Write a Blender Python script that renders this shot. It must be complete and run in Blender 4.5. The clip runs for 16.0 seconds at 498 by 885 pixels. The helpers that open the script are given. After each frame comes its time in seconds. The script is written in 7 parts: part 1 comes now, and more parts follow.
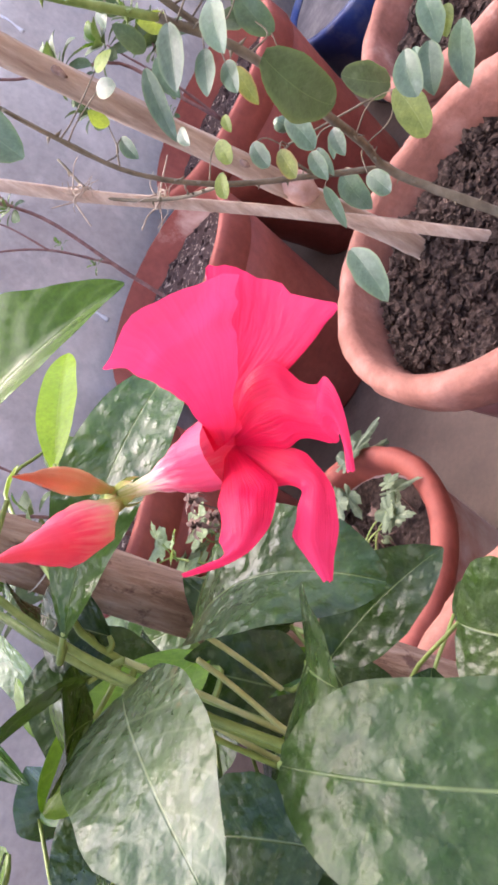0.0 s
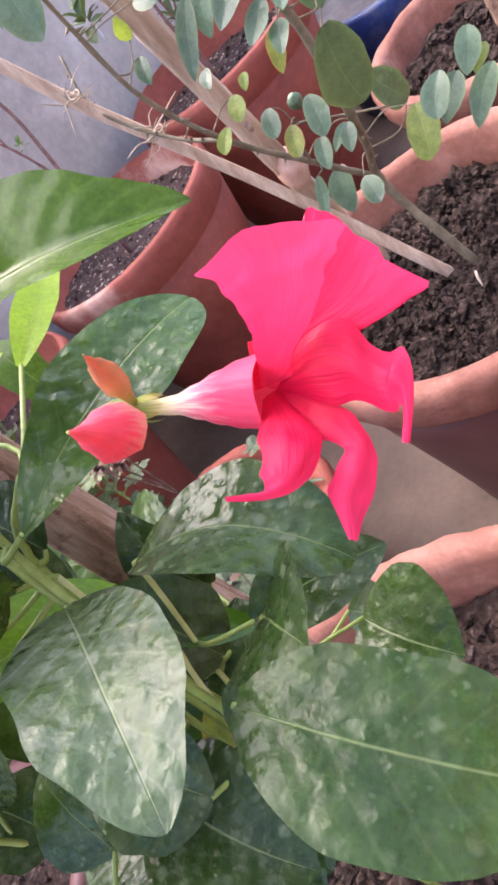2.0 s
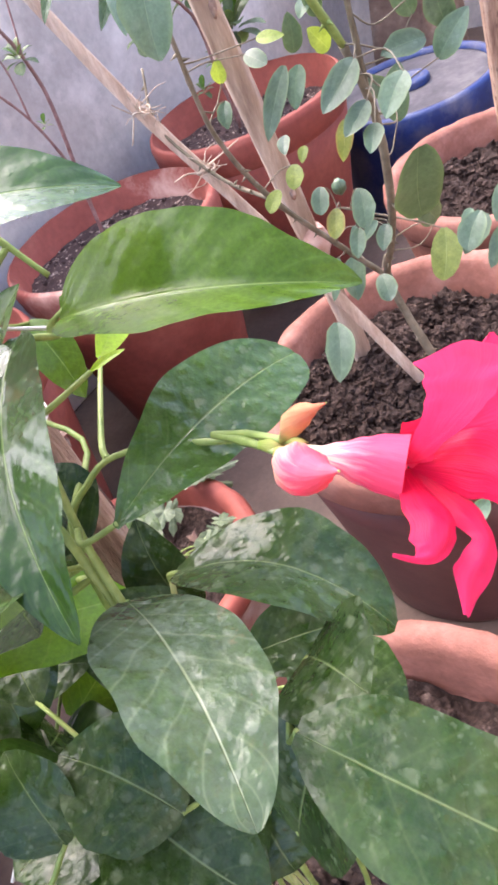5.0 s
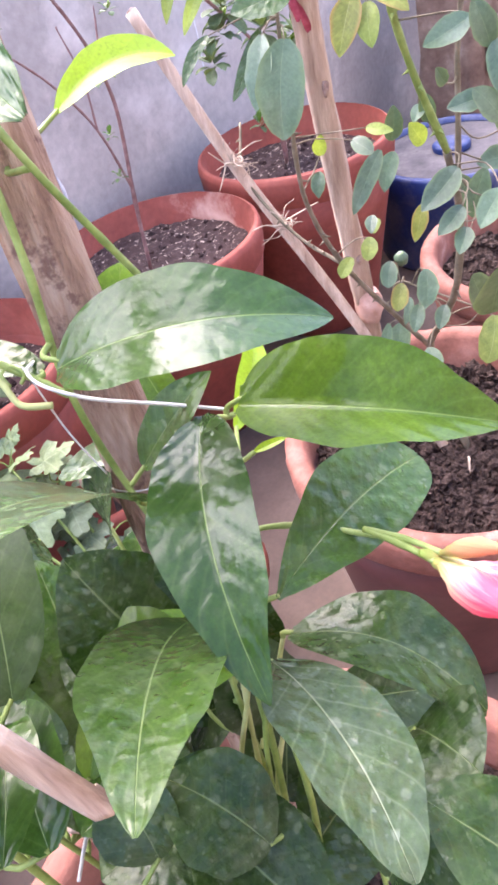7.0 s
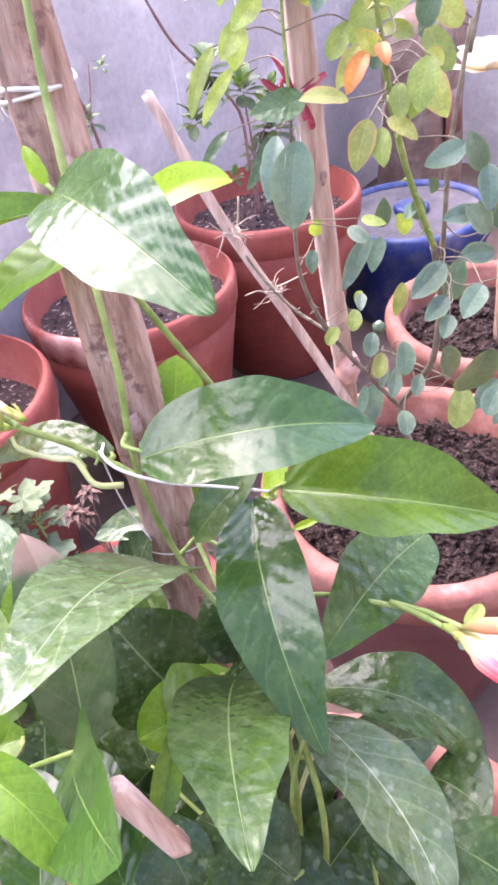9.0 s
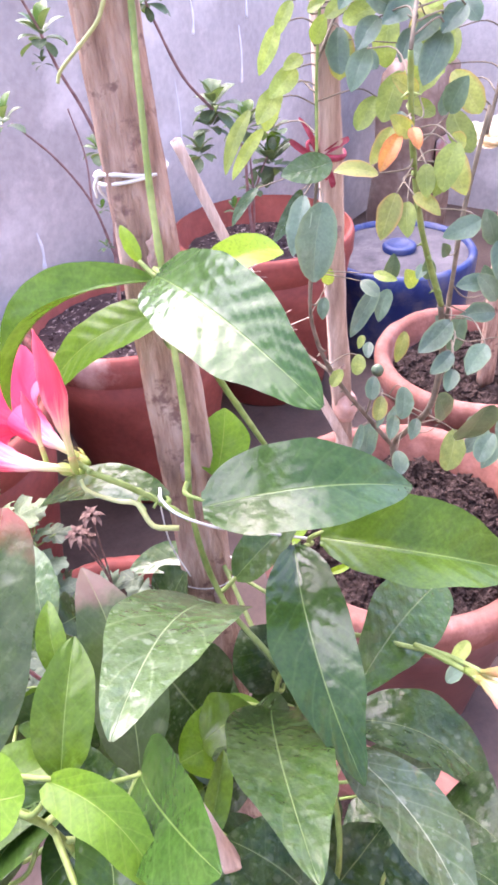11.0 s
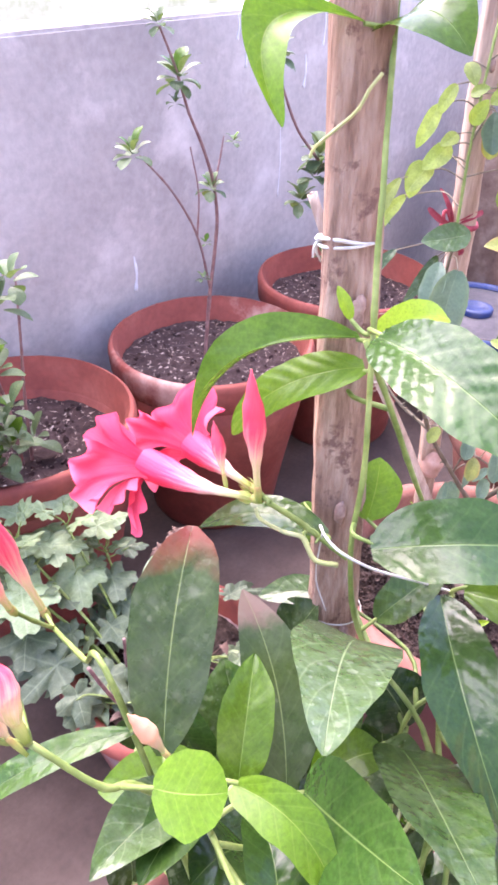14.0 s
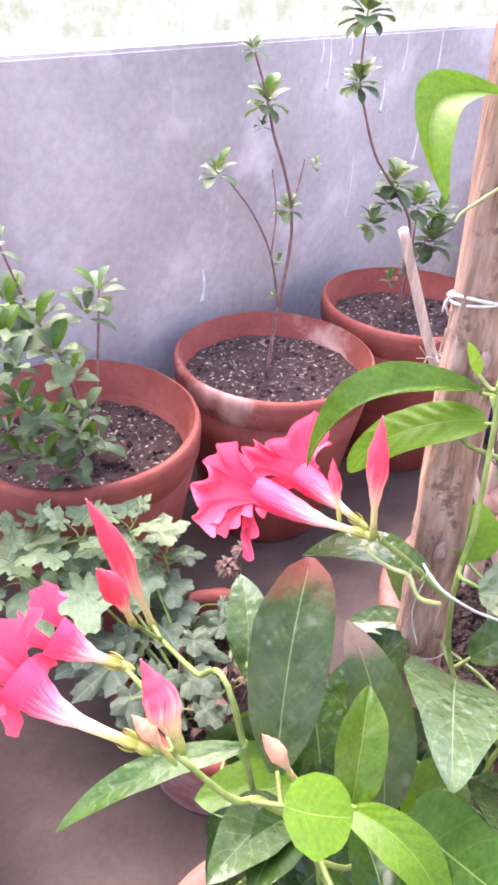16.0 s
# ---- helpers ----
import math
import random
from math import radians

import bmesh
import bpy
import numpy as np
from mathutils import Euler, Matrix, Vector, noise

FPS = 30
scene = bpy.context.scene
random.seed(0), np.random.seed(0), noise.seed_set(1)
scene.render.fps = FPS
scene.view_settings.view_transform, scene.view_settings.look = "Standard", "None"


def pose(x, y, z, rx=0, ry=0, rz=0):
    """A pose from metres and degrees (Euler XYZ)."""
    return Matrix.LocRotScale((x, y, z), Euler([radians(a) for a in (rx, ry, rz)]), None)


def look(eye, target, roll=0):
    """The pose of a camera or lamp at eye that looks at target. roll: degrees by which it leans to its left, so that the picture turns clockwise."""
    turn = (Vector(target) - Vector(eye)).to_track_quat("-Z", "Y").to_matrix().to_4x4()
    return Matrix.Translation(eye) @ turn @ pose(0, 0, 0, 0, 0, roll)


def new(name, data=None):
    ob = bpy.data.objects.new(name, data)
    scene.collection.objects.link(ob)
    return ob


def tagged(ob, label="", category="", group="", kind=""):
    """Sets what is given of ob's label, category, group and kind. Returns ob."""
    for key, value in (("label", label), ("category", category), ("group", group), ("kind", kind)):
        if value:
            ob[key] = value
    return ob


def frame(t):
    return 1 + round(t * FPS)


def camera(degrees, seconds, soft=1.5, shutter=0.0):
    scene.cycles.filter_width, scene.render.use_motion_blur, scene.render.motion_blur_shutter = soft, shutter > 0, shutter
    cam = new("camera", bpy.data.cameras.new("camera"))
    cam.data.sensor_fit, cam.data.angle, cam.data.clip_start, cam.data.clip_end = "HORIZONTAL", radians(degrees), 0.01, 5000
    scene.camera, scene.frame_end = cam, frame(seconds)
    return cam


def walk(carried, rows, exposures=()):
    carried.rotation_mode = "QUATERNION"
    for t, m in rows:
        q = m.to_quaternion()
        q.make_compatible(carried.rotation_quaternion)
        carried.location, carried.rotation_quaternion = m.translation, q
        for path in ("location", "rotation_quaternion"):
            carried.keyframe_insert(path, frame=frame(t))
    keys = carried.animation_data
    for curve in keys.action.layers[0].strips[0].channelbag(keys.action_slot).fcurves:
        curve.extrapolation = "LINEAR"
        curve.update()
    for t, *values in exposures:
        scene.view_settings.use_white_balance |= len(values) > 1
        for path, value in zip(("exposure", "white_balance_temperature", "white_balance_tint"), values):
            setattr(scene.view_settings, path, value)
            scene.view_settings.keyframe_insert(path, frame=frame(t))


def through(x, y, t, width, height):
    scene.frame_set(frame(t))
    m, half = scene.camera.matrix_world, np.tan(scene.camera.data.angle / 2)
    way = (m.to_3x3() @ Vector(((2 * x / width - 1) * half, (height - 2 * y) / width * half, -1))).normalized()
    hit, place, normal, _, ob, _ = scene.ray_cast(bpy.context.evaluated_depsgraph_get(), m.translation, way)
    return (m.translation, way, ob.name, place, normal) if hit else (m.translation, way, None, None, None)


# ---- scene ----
cam = camera(39.3, 16.0, soft=3.1)
PATH = [
    (0, (0.273, -0.164, 0.713), (0.988, 1.443, -0.238), -68.6),
    (0.5, (0.27, -0.16, 0.722), (0.989, 1.397, -0.306), -64.5),
    (1, (0.267, -0.152, 0.729), (0.983, 1.35, -0.381), -60.1),
    (1.5, (0.267, -0.142, 0.728), (0.986, 1.313, -0.441), -55.9),
    (2, (0.258, -0.142, 0.734), (0.995, 1.265, -0.482), -51.3),
    (2.5, (0.2525, -0.1385, 0.7355), (1.021, 1.240, -0.507), -48.8),
    (3, (0.247, -0.136, 0.735), (1.048, 1.215, -0.503), -45.3),
    (5.5, (0.219, -0.1, 0.793), (1.206, 1.047, -0.515), -23.2),
    (6, (0.211, -0.091, 0.808), (1.214, 1.035, -0.505), -19.7),
    (6.5, (0.201, -0.081, 0.82), (1.225, 1.034, -0.486), -17.0),
    (7, (0.192, -0.074, 0.836), (1.22, 1.044, -0.464), -16.3),
    (7.5, (0.182, -0.066, 0.845), (1.253, 1.026, -0.443), -13.7),
    (8, (0.174, -0.063, 0.861), (1.277, 1.006, -0.42), -12.7),
    (8.5, (0.167, -0.06, 0.874), (1.308, 0.978, -0.399), -11.4),
    (11, (0.131, -0.037, 0.919), (1.383, 0.91, -0.319), -4.5),
    (11.5, (0.124, -0.032, 0.925), (1.384, 0.921, -0.302), -3.7),
    (12, (0.115, -0.027, 0.929), (1.379, 0.935, -0.286), -3.2),
    (12.5, (0.105, -0.024, 0.932), (1.388, 0.959, -0.246), -3.1),
    (13, (0.097, -0.016, 0.934), (1.382, 0.987, -0.225), -2.4),
    (13.5, (0.087, -0.005, 0.935), (1.345, 1.032, -0.224), -1.0),
    (14, (0.078, 0.004, 0.938), (1.324, 1.056, -0.22), 1.1),
    (14.5, (0.069, 0.011, 0.94), (1.31, 1.073, -0.213), 2.1),
    (15, (0.062, 0.016, 0.945), (1.284, 1.102, -0.208), 1.5),
    (15.5, (0.054, 0.024, 0.95), (1.252, 1.137, -0.201), 1.3),
    (16, (0.043, 0.03, 0.958), (1.234, 1.16, -0.184), 3.5),
]
EXPOSURES = [(0.0, 2.53, 6550, 22), (3.0, 2.54, 6550, 19), (5.5, 2.83, 6500, 20), (8.5, 2.97, 6220, 31), (11.0, 3.00, 6150, 34), (13.0, 2.98, 6150, 34), (16.0, 2.91, 6400, 28)]
walk(cam, [(t, look(eye, target, roll)) for t, eye, target, roll in PATH], EXPOSURES)

# ---- light ----
world = bpy.data.worlds.new("world")
scene.world = world
world.use_nodes = True
wn = world.node_tree
sky = wn.nodes.new("ShaderNodeTexSky")
sky.sky_type = "NISHITA"
sky.sun_disc = False
sky.sun_elevation = radians(52)
sky.sun_rotation = radians(20)
sky.air_density, sky.dust_density, sky.ozone_density = 1.0, 3.0, 1.5
wn.links.new(sky.outputs["Color"], wn.nodes["Background"].inputs["Color"])
wn.nodes["Background"].inputs["Strength"].default_value = 0.15
sun_data = bpy.data.lights.new("sun", "SUN")
sun_data.energy, sun_data.angle, sun_data.color = 1.4, radians(75), (1.0, 0.96, 0.9)
sun = new("sun", sun_data)
sun.matrix_world = look((0.6, 2.2, 3.4), (0.4, 0.2, 0.4))


# ---- mesh helpers ----
ORIGIN = {}


def thing(name, place, label, category, group="", kind=""):
    """An Empty at the base of a thing."""
    ob = new(name)
    ob.empty_display_size = 0.02
    ob.location = place
    ORIGIN[ob.name] = Vector(place)
    return tagged(ob, label, category, group, kind)


def smooth(me):
    me.polygons.foreach_set("use_smooth", [True] * len(me.polygons))


def part(name, bm, material, parent=None, label="", flat=False):
    """One mesh object out of a bmesh in world places, under a thing or a part."""
    me = bpy.data.meshes.new(name)
    if parent is not None:
        bmesh.ops.translate(bm, verts=bm.verts, vec=-ORIGIN[parent.name])
    bm.to_mesh(me)
    bm.free()
    me.materials.append(material)
    if not flat:
        smooth(me)
    ob = new(name, me)
    if parent is not None:
        ob.parent = parent
        ORIGIN[ob.name] = ORIGIN[parent.name]
    if label:
        ob["label"] = label
    return ob


def spline(points, n):
    """n + 1 places and a share of the way on a smooth line through the points."""
    p = [Vector(q) for q in points]
    p = [2 * p[0] - p[1]] + p + [2 * p[-1] - p[-2]]
    out = []
    for i in range(n + 1):
        s = i / n * (len(p) - 3)
        k = min(int(s), len(p) - 4)
        t = s - k
        a, b, c, d = p[k:k + 4]
        out.append(0.5 * (2 * b + (c - a) * t + (2 * a - 5 * b + 4 * c - d) * t * t + (3 * b - a - 3 * c + d) * t ** 3))
    return out


def tube(points, r0, r1, n=16, sides=8, rough=0.0, bm=None, knots=0):
    """A tapered stem along the points, closed at both ends."""
    bm = bm or bmesh.new()
    line = spline(points, n)
    rings = []
    side = None
    for i, c in enumerate(line):
        d = (line[min(i + 1, n)] - line[max(i - 1, 0)]).normalized()
        if side is None:
            side = d.orthogonal().normalized()
        side = (side - d * side.dot(d)).normalized()
        other = d.cross(side)
        r = r0 + (r1 - r0) * i / n
        if knots and i % knots == knots // 2:
            r *= 1.18
        ring = []
        for k in range(sides):
            a = 2 * math.pi * k / sides
            q = r * (1 + rough * noise.noise(Vector((c.x * 60 + k * 3.1, c.y * 60, c.z * 60))))
            ring.append(bm.verts.new(c + (side * math.cos(a) + other * math.sin(a)) * q))
        rings.append(ring)
    for a, b in zip(rings, rings[1:]):
        for k in range(sides):
            bm.faces.new((a[k], a[(k + 1) % sides], b[(k + 1) % sides], b[k]))
    bm.faces.new(rings[0][::-1])
    bm.faces.new(rings[-1])
    return bm


def lathe(profile, centre, sides=64, wobble=0.0, seed=0.0, worn=0.0):
    """A turned body from (radius, height) pairs."""
    bm = bmesh.new()
    cx, cy, cz = centre
    rings = []
    for r, h in profile:
        ring = []
        for k in range(sides):
            a = 2 * math.pi * k / sides
            q = r * (1 + wobble * noise.noise(Vector((math.cos(a) * 1.3 + seed, math.sin(a) * 1.3, h * 4))))
            n = worn * (noise.noise(Vector((q * math.cos(a) * 45, q * math.sin(a) * 45, h * 45 + seed))) + 0.6 * noise.noise(Vector((q * math.cos(a) * 110, q * math.sin(a) * 110, h * 110 + seed))))
            ring.append(bm.verts.new((cx + (q + n) * math.cos(a), cy + (q + n) * math.sin(a), cz + h + n)))
        rings.append(ring)
    for a, b in zip(rings, rings[1:]):
        for k in range(sides):
            bm.faces.new((a[k], a[(k + 1) % sides], b[(k + 1) % sides], b[k]))
    return bm


def slab(x0, y0, z0, x1, y1, z1, bevel=0.0):
    bm = bmesh.new()
    bmesh.ops.create_cube(bm, size=1, matrix=Matrix.LocRotScale(((x0 + x1) / 2, (y0 + y1) / 2, (z0 + z1) / 2), None, (x1 - x0, y1 - y0, z1 - z0)))
    if bevel:
        bmesh.ops.bevel(bm, geom=bm.edges[:], offset=bevel, segments=2, affect="EDGES")
    return bm


def width_at(v, shape):
    a, b = shape
    top = a / (a + b)
    return (v ** a) * ((1 - v) ** b) / ((top ** a) * ((1 - top) ** b))


def blade_mesh(base, tip, width, normal, arch=0.08, fold=0.25, wave=0.0, shape=(0.55, 0.75), curl=0.0, n=14, m=4, lobes=0.0, twist=0.0, seed=0.0, bm=None, ripple=8.0, cup=0.0, jag=0.0, rumple=0.012, bend=None, point=0.0):
    """A leaf or petal from base to tip; normal is its upper side. It has a UV map: across, along."""
    bm = bm or bmesh.new()
    uv = bm.loops.layers.uv.verify()
    base, tip, normal = Vector(base), Vector(tip), Vector(normal)
    axis = tip - base
    length = axis.length
    d = axis.normalized()
    up = (normal - d * normal.dot(d)).normalized()
    if bend is None:
        bend = 0.0 if lobes or jag else 0.05 * math.sin(seed * 5.3)
    grid = []
    for i in range(n + 1):
        v = i / n
        turn = Matrix.Rotation(twist * (v - 0.4), 3, d)
        sway = bend * length * 4 * v * (1 - v)
        u2 = turn @ up
        s2 = d.cross(u2)
        c = base + axis * v + s2 * sway + up * (arch * length * 4 * v * (1 - v)) - up * (curl * length * max(0.0, v - 0.55) ** 2 * 3)
        w = 0.5 * width * width_at(min(max(v, 0.012), 0.997), shape)
        w *= 1 - point * max(0.0, v - 0.72) * 3.2 * (1 - v) * 4
        if lobes:
            w *= 1 + lobes * math.cos(v * 3.0 * 2 * math.pi + 2.2)
        row = []
        for k in range(-m, m + 1):
            a = k / m
            lift = fold * w * abs(a) - cup * w * a * a
            lift += wave * width * math.sin((v - 0.22 * abs(a) + 0.03 * noise.noise(Vector((v * 4, a * 1.5 + seed, 1)))) * ripple * math.pi + (0.9 if a > 0 else 0) + seed) * 1.9 * abs(a) * (1.15 - abs(a)) * (0.75 + 0.6 * noise.noise(Vector((v * 3 + seed, a, 7))))
            lift += rumple * width * noise.noise(Vector((v * 4 + seed, a * 1.5, seed * 1.7)))
            jit = 1 + 0.10 * noise.noise(Vector((v * 5 + seed * 3, 4.0 * (a > 0), seed)))
            if jag:
                tip_pull = jag * length * v ** 3 * (noise.noise(Vector((a * 2.2 + seed, seed * 2, 0))) - 0.6 * abs(a) ** 1.5 + 0.25 * noise.noise(Vector((a * 9, seed, 3))))
                c2 = c + d * tip_pull
            else:
                c2 = c
            back = lobes * 0.10 * length * abs(a) * math.cos(v * 3.0 * 2 * math.pi + 2.2)
            row.append((bm.verts.new(c2 + s2 * (a * w * jit) + u2 * lift - d * back), (a * 0.5 + 0.5, v)))
        grid.append(row)
    for i in range(n):
        for k in range(2 * m):
            q = (grid[i][k], grid[i][k + 1], grid[i + 1][k + 1], grid[i + 1][k])
            f = bm.faces.new([x[0] for x in q])
            for loop, x in zip(f.loops, q):
                loop[uv].uv = x[1]
    return bm


def blade(parent, base, tip, width, normal, material, name="leaf", label="", **shape):
    if "seed" not in shape:
        shape["seed"] = (base[0] * 71 + tip[1] * 37) % 9
    return part(name, blade_mesh(base, tip, width, normal, **shape), material, parent, label)


# ---- materials ----
def nodes_of(name):
    mat = bpy.data.materials.new(name)
    mat.use_nodes = True
    nt = mat.node_tree
    return mat, nt, nt.nodes["Principled BSDF"]


def nd(nt, kind, **values):
    node = nt.nodes.new(kind)
    for key, value in values.items():
        node.inputs[key].default_value = value
    return node


def ramp(nt, source, stops, out="Fac"):
    r = nt.nodes.new("ShaderNodeValToRGB")
    nt.links.new(source, r.inputs["Fac"])
    while len(r.color_ramp.elements) < len(stops):
        r.color_ramp.elements.new(0.5)
    for e, (p, c) in zip(r.color_ramp.elements, stops):
        e.position = p
        e.color = (*c, 1) if len(c) == 3 else c
    return r.outputs["Color"]


def grey(v):
    return (v, v, v)


def mix(nt, fac, a, b, how="MIX"):
    m = nt.nodes.new("ShaderNodeMix")
    m.data_type, m.blend_type = "RGBA", how
    for socket, value in ((m.inputs[0], fac), (m.inputs[6], a), (m.inputs[7], b)):
        if hasattr(value, "is_linked"):
            nt.links.new(value, socket)
        elif isinstance(value, tuple):
            socket.default_value = (*value, 1)
        else:
            socket.default_value = value
    return m.outputs[2]


def calc(nt, how, a, b=0.0, c=0.0):
    m = nt.nodes.new("ShaderNodeMath")
    m.operation = how
    for socket, value in zip(m.inputs, (a, b, c)):
        if hasattr(value, "is_linked"):
            nt.links.new(value, socket)
        else:
            socket.default_value = value
    return m.outputs[0]


def noise_of(nt, scale, detail=4.0, rough=0.55, vector=None, stretch=None):
    n = nd(nt, "ShaderNodeTexNoise", Scale=scale, Detail=detail, Roughness=rough)
    if vector is None:
        vector = nt.nodes.new("ShaderNodeTexCoord").outputs["Object"]
    if stretch:
        mp = nt.nodes.new("ShaderNodeMapping")
        mp.inputs["Scale"].default_value = stretch
        nt.links.new(vector, mp.inputs["Vector"])
        vector = mp.outputs["Vector"]
    nt.links.new(vector, n.inputs["Vector"])
    return n.outputs["Fac"]


def bump(nt, bsdf, height, strength, distance=0.002):
    b = nd(nt, "ShaderNodeBump", Strength=strength, Distance=distance)
    nt.links.new(height, b.inputs["Height"])
    nt.links.new(b.outputs["Normal"], bsdf.inputs["Normal"])


def rough_surface(name, dark, mid, light, scale, roughness=0.85, strength=0.4, distance=0.002, fine=90.0, stain=None, stain_scale=5.0, stain_at=(0.55, 0.7), stretch=None, spec=0.3):
    """Earthenware, cement, soil and wood: three tones of one colour, fine grain, a few stains."""
    mat, nt, bsdf = nodes_of(name)
    a = noise_of(nt, scale, 6, 0.6, stretch=stretch)
    col = ramp(nt, a, ((0.3, dark), (0.5, mid), (0.72, light)))
    g = noise_of(nt, fine, 3, 0.6, stretch=stretch)
    col = mix(nt, 0.5, col, ramp(nt, g, ((0.3, grey(0.62)), (0.7, grey(1.0)))), "MULTIPLY")
    if stain:
        s = noise_of(nt, stain_scale, 7, 0.65)
        col = mix(nt, ramp(nt, s, ((stain_at[0], grey(0)), (stain_at[1], grey(0.8)))), col, stain)
    nt.links.new(col, bsdf.inputs["Base Color"])
    bsdf.inputs["Roughness"].default_value = roughness
    bsdf.inputs["Specular IOR Level"].default_value = spec
    bump(nt, bsdf, calc(nt, "ADD", calc(nt, "MULTIPLY", g, 0.6), a), strength, distance)
    return mat


def warped(nt, scale=130.0, amount=0.005):
    """Object places pushed about a little, so that spots are uneven."""
    place = nt.nodes.new("ShaderNodeTexCoord").outputs["Object"]
    n = nd(nt, "ShaderNodeTexNoise", Scale=scale, Detail=2.0)
    nt.links.new(place, n.inputs["Vector"])
    v = nt.nodes.new("ShaderNodeVectorMath")
    v.operation = "MULTIPLY_ADD"
    nt.links.new(n.outputs["Color"], v.inputs[0])
    v.inputs[1].default_value = (amount, amount, amount)
    nt.links.new(place, v.inputs[2])
    return v.outputs["Vector"]


def leaf_surface(name, dark, light, vein, dust=0.0, dust_colour=(0.30, 0.32, 0.26), gloss=0.35, through=0.3, ribs=0.5, edge=None, tip=None, spots=150.0, veins=7.0, pucker=0.5, rib_mix=0.42, blotch=0.5, shine=0.5, cloudy=0.6, tip_at=(0.86, 0.97), side_veins=0.12, relief=0.5):
    """A leaf: midrib and side veins along its UV map, blotched green, puckered skin, dust and spots, some light let through."""
    mat, nt, bsdf = nodes_of(name)
    place = warped(nt, 300.0, 0.0034)
    sep = nt.nodes.new("ShaderNodeSeparateXYZ")
    nt.links.new(nt.nodes.new("ShaderNodeUVMap").outputs["UV"], sep.inputs["Vector"])
    across = calc(nt, "ABSOLUTE", calc(nt, "SUBTRACT", sep.outputs["X"], 0.5))
    info = nt.nodes.new("ShaderNodeObjectInfo")
    a = noise_of(nt, 42.0, 6, 0.65)
    col = ramp(nt, a, ((0.3, dark), (0.7, light)))
    col = mix(nt, 1.0, col, ramp(nt, info.outputs["Random"], ((0.0, grey(0.74)), (1.0, grey(1.18)))), "MULTIPLY")
    cells = nd(nt, "ShaderNodeTexVoronoi", Scale=spots * 0.8)
    cells.feature = "SMOOTH_F1"
    nt.links.new(place, cells.inputs["Vector"])
    col = mix(nt, blotch, col, ramp(nt, cells.outputs["Distance"], ((0.08, (1.35, 1.3, 1.25)), (0.6, (0.6, 0.66, 0.55)))), "MULTIPLY")
    grain = noise_of(nt, 520.0, 5, 0.7)
    col = mix(nt, 0.8, col, ramp(nt, grain, ((0.32, grey(0.72)), (0.68, grey(1.22)))), "MULTIPLY")
    wob = noise_of(nt, 60.0, 2, 0.5)
    side = calc(nt, "SINE", calc(nt, "MULTIPLY", calc(nt, "ADD", calc(nt, "SUBTRACT", sep.outputs["Y"], calc(nt, "MULTIPLY", across, 0.45)), calc(nt, "MULTIPLY", wob, 0.07)), veins * 6.283))
    line = calc(nt, "POWER", calc(nt, "MAXIMUM", side, 0.0), 18.0)
    col = mix(nt, calc(nt, "MULTIPLY", line, side_veins), col, vein)
    if edge:
        col = mix(nt, ramp(nt, across, ((0.36, grey(0)), (0.5, grey(0.6)))), col, edge)
    if tip:
        col = mix(nt, ramp(nt, calc(nt, "MULTIPLY", calc(nt, "ADD", sep.outputs["Y"], calc(nt, "MULTIPLY", noise_of(nt, 38.0, 5), 0.4)), 0.7), ((tip_at[0], grey(0)), (tip_at[1], grey(0.9)))), col, tip)
    rib = ramp(nt, across, ((0.004, grey(1)), (0.013, grey(0))))
    col = mix(nt, calc(nt, "MULTIPLY", rib, rib_mix), col, vein)
    if dust:
        cloud = ramp(nt, noise_of(nt, 60.0, 9, 0.72), ((0.40, grey(0)), (0.70, grey(1))))
        small = nd(nt, "ShaderNodeTexVoronoi", Scale=spots * 1.6)
        large = nd(nt, "ShaderNodeTexVoronoi", Scale=spots * 0.7)
        for vor in (small, large):
            vor.inputs["Randomness"].default_value = 1.0
            nt.links.new(place, vor.inputs["Vector"])
        patch = ramp(nt, noise_of(nt, 30.0, 4), ((0.42, grey(0)), (0.6, grey(1))))
        spread = []
        for vor, keep, strong in ((large, 0.42, 1.0), (small, 0.62, 0.7)):
            pick = nt.nodes.new("ShaderNodeSeparateXYZ")
            nt.links.new(vor.outputs["Color"], pick.inputs["Vector"])
            chosen = ramp(nt, pick.outputs["X"], ((keep, grey(0)), (keep + 0.03, grey(1))))
            round_edge = ramp(nt, vor.outputs["Distance"], ((0.20, grey(1)), (0.44, grey(0))))
            spread.append(calc(nt, "MULTIPLY", calc(nt, "MULTIPLY", chosen, round_edge), calc(nt, "MULTIPLY", calc(nt, "ADD", pick.outputs["Y"], 0.35), 0.74 * strong)))
        patch = calc(nt, "MULTIPLY_ADD", patch, 0.6, 0.4)
        dots = calc(nt, "MAXIMUM", spread[0], spread[1])
        cover = calc(nt, "MAXIMUM", calc(nt, "MULTIPLY", cloud, dust * cloudy), calc(nt, "MULTIPLY", calc(nt, "MULTIPLY", dots, patch), min(1.0, dust * 1.5)))
        col = mix(nt, cover, col, dust_colour)
        brown = ramp(nt, noise_of(nt, 34.0, 5, 0.7), ((0.70, grey(0)), (0.78, grey(0.7))))
        col = mix(nt, brown, col, (0.16, 0.10, 0.045))
    nt.links.new(col, bsdf.inputs["Base Color"])
    r = calc(nt, "ADD", calc(nt, "MULTIPLY", noise_of(nt, 90.0, 4), 0.14), gloss - 0.07)
    nt.links.new(r, bsdf.inputs["Roughness"])
    bsdf.inputs["Specular IOR Level"].default_value = shine
    height = calc(nt, "ADD", calc(nt, "MULTIPLY", side, -0.05 * ribs), calc(nt, "MULTIPLY", noise_of(nt, 420.0, 3), 0.08))
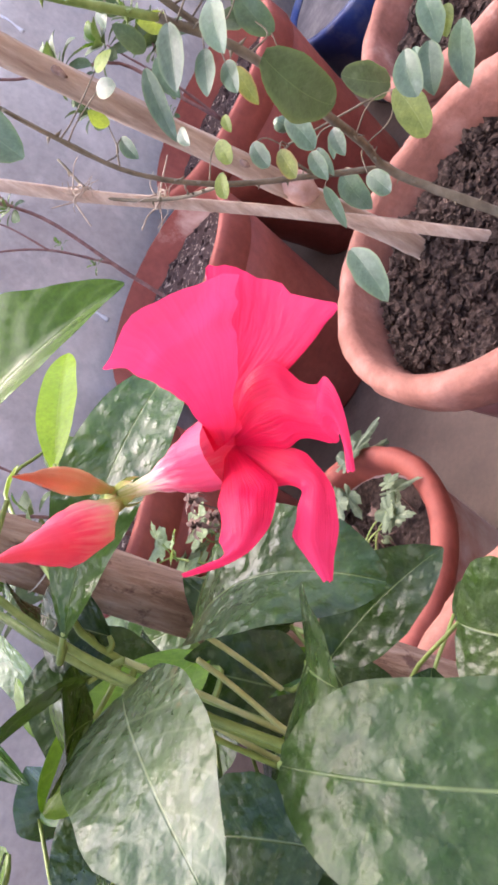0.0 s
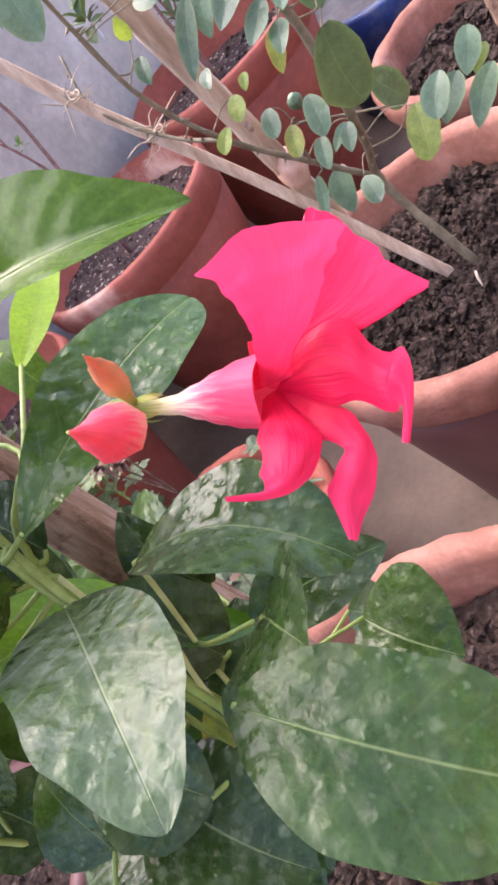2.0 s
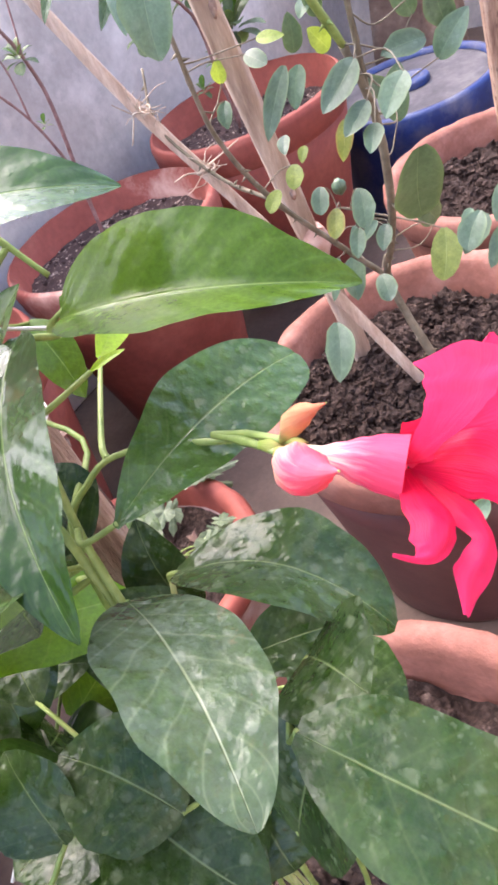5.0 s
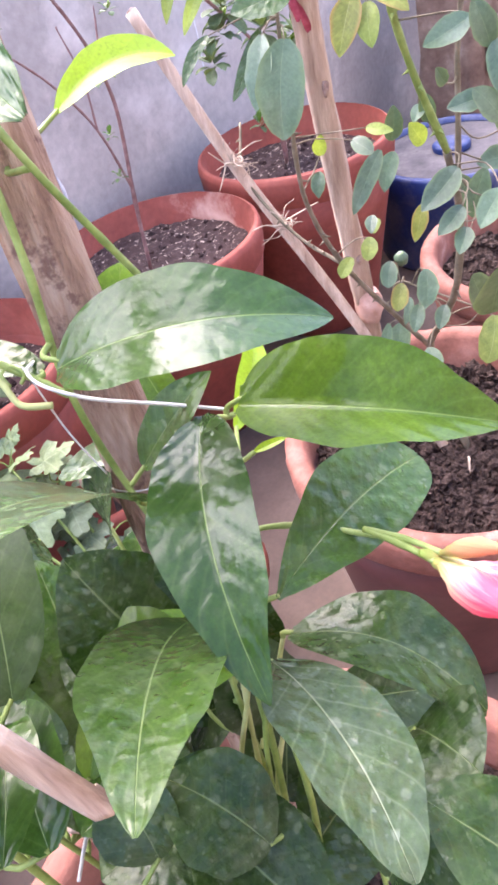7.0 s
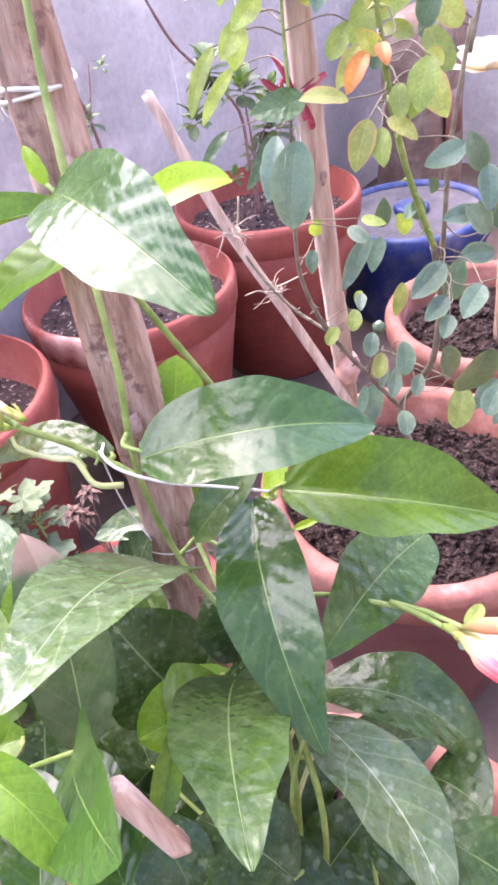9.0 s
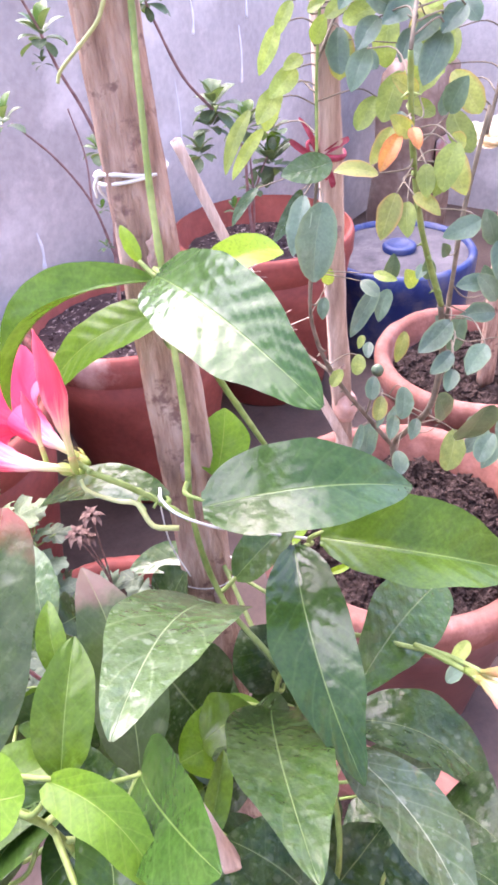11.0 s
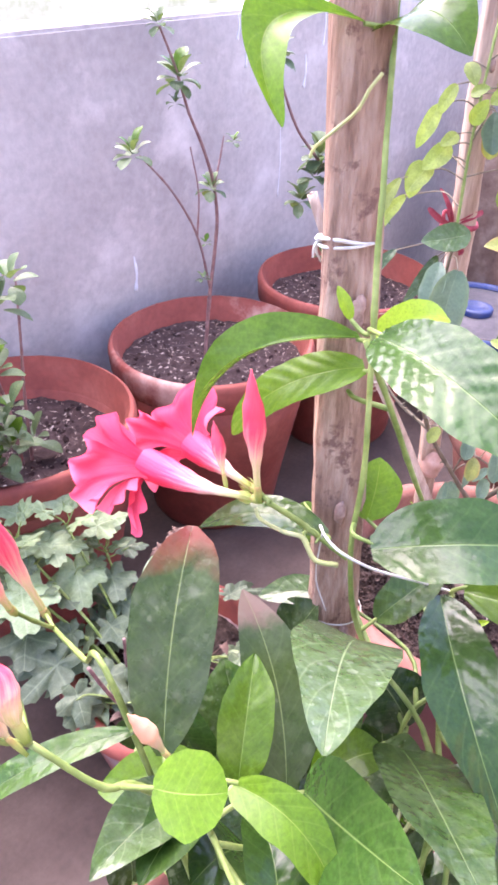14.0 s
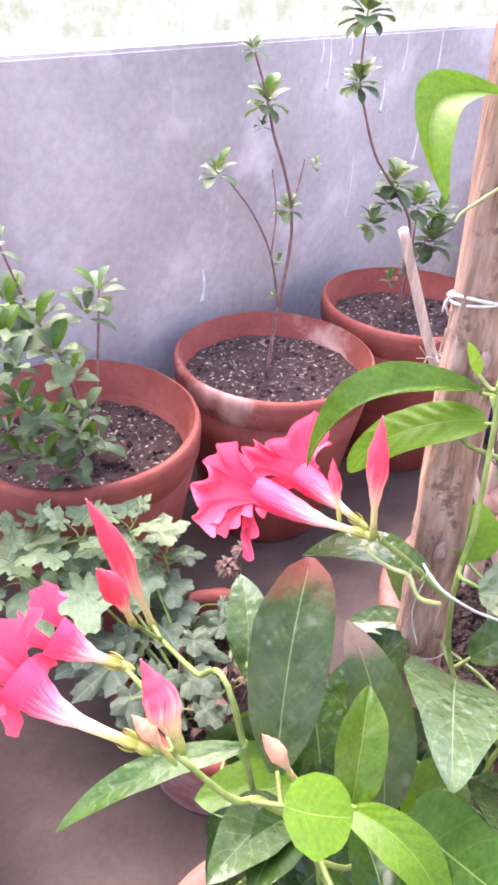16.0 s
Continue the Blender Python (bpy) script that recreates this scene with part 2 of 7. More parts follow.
    height = calc(nt, "SUBTRACT", height, calc(nt, "MULTIPLY", cells.outputs["Distance"], pucker))
    height = calc(nt, "SUBTRACT", height, calc(nt, "MULTIPLY", rib, 0.15))
    bump(nt, bsdf, height, relief, 0.0016)
    trans = nt.nodes.new("ShaderNodeBsdfTranslucent")
    nt.links.new(mix(nt, 1.0, col, (1.05, 1.1, 0.45), "MULTIPLY"), trans.inputs["Color"])
    ms = nt.nodes.new("ShaderNodeMixShader")
    ms.inputs["Fac"].default_value = through
    nt.links.new(bsdf.outputs["BSDF"], ms.inputs[1])
    nt.links.new(trans.outputs["BSDF"], ms.inputs[2])
    nt.links.new(ms.outputs["Shader"], nt.nodes["Material Output"].inputs["Surface"])
    return mat


def petal_surface(name, inner, outer, through=0.35, streaky=0.6):
    """A petal or flower tube: from inner at v = 0 to outer at v = 1, with fine streaks."""
    mat, nt, bsdf = nodes_of(name)
    sep = nt.nodes.new("ShaderNodeSeparateXYZ")
    nt.links.new(nt.nodes.new("ShaderNodeUVMap").outputs["UV"], sep.inputs["Vector"])
    streak = nd(nt, "ShaderNodeTexNoise", Scale=6.0, Detail=3.0)
    mp = nt.nodes.new("ShaderNodeMapping")
    mp.inputs["Scale"].default_value = (5.0, 0.5, 1.0)
    nt.links.new(nt.nodes.new("ShaderNodeUVMap").outputs["UV"], mp.inputs["Vector"])
    nt.links.new(mp.outputs["Vector"], streak.inputs["Vector"])
    f = calc(nt, "ADD", sep.outputs["Y"], calc(nt, "MULTIPLY", calc(nt, "SUBTRACT", streak.outputs["Fac"], 0.5), streaky))
    col = ramp(nt, f, inner)
    # Random darker patches put crease shading into the petal colour.
    col = mix(nt, 0.45, col, ramp(nt, noise_of(nt, 70.0, 5, 0.65), ((0.3, grey(0.66)), (0.7, grey(1.0)))), "MULTIPLY")
    if outer:
        col = mix(nt, 1.0, col, outer, "MULTIPLY")
    nt.links.new(col, bsdf.inputs["Base Color"])
    bsdf.inputs["Roughness"].default_value = 0.5
    bsdf.inputs["Specular IOR Level"].default_value = 0.25
    bump(nt, bsdf, calc(nt, "ADD", streak.outputs["Fac"], calc(nt, "MULTIPLY", noise_of(nt, 160.0, 4), 0.6)), 0.3, 0.0016)
    trans = nt.nodes.new("ShaderNodeBsdfTranslucent")
    nt.links.new(col, trans.inputs["Color"])
    ms = nt.nodes.new("ShaderNodeMixShader")
    ms.inputs["Fac"].default_value = through
    nt.links.new(bsdf.outputs["BSDF"], ms.inputs[1])
    nt.links.new(trans.outputs["BSDF"], ms.inputs[2])
    nt.links.new(ms.outputs["Shader"], nt.nodes["Material Output"].inputs["Surface"])
    return mat


TERRACOTTA = rough_surface("terracotta", (0.165, 0.062, 0.042), (0.235, 0.093, 0.066), (0.32, 0.15, 0.115), 22.0, 0.78, 0.7, 0.002, 160.0, stain=(0.42, 0.30, 0.26), stain_scale=11.0, stain_at=(0.62, 0.78))
RED_POT = rough_surface("red_oxide_pot", (0.19, 0.042, 0.030), (0.26, 0.062, 0.043), (0.34, 0.10, 0.07), 8.0, 0.7, 0.3, stain=(0.45, 0.26, 0.2), stain_scale=5.0, stain_at=(0.64, 0.85))
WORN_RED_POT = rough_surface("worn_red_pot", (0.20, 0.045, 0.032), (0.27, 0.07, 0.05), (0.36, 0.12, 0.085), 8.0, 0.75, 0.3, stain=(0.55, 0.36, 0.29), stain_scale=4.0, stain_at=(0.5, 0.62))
RAFFIA = rough_surface("dry_raffia", (0.30, 0.22, 0.16), (0.42, 0.33, 0.25), (0.55, 0.46, 0.37), 120.0, 0.9, 0.6)
SOIL = rough_surface("dark_soil", (0.016, 0.010, 0.008), (0.04, 0.025, 0.020), (0.095, 0.064, 0.052), 150.0, 0.95, 1.0, 0.003, 700.0, stain=(0.16, 0.115, 0.095), stain_scale=110.0, stain_at=(0.60, 0.72), spec=0.15)
GRIT_SOIL = rough_surface("gritty_potting_soil", (0.026, 0.014, 0.013), (0.05, 0.028, 0.025), (0.09, 0.055, 0.047), 70.0, 0.95, 0.9, 0.003, 300.0, stain=(0.5, 0.40, 0.33), stain_scale=120.0, stain_at=(0.59, 0.63))
CEMENT_WALL = rough_surface("cement_plaster", (0.385, 0.345, 0.325), (0.485, 0.445, 0.415), (0.60, 0.555, 0.52), 2.6, 0.9, 0.3, 0.003, 60.0, stain=(0.76, 0.71, 0.67), stain_scale=5.5, stain_at=(0.53, 0.74))
# Base darkened to carry the deep shade between pots, with dark stains on top.
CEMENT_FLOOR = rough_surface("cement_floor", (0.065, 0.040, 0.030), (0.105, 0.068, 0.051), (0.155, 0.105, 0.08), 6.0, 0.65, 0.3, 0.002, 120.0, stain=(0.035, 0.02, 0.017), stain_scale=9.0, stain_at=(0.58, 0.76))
LIME = rough_surface("lime_drip", (0.7, 0.7, 0.72), (0.8, 0.8, 0.82), (0.86, 0.86, 0.86), 40.0, 0.9)
WOOD = rough_surface("weathered_wood", (0.18, 0.100, 0.066), (0.365, 0.230, 0.160), (0.55, 0.405, 0.31), 60.0, 0.85, 1.0, 0.0025, 260.0, stretch=(2.6, 2.6, 0.3), stain=(0.13, 0.065, 0.05), stain_scale=80.0, stain_at=(0.56, 0.64))
PALE_WOOD = rough_surface("pale_split_wood", (0.33, 0.215, 0.155), (0.50, 0.36, 0.27), (0.66, 0.52, 0.41), 16.0, 0.8, 0.6, 0.0015, 120.0, stretch=(7.0, 7.0, 0.4))
TWINE = rough_surface("white_twine", (0.55, 0.52, 0.46), (0.68, 0.65, 0.58), (0.8, 0.77, 0.7), 120.0, 0.9, 0.6)
RED_TWINE = rough_surface("red_cloth_strip", (0.25, 0.03, 0.05), (0.36, 0.055, 0.085), (0.48, 0.13, 0.15), 90.0, 0.85, 0.5)
DRY = rough_surface("dry_brown_plant", (0.07, 0.035, 0.027), (0.13, 0.075, 0.055), (0.24, 0.16, 0.12), 80.0, 0.9, 0.6)
BLUE = rough_surface("blue_plastic", (0.006, 0.02, 0.10), (0.010, 0.03, 0.135), (0.02, 0.05, 0.18), 10.0, 0.5, 0.1, stain=(0.13, 0.13, 0.16), stain_scale=14.0, stain_at=(0.45, 0.7), spec=0.35)
DUSTY_LID = rough_surface("dusty_lid", (0.065, 0.058, 0.064), (0.10, 0.09, 0.095), (0.15, 0.135, 0.135), 20.0, 0.9, 0.3, stain=(0.05, 0.04, 0.04), stain_scale=30.0, stain_at=(0.62, 0.72))
SACK = rough_surface("brown_sack", (0.15, 0.09, 0.065), (0.23, 0.15, 0.11), (0.36, 0.27, 0.21), 18.0, 0.85, 0.5)
STEM = rough_surface("green_stem", (0.13, 0.19, 0.035), (0.20, 0.265, 0.06), (0.30, 0.36, 0.11), 50.0, 0.5, 0.2, 0.0008, 200.0, spec=0.35)
ROSE_STEM = rough_surface("grey_brown_rose_stem", (0.11, 0.085, 0.055), (0.18, 0.145, 0.095), (0.26, 0.21, 0.15), 60.0, 0.7, 0.4, 0.0008, 200.0)
TWIG = rough_surface("brown_twig", (0.16, 0.08, 0.07), (0.25, 0.135, 0.12), (0.33, 0.2, 0.18), 80.0, 0.75, 0.5, 0.001)
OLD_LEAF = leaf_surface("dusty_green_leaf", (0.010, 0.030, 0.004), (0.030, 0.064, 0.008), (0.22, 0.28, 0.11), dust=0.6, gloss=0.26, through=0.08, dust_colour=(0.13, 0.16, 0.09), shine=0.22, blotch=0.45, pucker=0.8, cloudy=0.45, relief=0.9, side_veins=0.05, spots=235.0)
# Pale film is dust plus grey-white sky glare put into the colour.
PALE_LEAF = leaf_surface("dust_and_glare_leaf", (0.030, 0.066, 0.013), (0.066, 0.115, 0.032), (0.32, 0.37, 0.2), dust=0.38, gloss=0.25, through=0.1, dust_colour=(0.23, 0.26, 0.19), spots=235.0, shine=0.38, cloudy=0.6, blotch=0.4, pucker=0.7, relief=0.9)
GREEN_LEAF = leaf_surface("glossy_green_leaf", (0.018, 0.050, 0.007), (0.036, 0.080, 0.012), (0.20, 0.28, 0.08), dust=0.05, gloss=0.23, through=0.08, ribs=1.3, dust_colour=(0.18, 0.21, 0.11), pucker=0.5, blotch=0.2, shine=0.32, cloudy=0.2, spots=260.0, relief=0.5, side_veins=0.05, veins=7.0)
YOUNG_LEAF = leaf_surface("young_light_green_leaf", (0.052, 0.11, 0.008), (0.088, 0.162, 0.014), (0.24, 0.34, 0.09), dust=0.05, gloss=0.22, through=0.26, ribs=0.5, pucker=0.25, blotch=0.2, shine=0.24, spots=240.0, side_veins=0.05, relief=0.6, veins=7.0)
LIME_LEAF = leaf_surface("lime_green_leaf", (0.30, 0.50, 0.015), (0.38, 0.58, 0.03), (0.40, 0.50, 0.09), gloss=0.35, through=0.5, pucker=0.2, blotch=0.2)
RED_TIP_LEAF = leaf_surface("red_tipped_leaf", (0.026, 0.052, 0.009), (0.052, 0.086, 0.018), (0.24, 0.31, 0.11), dust=0.25, gloss=0.27, through=0.1, tip=(0.20, 0.030, 0.020), tip_at=(0.68, 0.80), dust_colour=(0.21, 0.225, 0.16), shine=0.28, side_veins=0.04, blotch=0.45, pucker=0.6, ribs=0.2, relief=0.7)
BROWN_TIP_LEAF = leaf_surface("brown_tipped_leaf", (0.026, 0.056, 0.009), (0.052, 0.092, 0.017), (0.24, 0.31, 0.12), dust=0.25, gloss=0.34, through=0.1, tip=(0.17, 0.105, 0.08), tip_at=(0.70, 0.755), dust_colour=(0.22, 0.25, 0.16), shine=0.24, side_veins=0.05, blotch=0.25, pucker=0.4, ribs=0.3)
ROSE_LEAF = leaf_surface("blue_green_rose_leaf", (0.055, 0.095, 0.052), (0.095, 0.15, 0.084), (0.18, 0.25, 0.13), dust=0.2, gloss=0.34, through=0.14, ribs=0.35, dust_colour=(0.28, 0.33, 0.28), edge=(0.15, 0.21, 0.09), pucker=0.3, blotch=0.25, shine=0.5, rib_mix=0.4)
ROSE_YELLOW = leaf_surface("yellowing_rose_leaf", (0.22, 0.26, 0.05), (0.34, 0.36, 0.09), (0.45, 0.46, 0.18), gloss=0.45, through=0.4, edge=(0.40, 0.2, 0.07))
ROSE_LIME = leaf_surface("fresh_rose_leaf", (0.22, 0.29, 0.06), (0.32, 0.39, 0.10), (0.4, 0.48, 0.18), gloss=0.45, through=0.45)
ROSE_ORANGE = leaf_surface("orange_young_rose_leaf", (0.42, 0.14, 0.035), (0.55, 0.24, 0.06), (0.5, 0.36, 0.12), gloss=0.4, through=0.4, edge=(0.46, 0.10, 0.04))
AZALEA_LEAF = leaf_surface("azalea_leaf", (0.070, 0.112, 0.044), (0.125, 0.176, 0.074), (0.26, 0.33, 0.16), dust=0.2, gloss=0.5, through=0.28, ribs=0.2, dust_colour=(0.30, 0.34, 0.27), pucker=0.1, blotch=0.1, shine=0.3)
MUM_LEAF = leaf_surface("grey_green_lobed_leaf", (0.205, 0.28, 0.125), (0.37, 0.45, 0.235), (0.48, 0.56, 0.34), dust=0.25, gloss=0.55, through=0.35, veins=3.0, dust_colour=(0.48, 0.53, 0.40), pucker=0.4, blotch=0.4, ribs=1.6, side_veins=0.3)
# Darker copy of MUM_LEAF: shade on the low leaves put into the colour.
MUM_SHADED = leaf_surface("shaded_lobed_leaf", (0.085, 0.120, 0.060), (0.155, 0.195, 0.105), (0.26, 0.32, 0.19), dust=0.25, gloss=0.55, through=0.35, veins=3.0, dust_colour=(0.25, 0.29, 0.21), pucker=0.4, blotch=0.4, ribs=1.6, side_veins=0.3)
PETAL = petal_surface("pink_red_petal", ((0.0, (0.60, 0.006, 0.04)), (0.3, (0.82, 0.014, 0.078)), (1.0, (0.88, 0.035, 0.13))), None, 0.4)
PALE_PETAL = petal_surface("rose_pink_petal", ((0.0, (0.72, 0.04, 0.09)), (0.3, (0.86, 0.075, 0.155)), (1.0, (0.90, 0.13, 0.215))), None, 0.4)
PETAL_BACK = petal_surface("petal_underside", ((0.0, (0.72, 0.03, 0.085)), (0.3, (0.84, 0.035, 0.12)), (1.0, (0.88, 0.06, 0.17))), None, 0.4)
# Maroon paint, its colour also darkened for shade on the rose pot's body.
MAROON_POT = rough_surface("shade_darkened_maroon_pot", (0.085, 0.03, 0.028), (0.12, 0.045, 0.042), (0.17, 0.075, 0.068), 7.0, 0.5, 0.2, stain=(0.3, 0.2, 0.18), stain_scale=8.0, stain_at=(0.64, 0.85), spec=0.45)
LIMED_POT = rough_surface("lime_stained_pot", (0.22, 0.075, 0.055), (0.28, 0.11, 0.085), (0.36, 0.16, 0.12), 8.0, 0.8, 0.3, stain=(0.46, 0.42, 0.4), stain_scale=5.0, stain_at=(0.42, 0.6))
TUBE_PINK = petal_surface("pink_white_flower_tube", ((0.0, (0.46, 0.48, 0.13)), (0.22, (0.72, 0.66, 0.34)), (0.40, (0.86, 0.63, 0.55)), (0.54, (0.86, 0.28, 0.35)), (0.74, (0.86, 0.08, 0.17))), None, streaky=0.65)
BUD_PINK = petal_surface("pink_bud", ((0.0, (0.52, 0.52, 0.16)), (0.24, (0.80, 0.60, 0.36)), (0.40, (0.86, 0.30, 0.30)), (0.6, (0.84, 0.10, 0.16)), (1.0, (0.84, 0.15, 0.2))), None)
PEACH = petal_surface("peach_bud", ((0.0, (0.45, 0.5, 0.15)), (0.3, (0.72, 0.5, 0.3)), (1.0, (0.78, 0.4, 0.26))), None)
CALYX = petal_surface("calyx", ((0.0, (0.30, 0.40, 0.07)), (0.6, (0.45, 0.45, 0.12)), (1.0, (0.52, 0.32, 0.13))), None)
CREAM = petal_surface("cream_rose_petal", ((0.0, (0.75, 0.6, 0.3)), (0.5, (0.85, 0.78, 0.62)), (1.0, (0.86, 0.8, 0.68))), None)
KNOT = rough_surface("wood_knot", (0.20, 0.12, 0.09), (0.34, 0.22, 0.175), (0.46, 0.33, 0.27), 200.0, 0.9, 0.8, 0.001, 500.0)
# Brighter leaf copy: light shining through the blade is put into its green.
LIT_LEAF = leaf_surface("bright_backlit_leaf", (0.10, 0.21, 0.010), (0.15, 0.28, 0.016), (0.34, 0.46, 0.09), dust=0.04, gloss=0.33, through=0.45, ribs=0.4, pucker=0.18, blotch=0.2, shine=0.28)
PALE_STEM = rough_surface("pale_yellow_stem", (0.30, 0.32, 0.10), (0.40, 0.42, 0.16), (0.5, 0.5, 0.25), 60.0, 0.5, 0.2, 0.0008, 200.0)
MID_LEAF = leaf_surface("satin_green_leaf", (0.036, 0.094, 0.006), (0.062, 0.132, 0.011), (0.22, 0.31, 0.09), dust=0.06, gloss=0.2, through=0.16, ribs=1.2, dust_colour=(0.20, 0.24, 0.12), pucker=0.5, blotch=0.15, shine=0.28, cloudy=0.3, spots=260.0, relief=0.5, side_veins=0.05, veins=7.0)
REDDISH = petal_surface("reddish_young_bud", ((0.0, (0.40, 0.42, 0.12)), (0.3, (0.62, 0.36, 0.18)), (1.0, (0.60, 0.20, 0.11))), None)
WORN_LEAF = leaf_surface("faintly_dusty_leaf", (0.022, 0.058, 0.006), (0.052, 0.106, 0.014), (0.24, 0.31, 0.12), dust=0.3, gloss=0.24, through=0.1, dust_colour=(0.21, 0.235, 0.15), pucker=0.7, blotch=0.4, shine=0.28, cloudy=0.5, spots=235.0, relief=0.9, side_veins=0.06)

# ---- floor, parapet and far side ----
FLOOR = 0.0
WALL_Y = 1.05
TOP = 0.84
tagged(part("floor", slab(-2.6, -2.2, -0.12, 2.67, WALL_Y + 0.14, FLOOR), CEMENT_FLOOR, flat=True), "worn beige cement balcony floor, darkened in colour for the shade between pots", "floor", kind="structure")
parapet = slab(-2.6, WALL_Y, FLOOR, 2.67, WALL_Y + 0.14, TOP, 0.006)
for v in parapet.verts:
    if v.co.z > 0.5:
        v.co.z += 0.017 * (v.co.x - 1.35)  # the coping falls a little to one side
tagged(part("wall_parapet", parapet, CEMENT_WALL, flat=True), "grey cement parapet wall with white lime drips", "wall", kind="structure")
tagged(part("wall_house", slab(-2.6, -2.32, -0.12, 2.67, -2.2, 2.6), CEMENT_WALL, flat=True), "plain cement house wall", "wall", kind="structure")
tagged(part("wall_end", slab(2.55, -2.2, FLOOR, 2.67, WALL_Y, TOP), CEMENT_WALL, flat=True), "grey cement end wall of the balcony", "wall", kind="structure")


# ---- pots ----
def pot(name, centre, r, height, material, label, soil_drop=0.03, soil=GRIT_SOIL, lip=0.018, lumps=0.006, rings=26, seed=1.0, base_share=0.66, clods=0, clod_size=0.006, fine=1.0, worn=0.0016, body_material=None, rim_material=None, group="terracotta pots"):
    cx, cy = centre
    ob = thing(name, (cx, cy, FLOOR), label, "flower pot", group)
    wall = 0.016 if r > 0.12 else 0.011
    b = r * base_share
    hl = height * 0.16
    body = [(0.001, 0.012), (b - 0.02, 0.012), (b - 0.004, 0.002), (b, 0.0), (b + 0.003, 0.006)]
    body += [(b + (r - lip * 0.75 - b) * s, (height - hl) * s) for s in (0.2, 0.4, 0.6, 0.8, 1.0)]
    body += [(r - lip * 0.75 - wall, height - hl), (b - wall, 0.03), (0.001, 0.03)]
    part("body", lathe(body, (cx, cy, FLOOR), 96, 0.012, seed, 0.0008), body_material or material, ob)
    o = r - lip * 0.75 - 0.0005
    i = r - lip - wall * 0.55
    rim = [(o, height - hl), (r - 0.006, height - hl + 0.004), (r - 0.002, height - hl + 0.012), (r, height - 0.014), (r - 0.003, height - 0.004), (r - 0.010, height), (i + 0.008, height - 0.001), (i + 0.001, height - 0.008), (i - 0.002, height - hl), (o - wall, height - hl - 0.002), (o, height - hl)]
    part("rim", lathe(rim, (cx, cy, FLOOR), 160, 0.012, seed, worn), rim_material or material, ob)
    # soil surface, uneven, and loose crumbs on it
    bm = bmesh.new()
    zs = height - soil_drop
    rr = i - 0.0035 - max(0.0, (soil_drop - hl)) * 0.25
    sides = rings * 4
    last = None
    def ground(x, y):
        q = Vector((x * 26 + seed * 9, y * 26, seed))
        return lumps * (1.0 * noise.noise(q) + 0.75 * abs(noise.noise(q * 2.3)) + 0.5 * abs(noise.noise(q * 5.1)) + 0.25 * noise.noise(q * 11))
    mid = bm.verts.new((cx, cy, FLOOR + zs + ground(0, 0)))
    for k in range(1, rings + 1):
        q = rr * k / rings
        ring = []
        for j in range(sides):
            a = 2 * math.pi * j / sides
            x, y = q * math.cos(a), q * math.sin(a)
            ring.append(bm.verts.new((cx + x, cy + y, FLOOR + zs + ground(x, y))))
        for j in range(sides):
            if last is None:
                bm.faces.new((mid, ring[j], ring[(j + 1) % sides]))
            else:
                bm.faces.new((last[j], ring[j], ring[(j + 1) % sides], last[(j + 1) % sides]))
        last = ring
    part("soil", bm, soil, ob, "dark crumbly soil")
    if clods:
        rng = random.Random(int(seed * 100))
        verts, faces = [], []
        for _ in range(clods):
            a, q = rng.uniform(0, 6.283), (rr - 0.012) * math.sqrt(rng.random())
            x, y = q * math.cos(a), q * math.sin(a)
            s = clod_size * (0.16 + rng.random() ** 4 * 1.35)
            tmp = bmesh.new()
            bmesh.ops.create_icosphere(tmp, subdivisions=(3 if s > fine else 2) if s > clod_size * 0.32 else 1, radius=1)
            off = len(verts)
            kx, ky, kz = rng.uniform(0.7, 1.3), rng.uniform(0.7, 1.3), rng.uniform(0.6, 1.0)
            for v in tmp.verts:
                c = v.co * (1 + 0.7 * noise.noise(v.co * 1.5 + Vector((x * 90, y * 90, 0))) + 0.75 * noise.noise(v.co * 3.9 + Vector((y * 90, x * 90, 0))) + 0.5 * noise.noise(v.co * 8.0 + Vector((y * 50, x * 70, 3))) + 0.3 * noise.noise(v.co * 17.0 + Vector((y * 50, x * 70, 3))))
                verts.append((x + c.x * s * kx, y + c.y * s * ky, zs + ground(x, y) + s * 0.3 + c.z * s * kz))
            for f in tmp.faces:
                faces.append([off + v.index for v in f.verts])
            tmp.free()
        me = bpy.data.meshes.new("soil_crumb")
        me.from_pydata(verts, [], faces)
        me.materials.append(soil)
        oc = new("soil_crumb", me)
        oc.parent = ob
        tagged(oc, "loose dark soil crumbs", kind="stuff")
    return ob


pot("flower_pot", (0.501, 0.822), 0.186, 0.379, RED_POT, "red-brown earthenware pot by the parapet, planted with a bushy azalea", 0.075, lip=0.009, worn=0.0005, seed=1.0, clods=420, clod_size=0.0035)
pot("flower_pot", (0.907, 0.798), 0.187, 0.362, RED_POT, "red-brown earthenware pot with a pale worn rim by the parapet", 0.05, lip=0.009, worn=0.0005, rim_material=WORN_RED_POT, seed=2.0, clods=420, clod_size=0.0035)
pot("flower_pot", (1.300, 0.770), 0.193, 0.372, RED_POT, "red-brown earthenware pot by the parapet, next to a blue drum", 0.06, lip=0.009, worn=0.0005, seed=3.0, clods=420, clod_size=0.0035)
pot("flower_pot", (0.715, 0.182), 0.179, 0.327, TERRACOTTA, "orange terracotta pot of lumpy dark soil with a tied rose", 0.05, SOIL, lumps=0.017, rings=70, seed=4.0, body_material=MAROON_POT, clods=4600, clod_size=0.0068, fine=0.0058)
pot("flower_pot", (1.151, 0.242), 0.172, 0.30, TERRACOTTA, "orange terracotta pot of lumpy soil behind the rose", 0.05, SOIL, lumps=0.011, rings=40, seed=5.0, clods=1800, clod_size=0.0066)
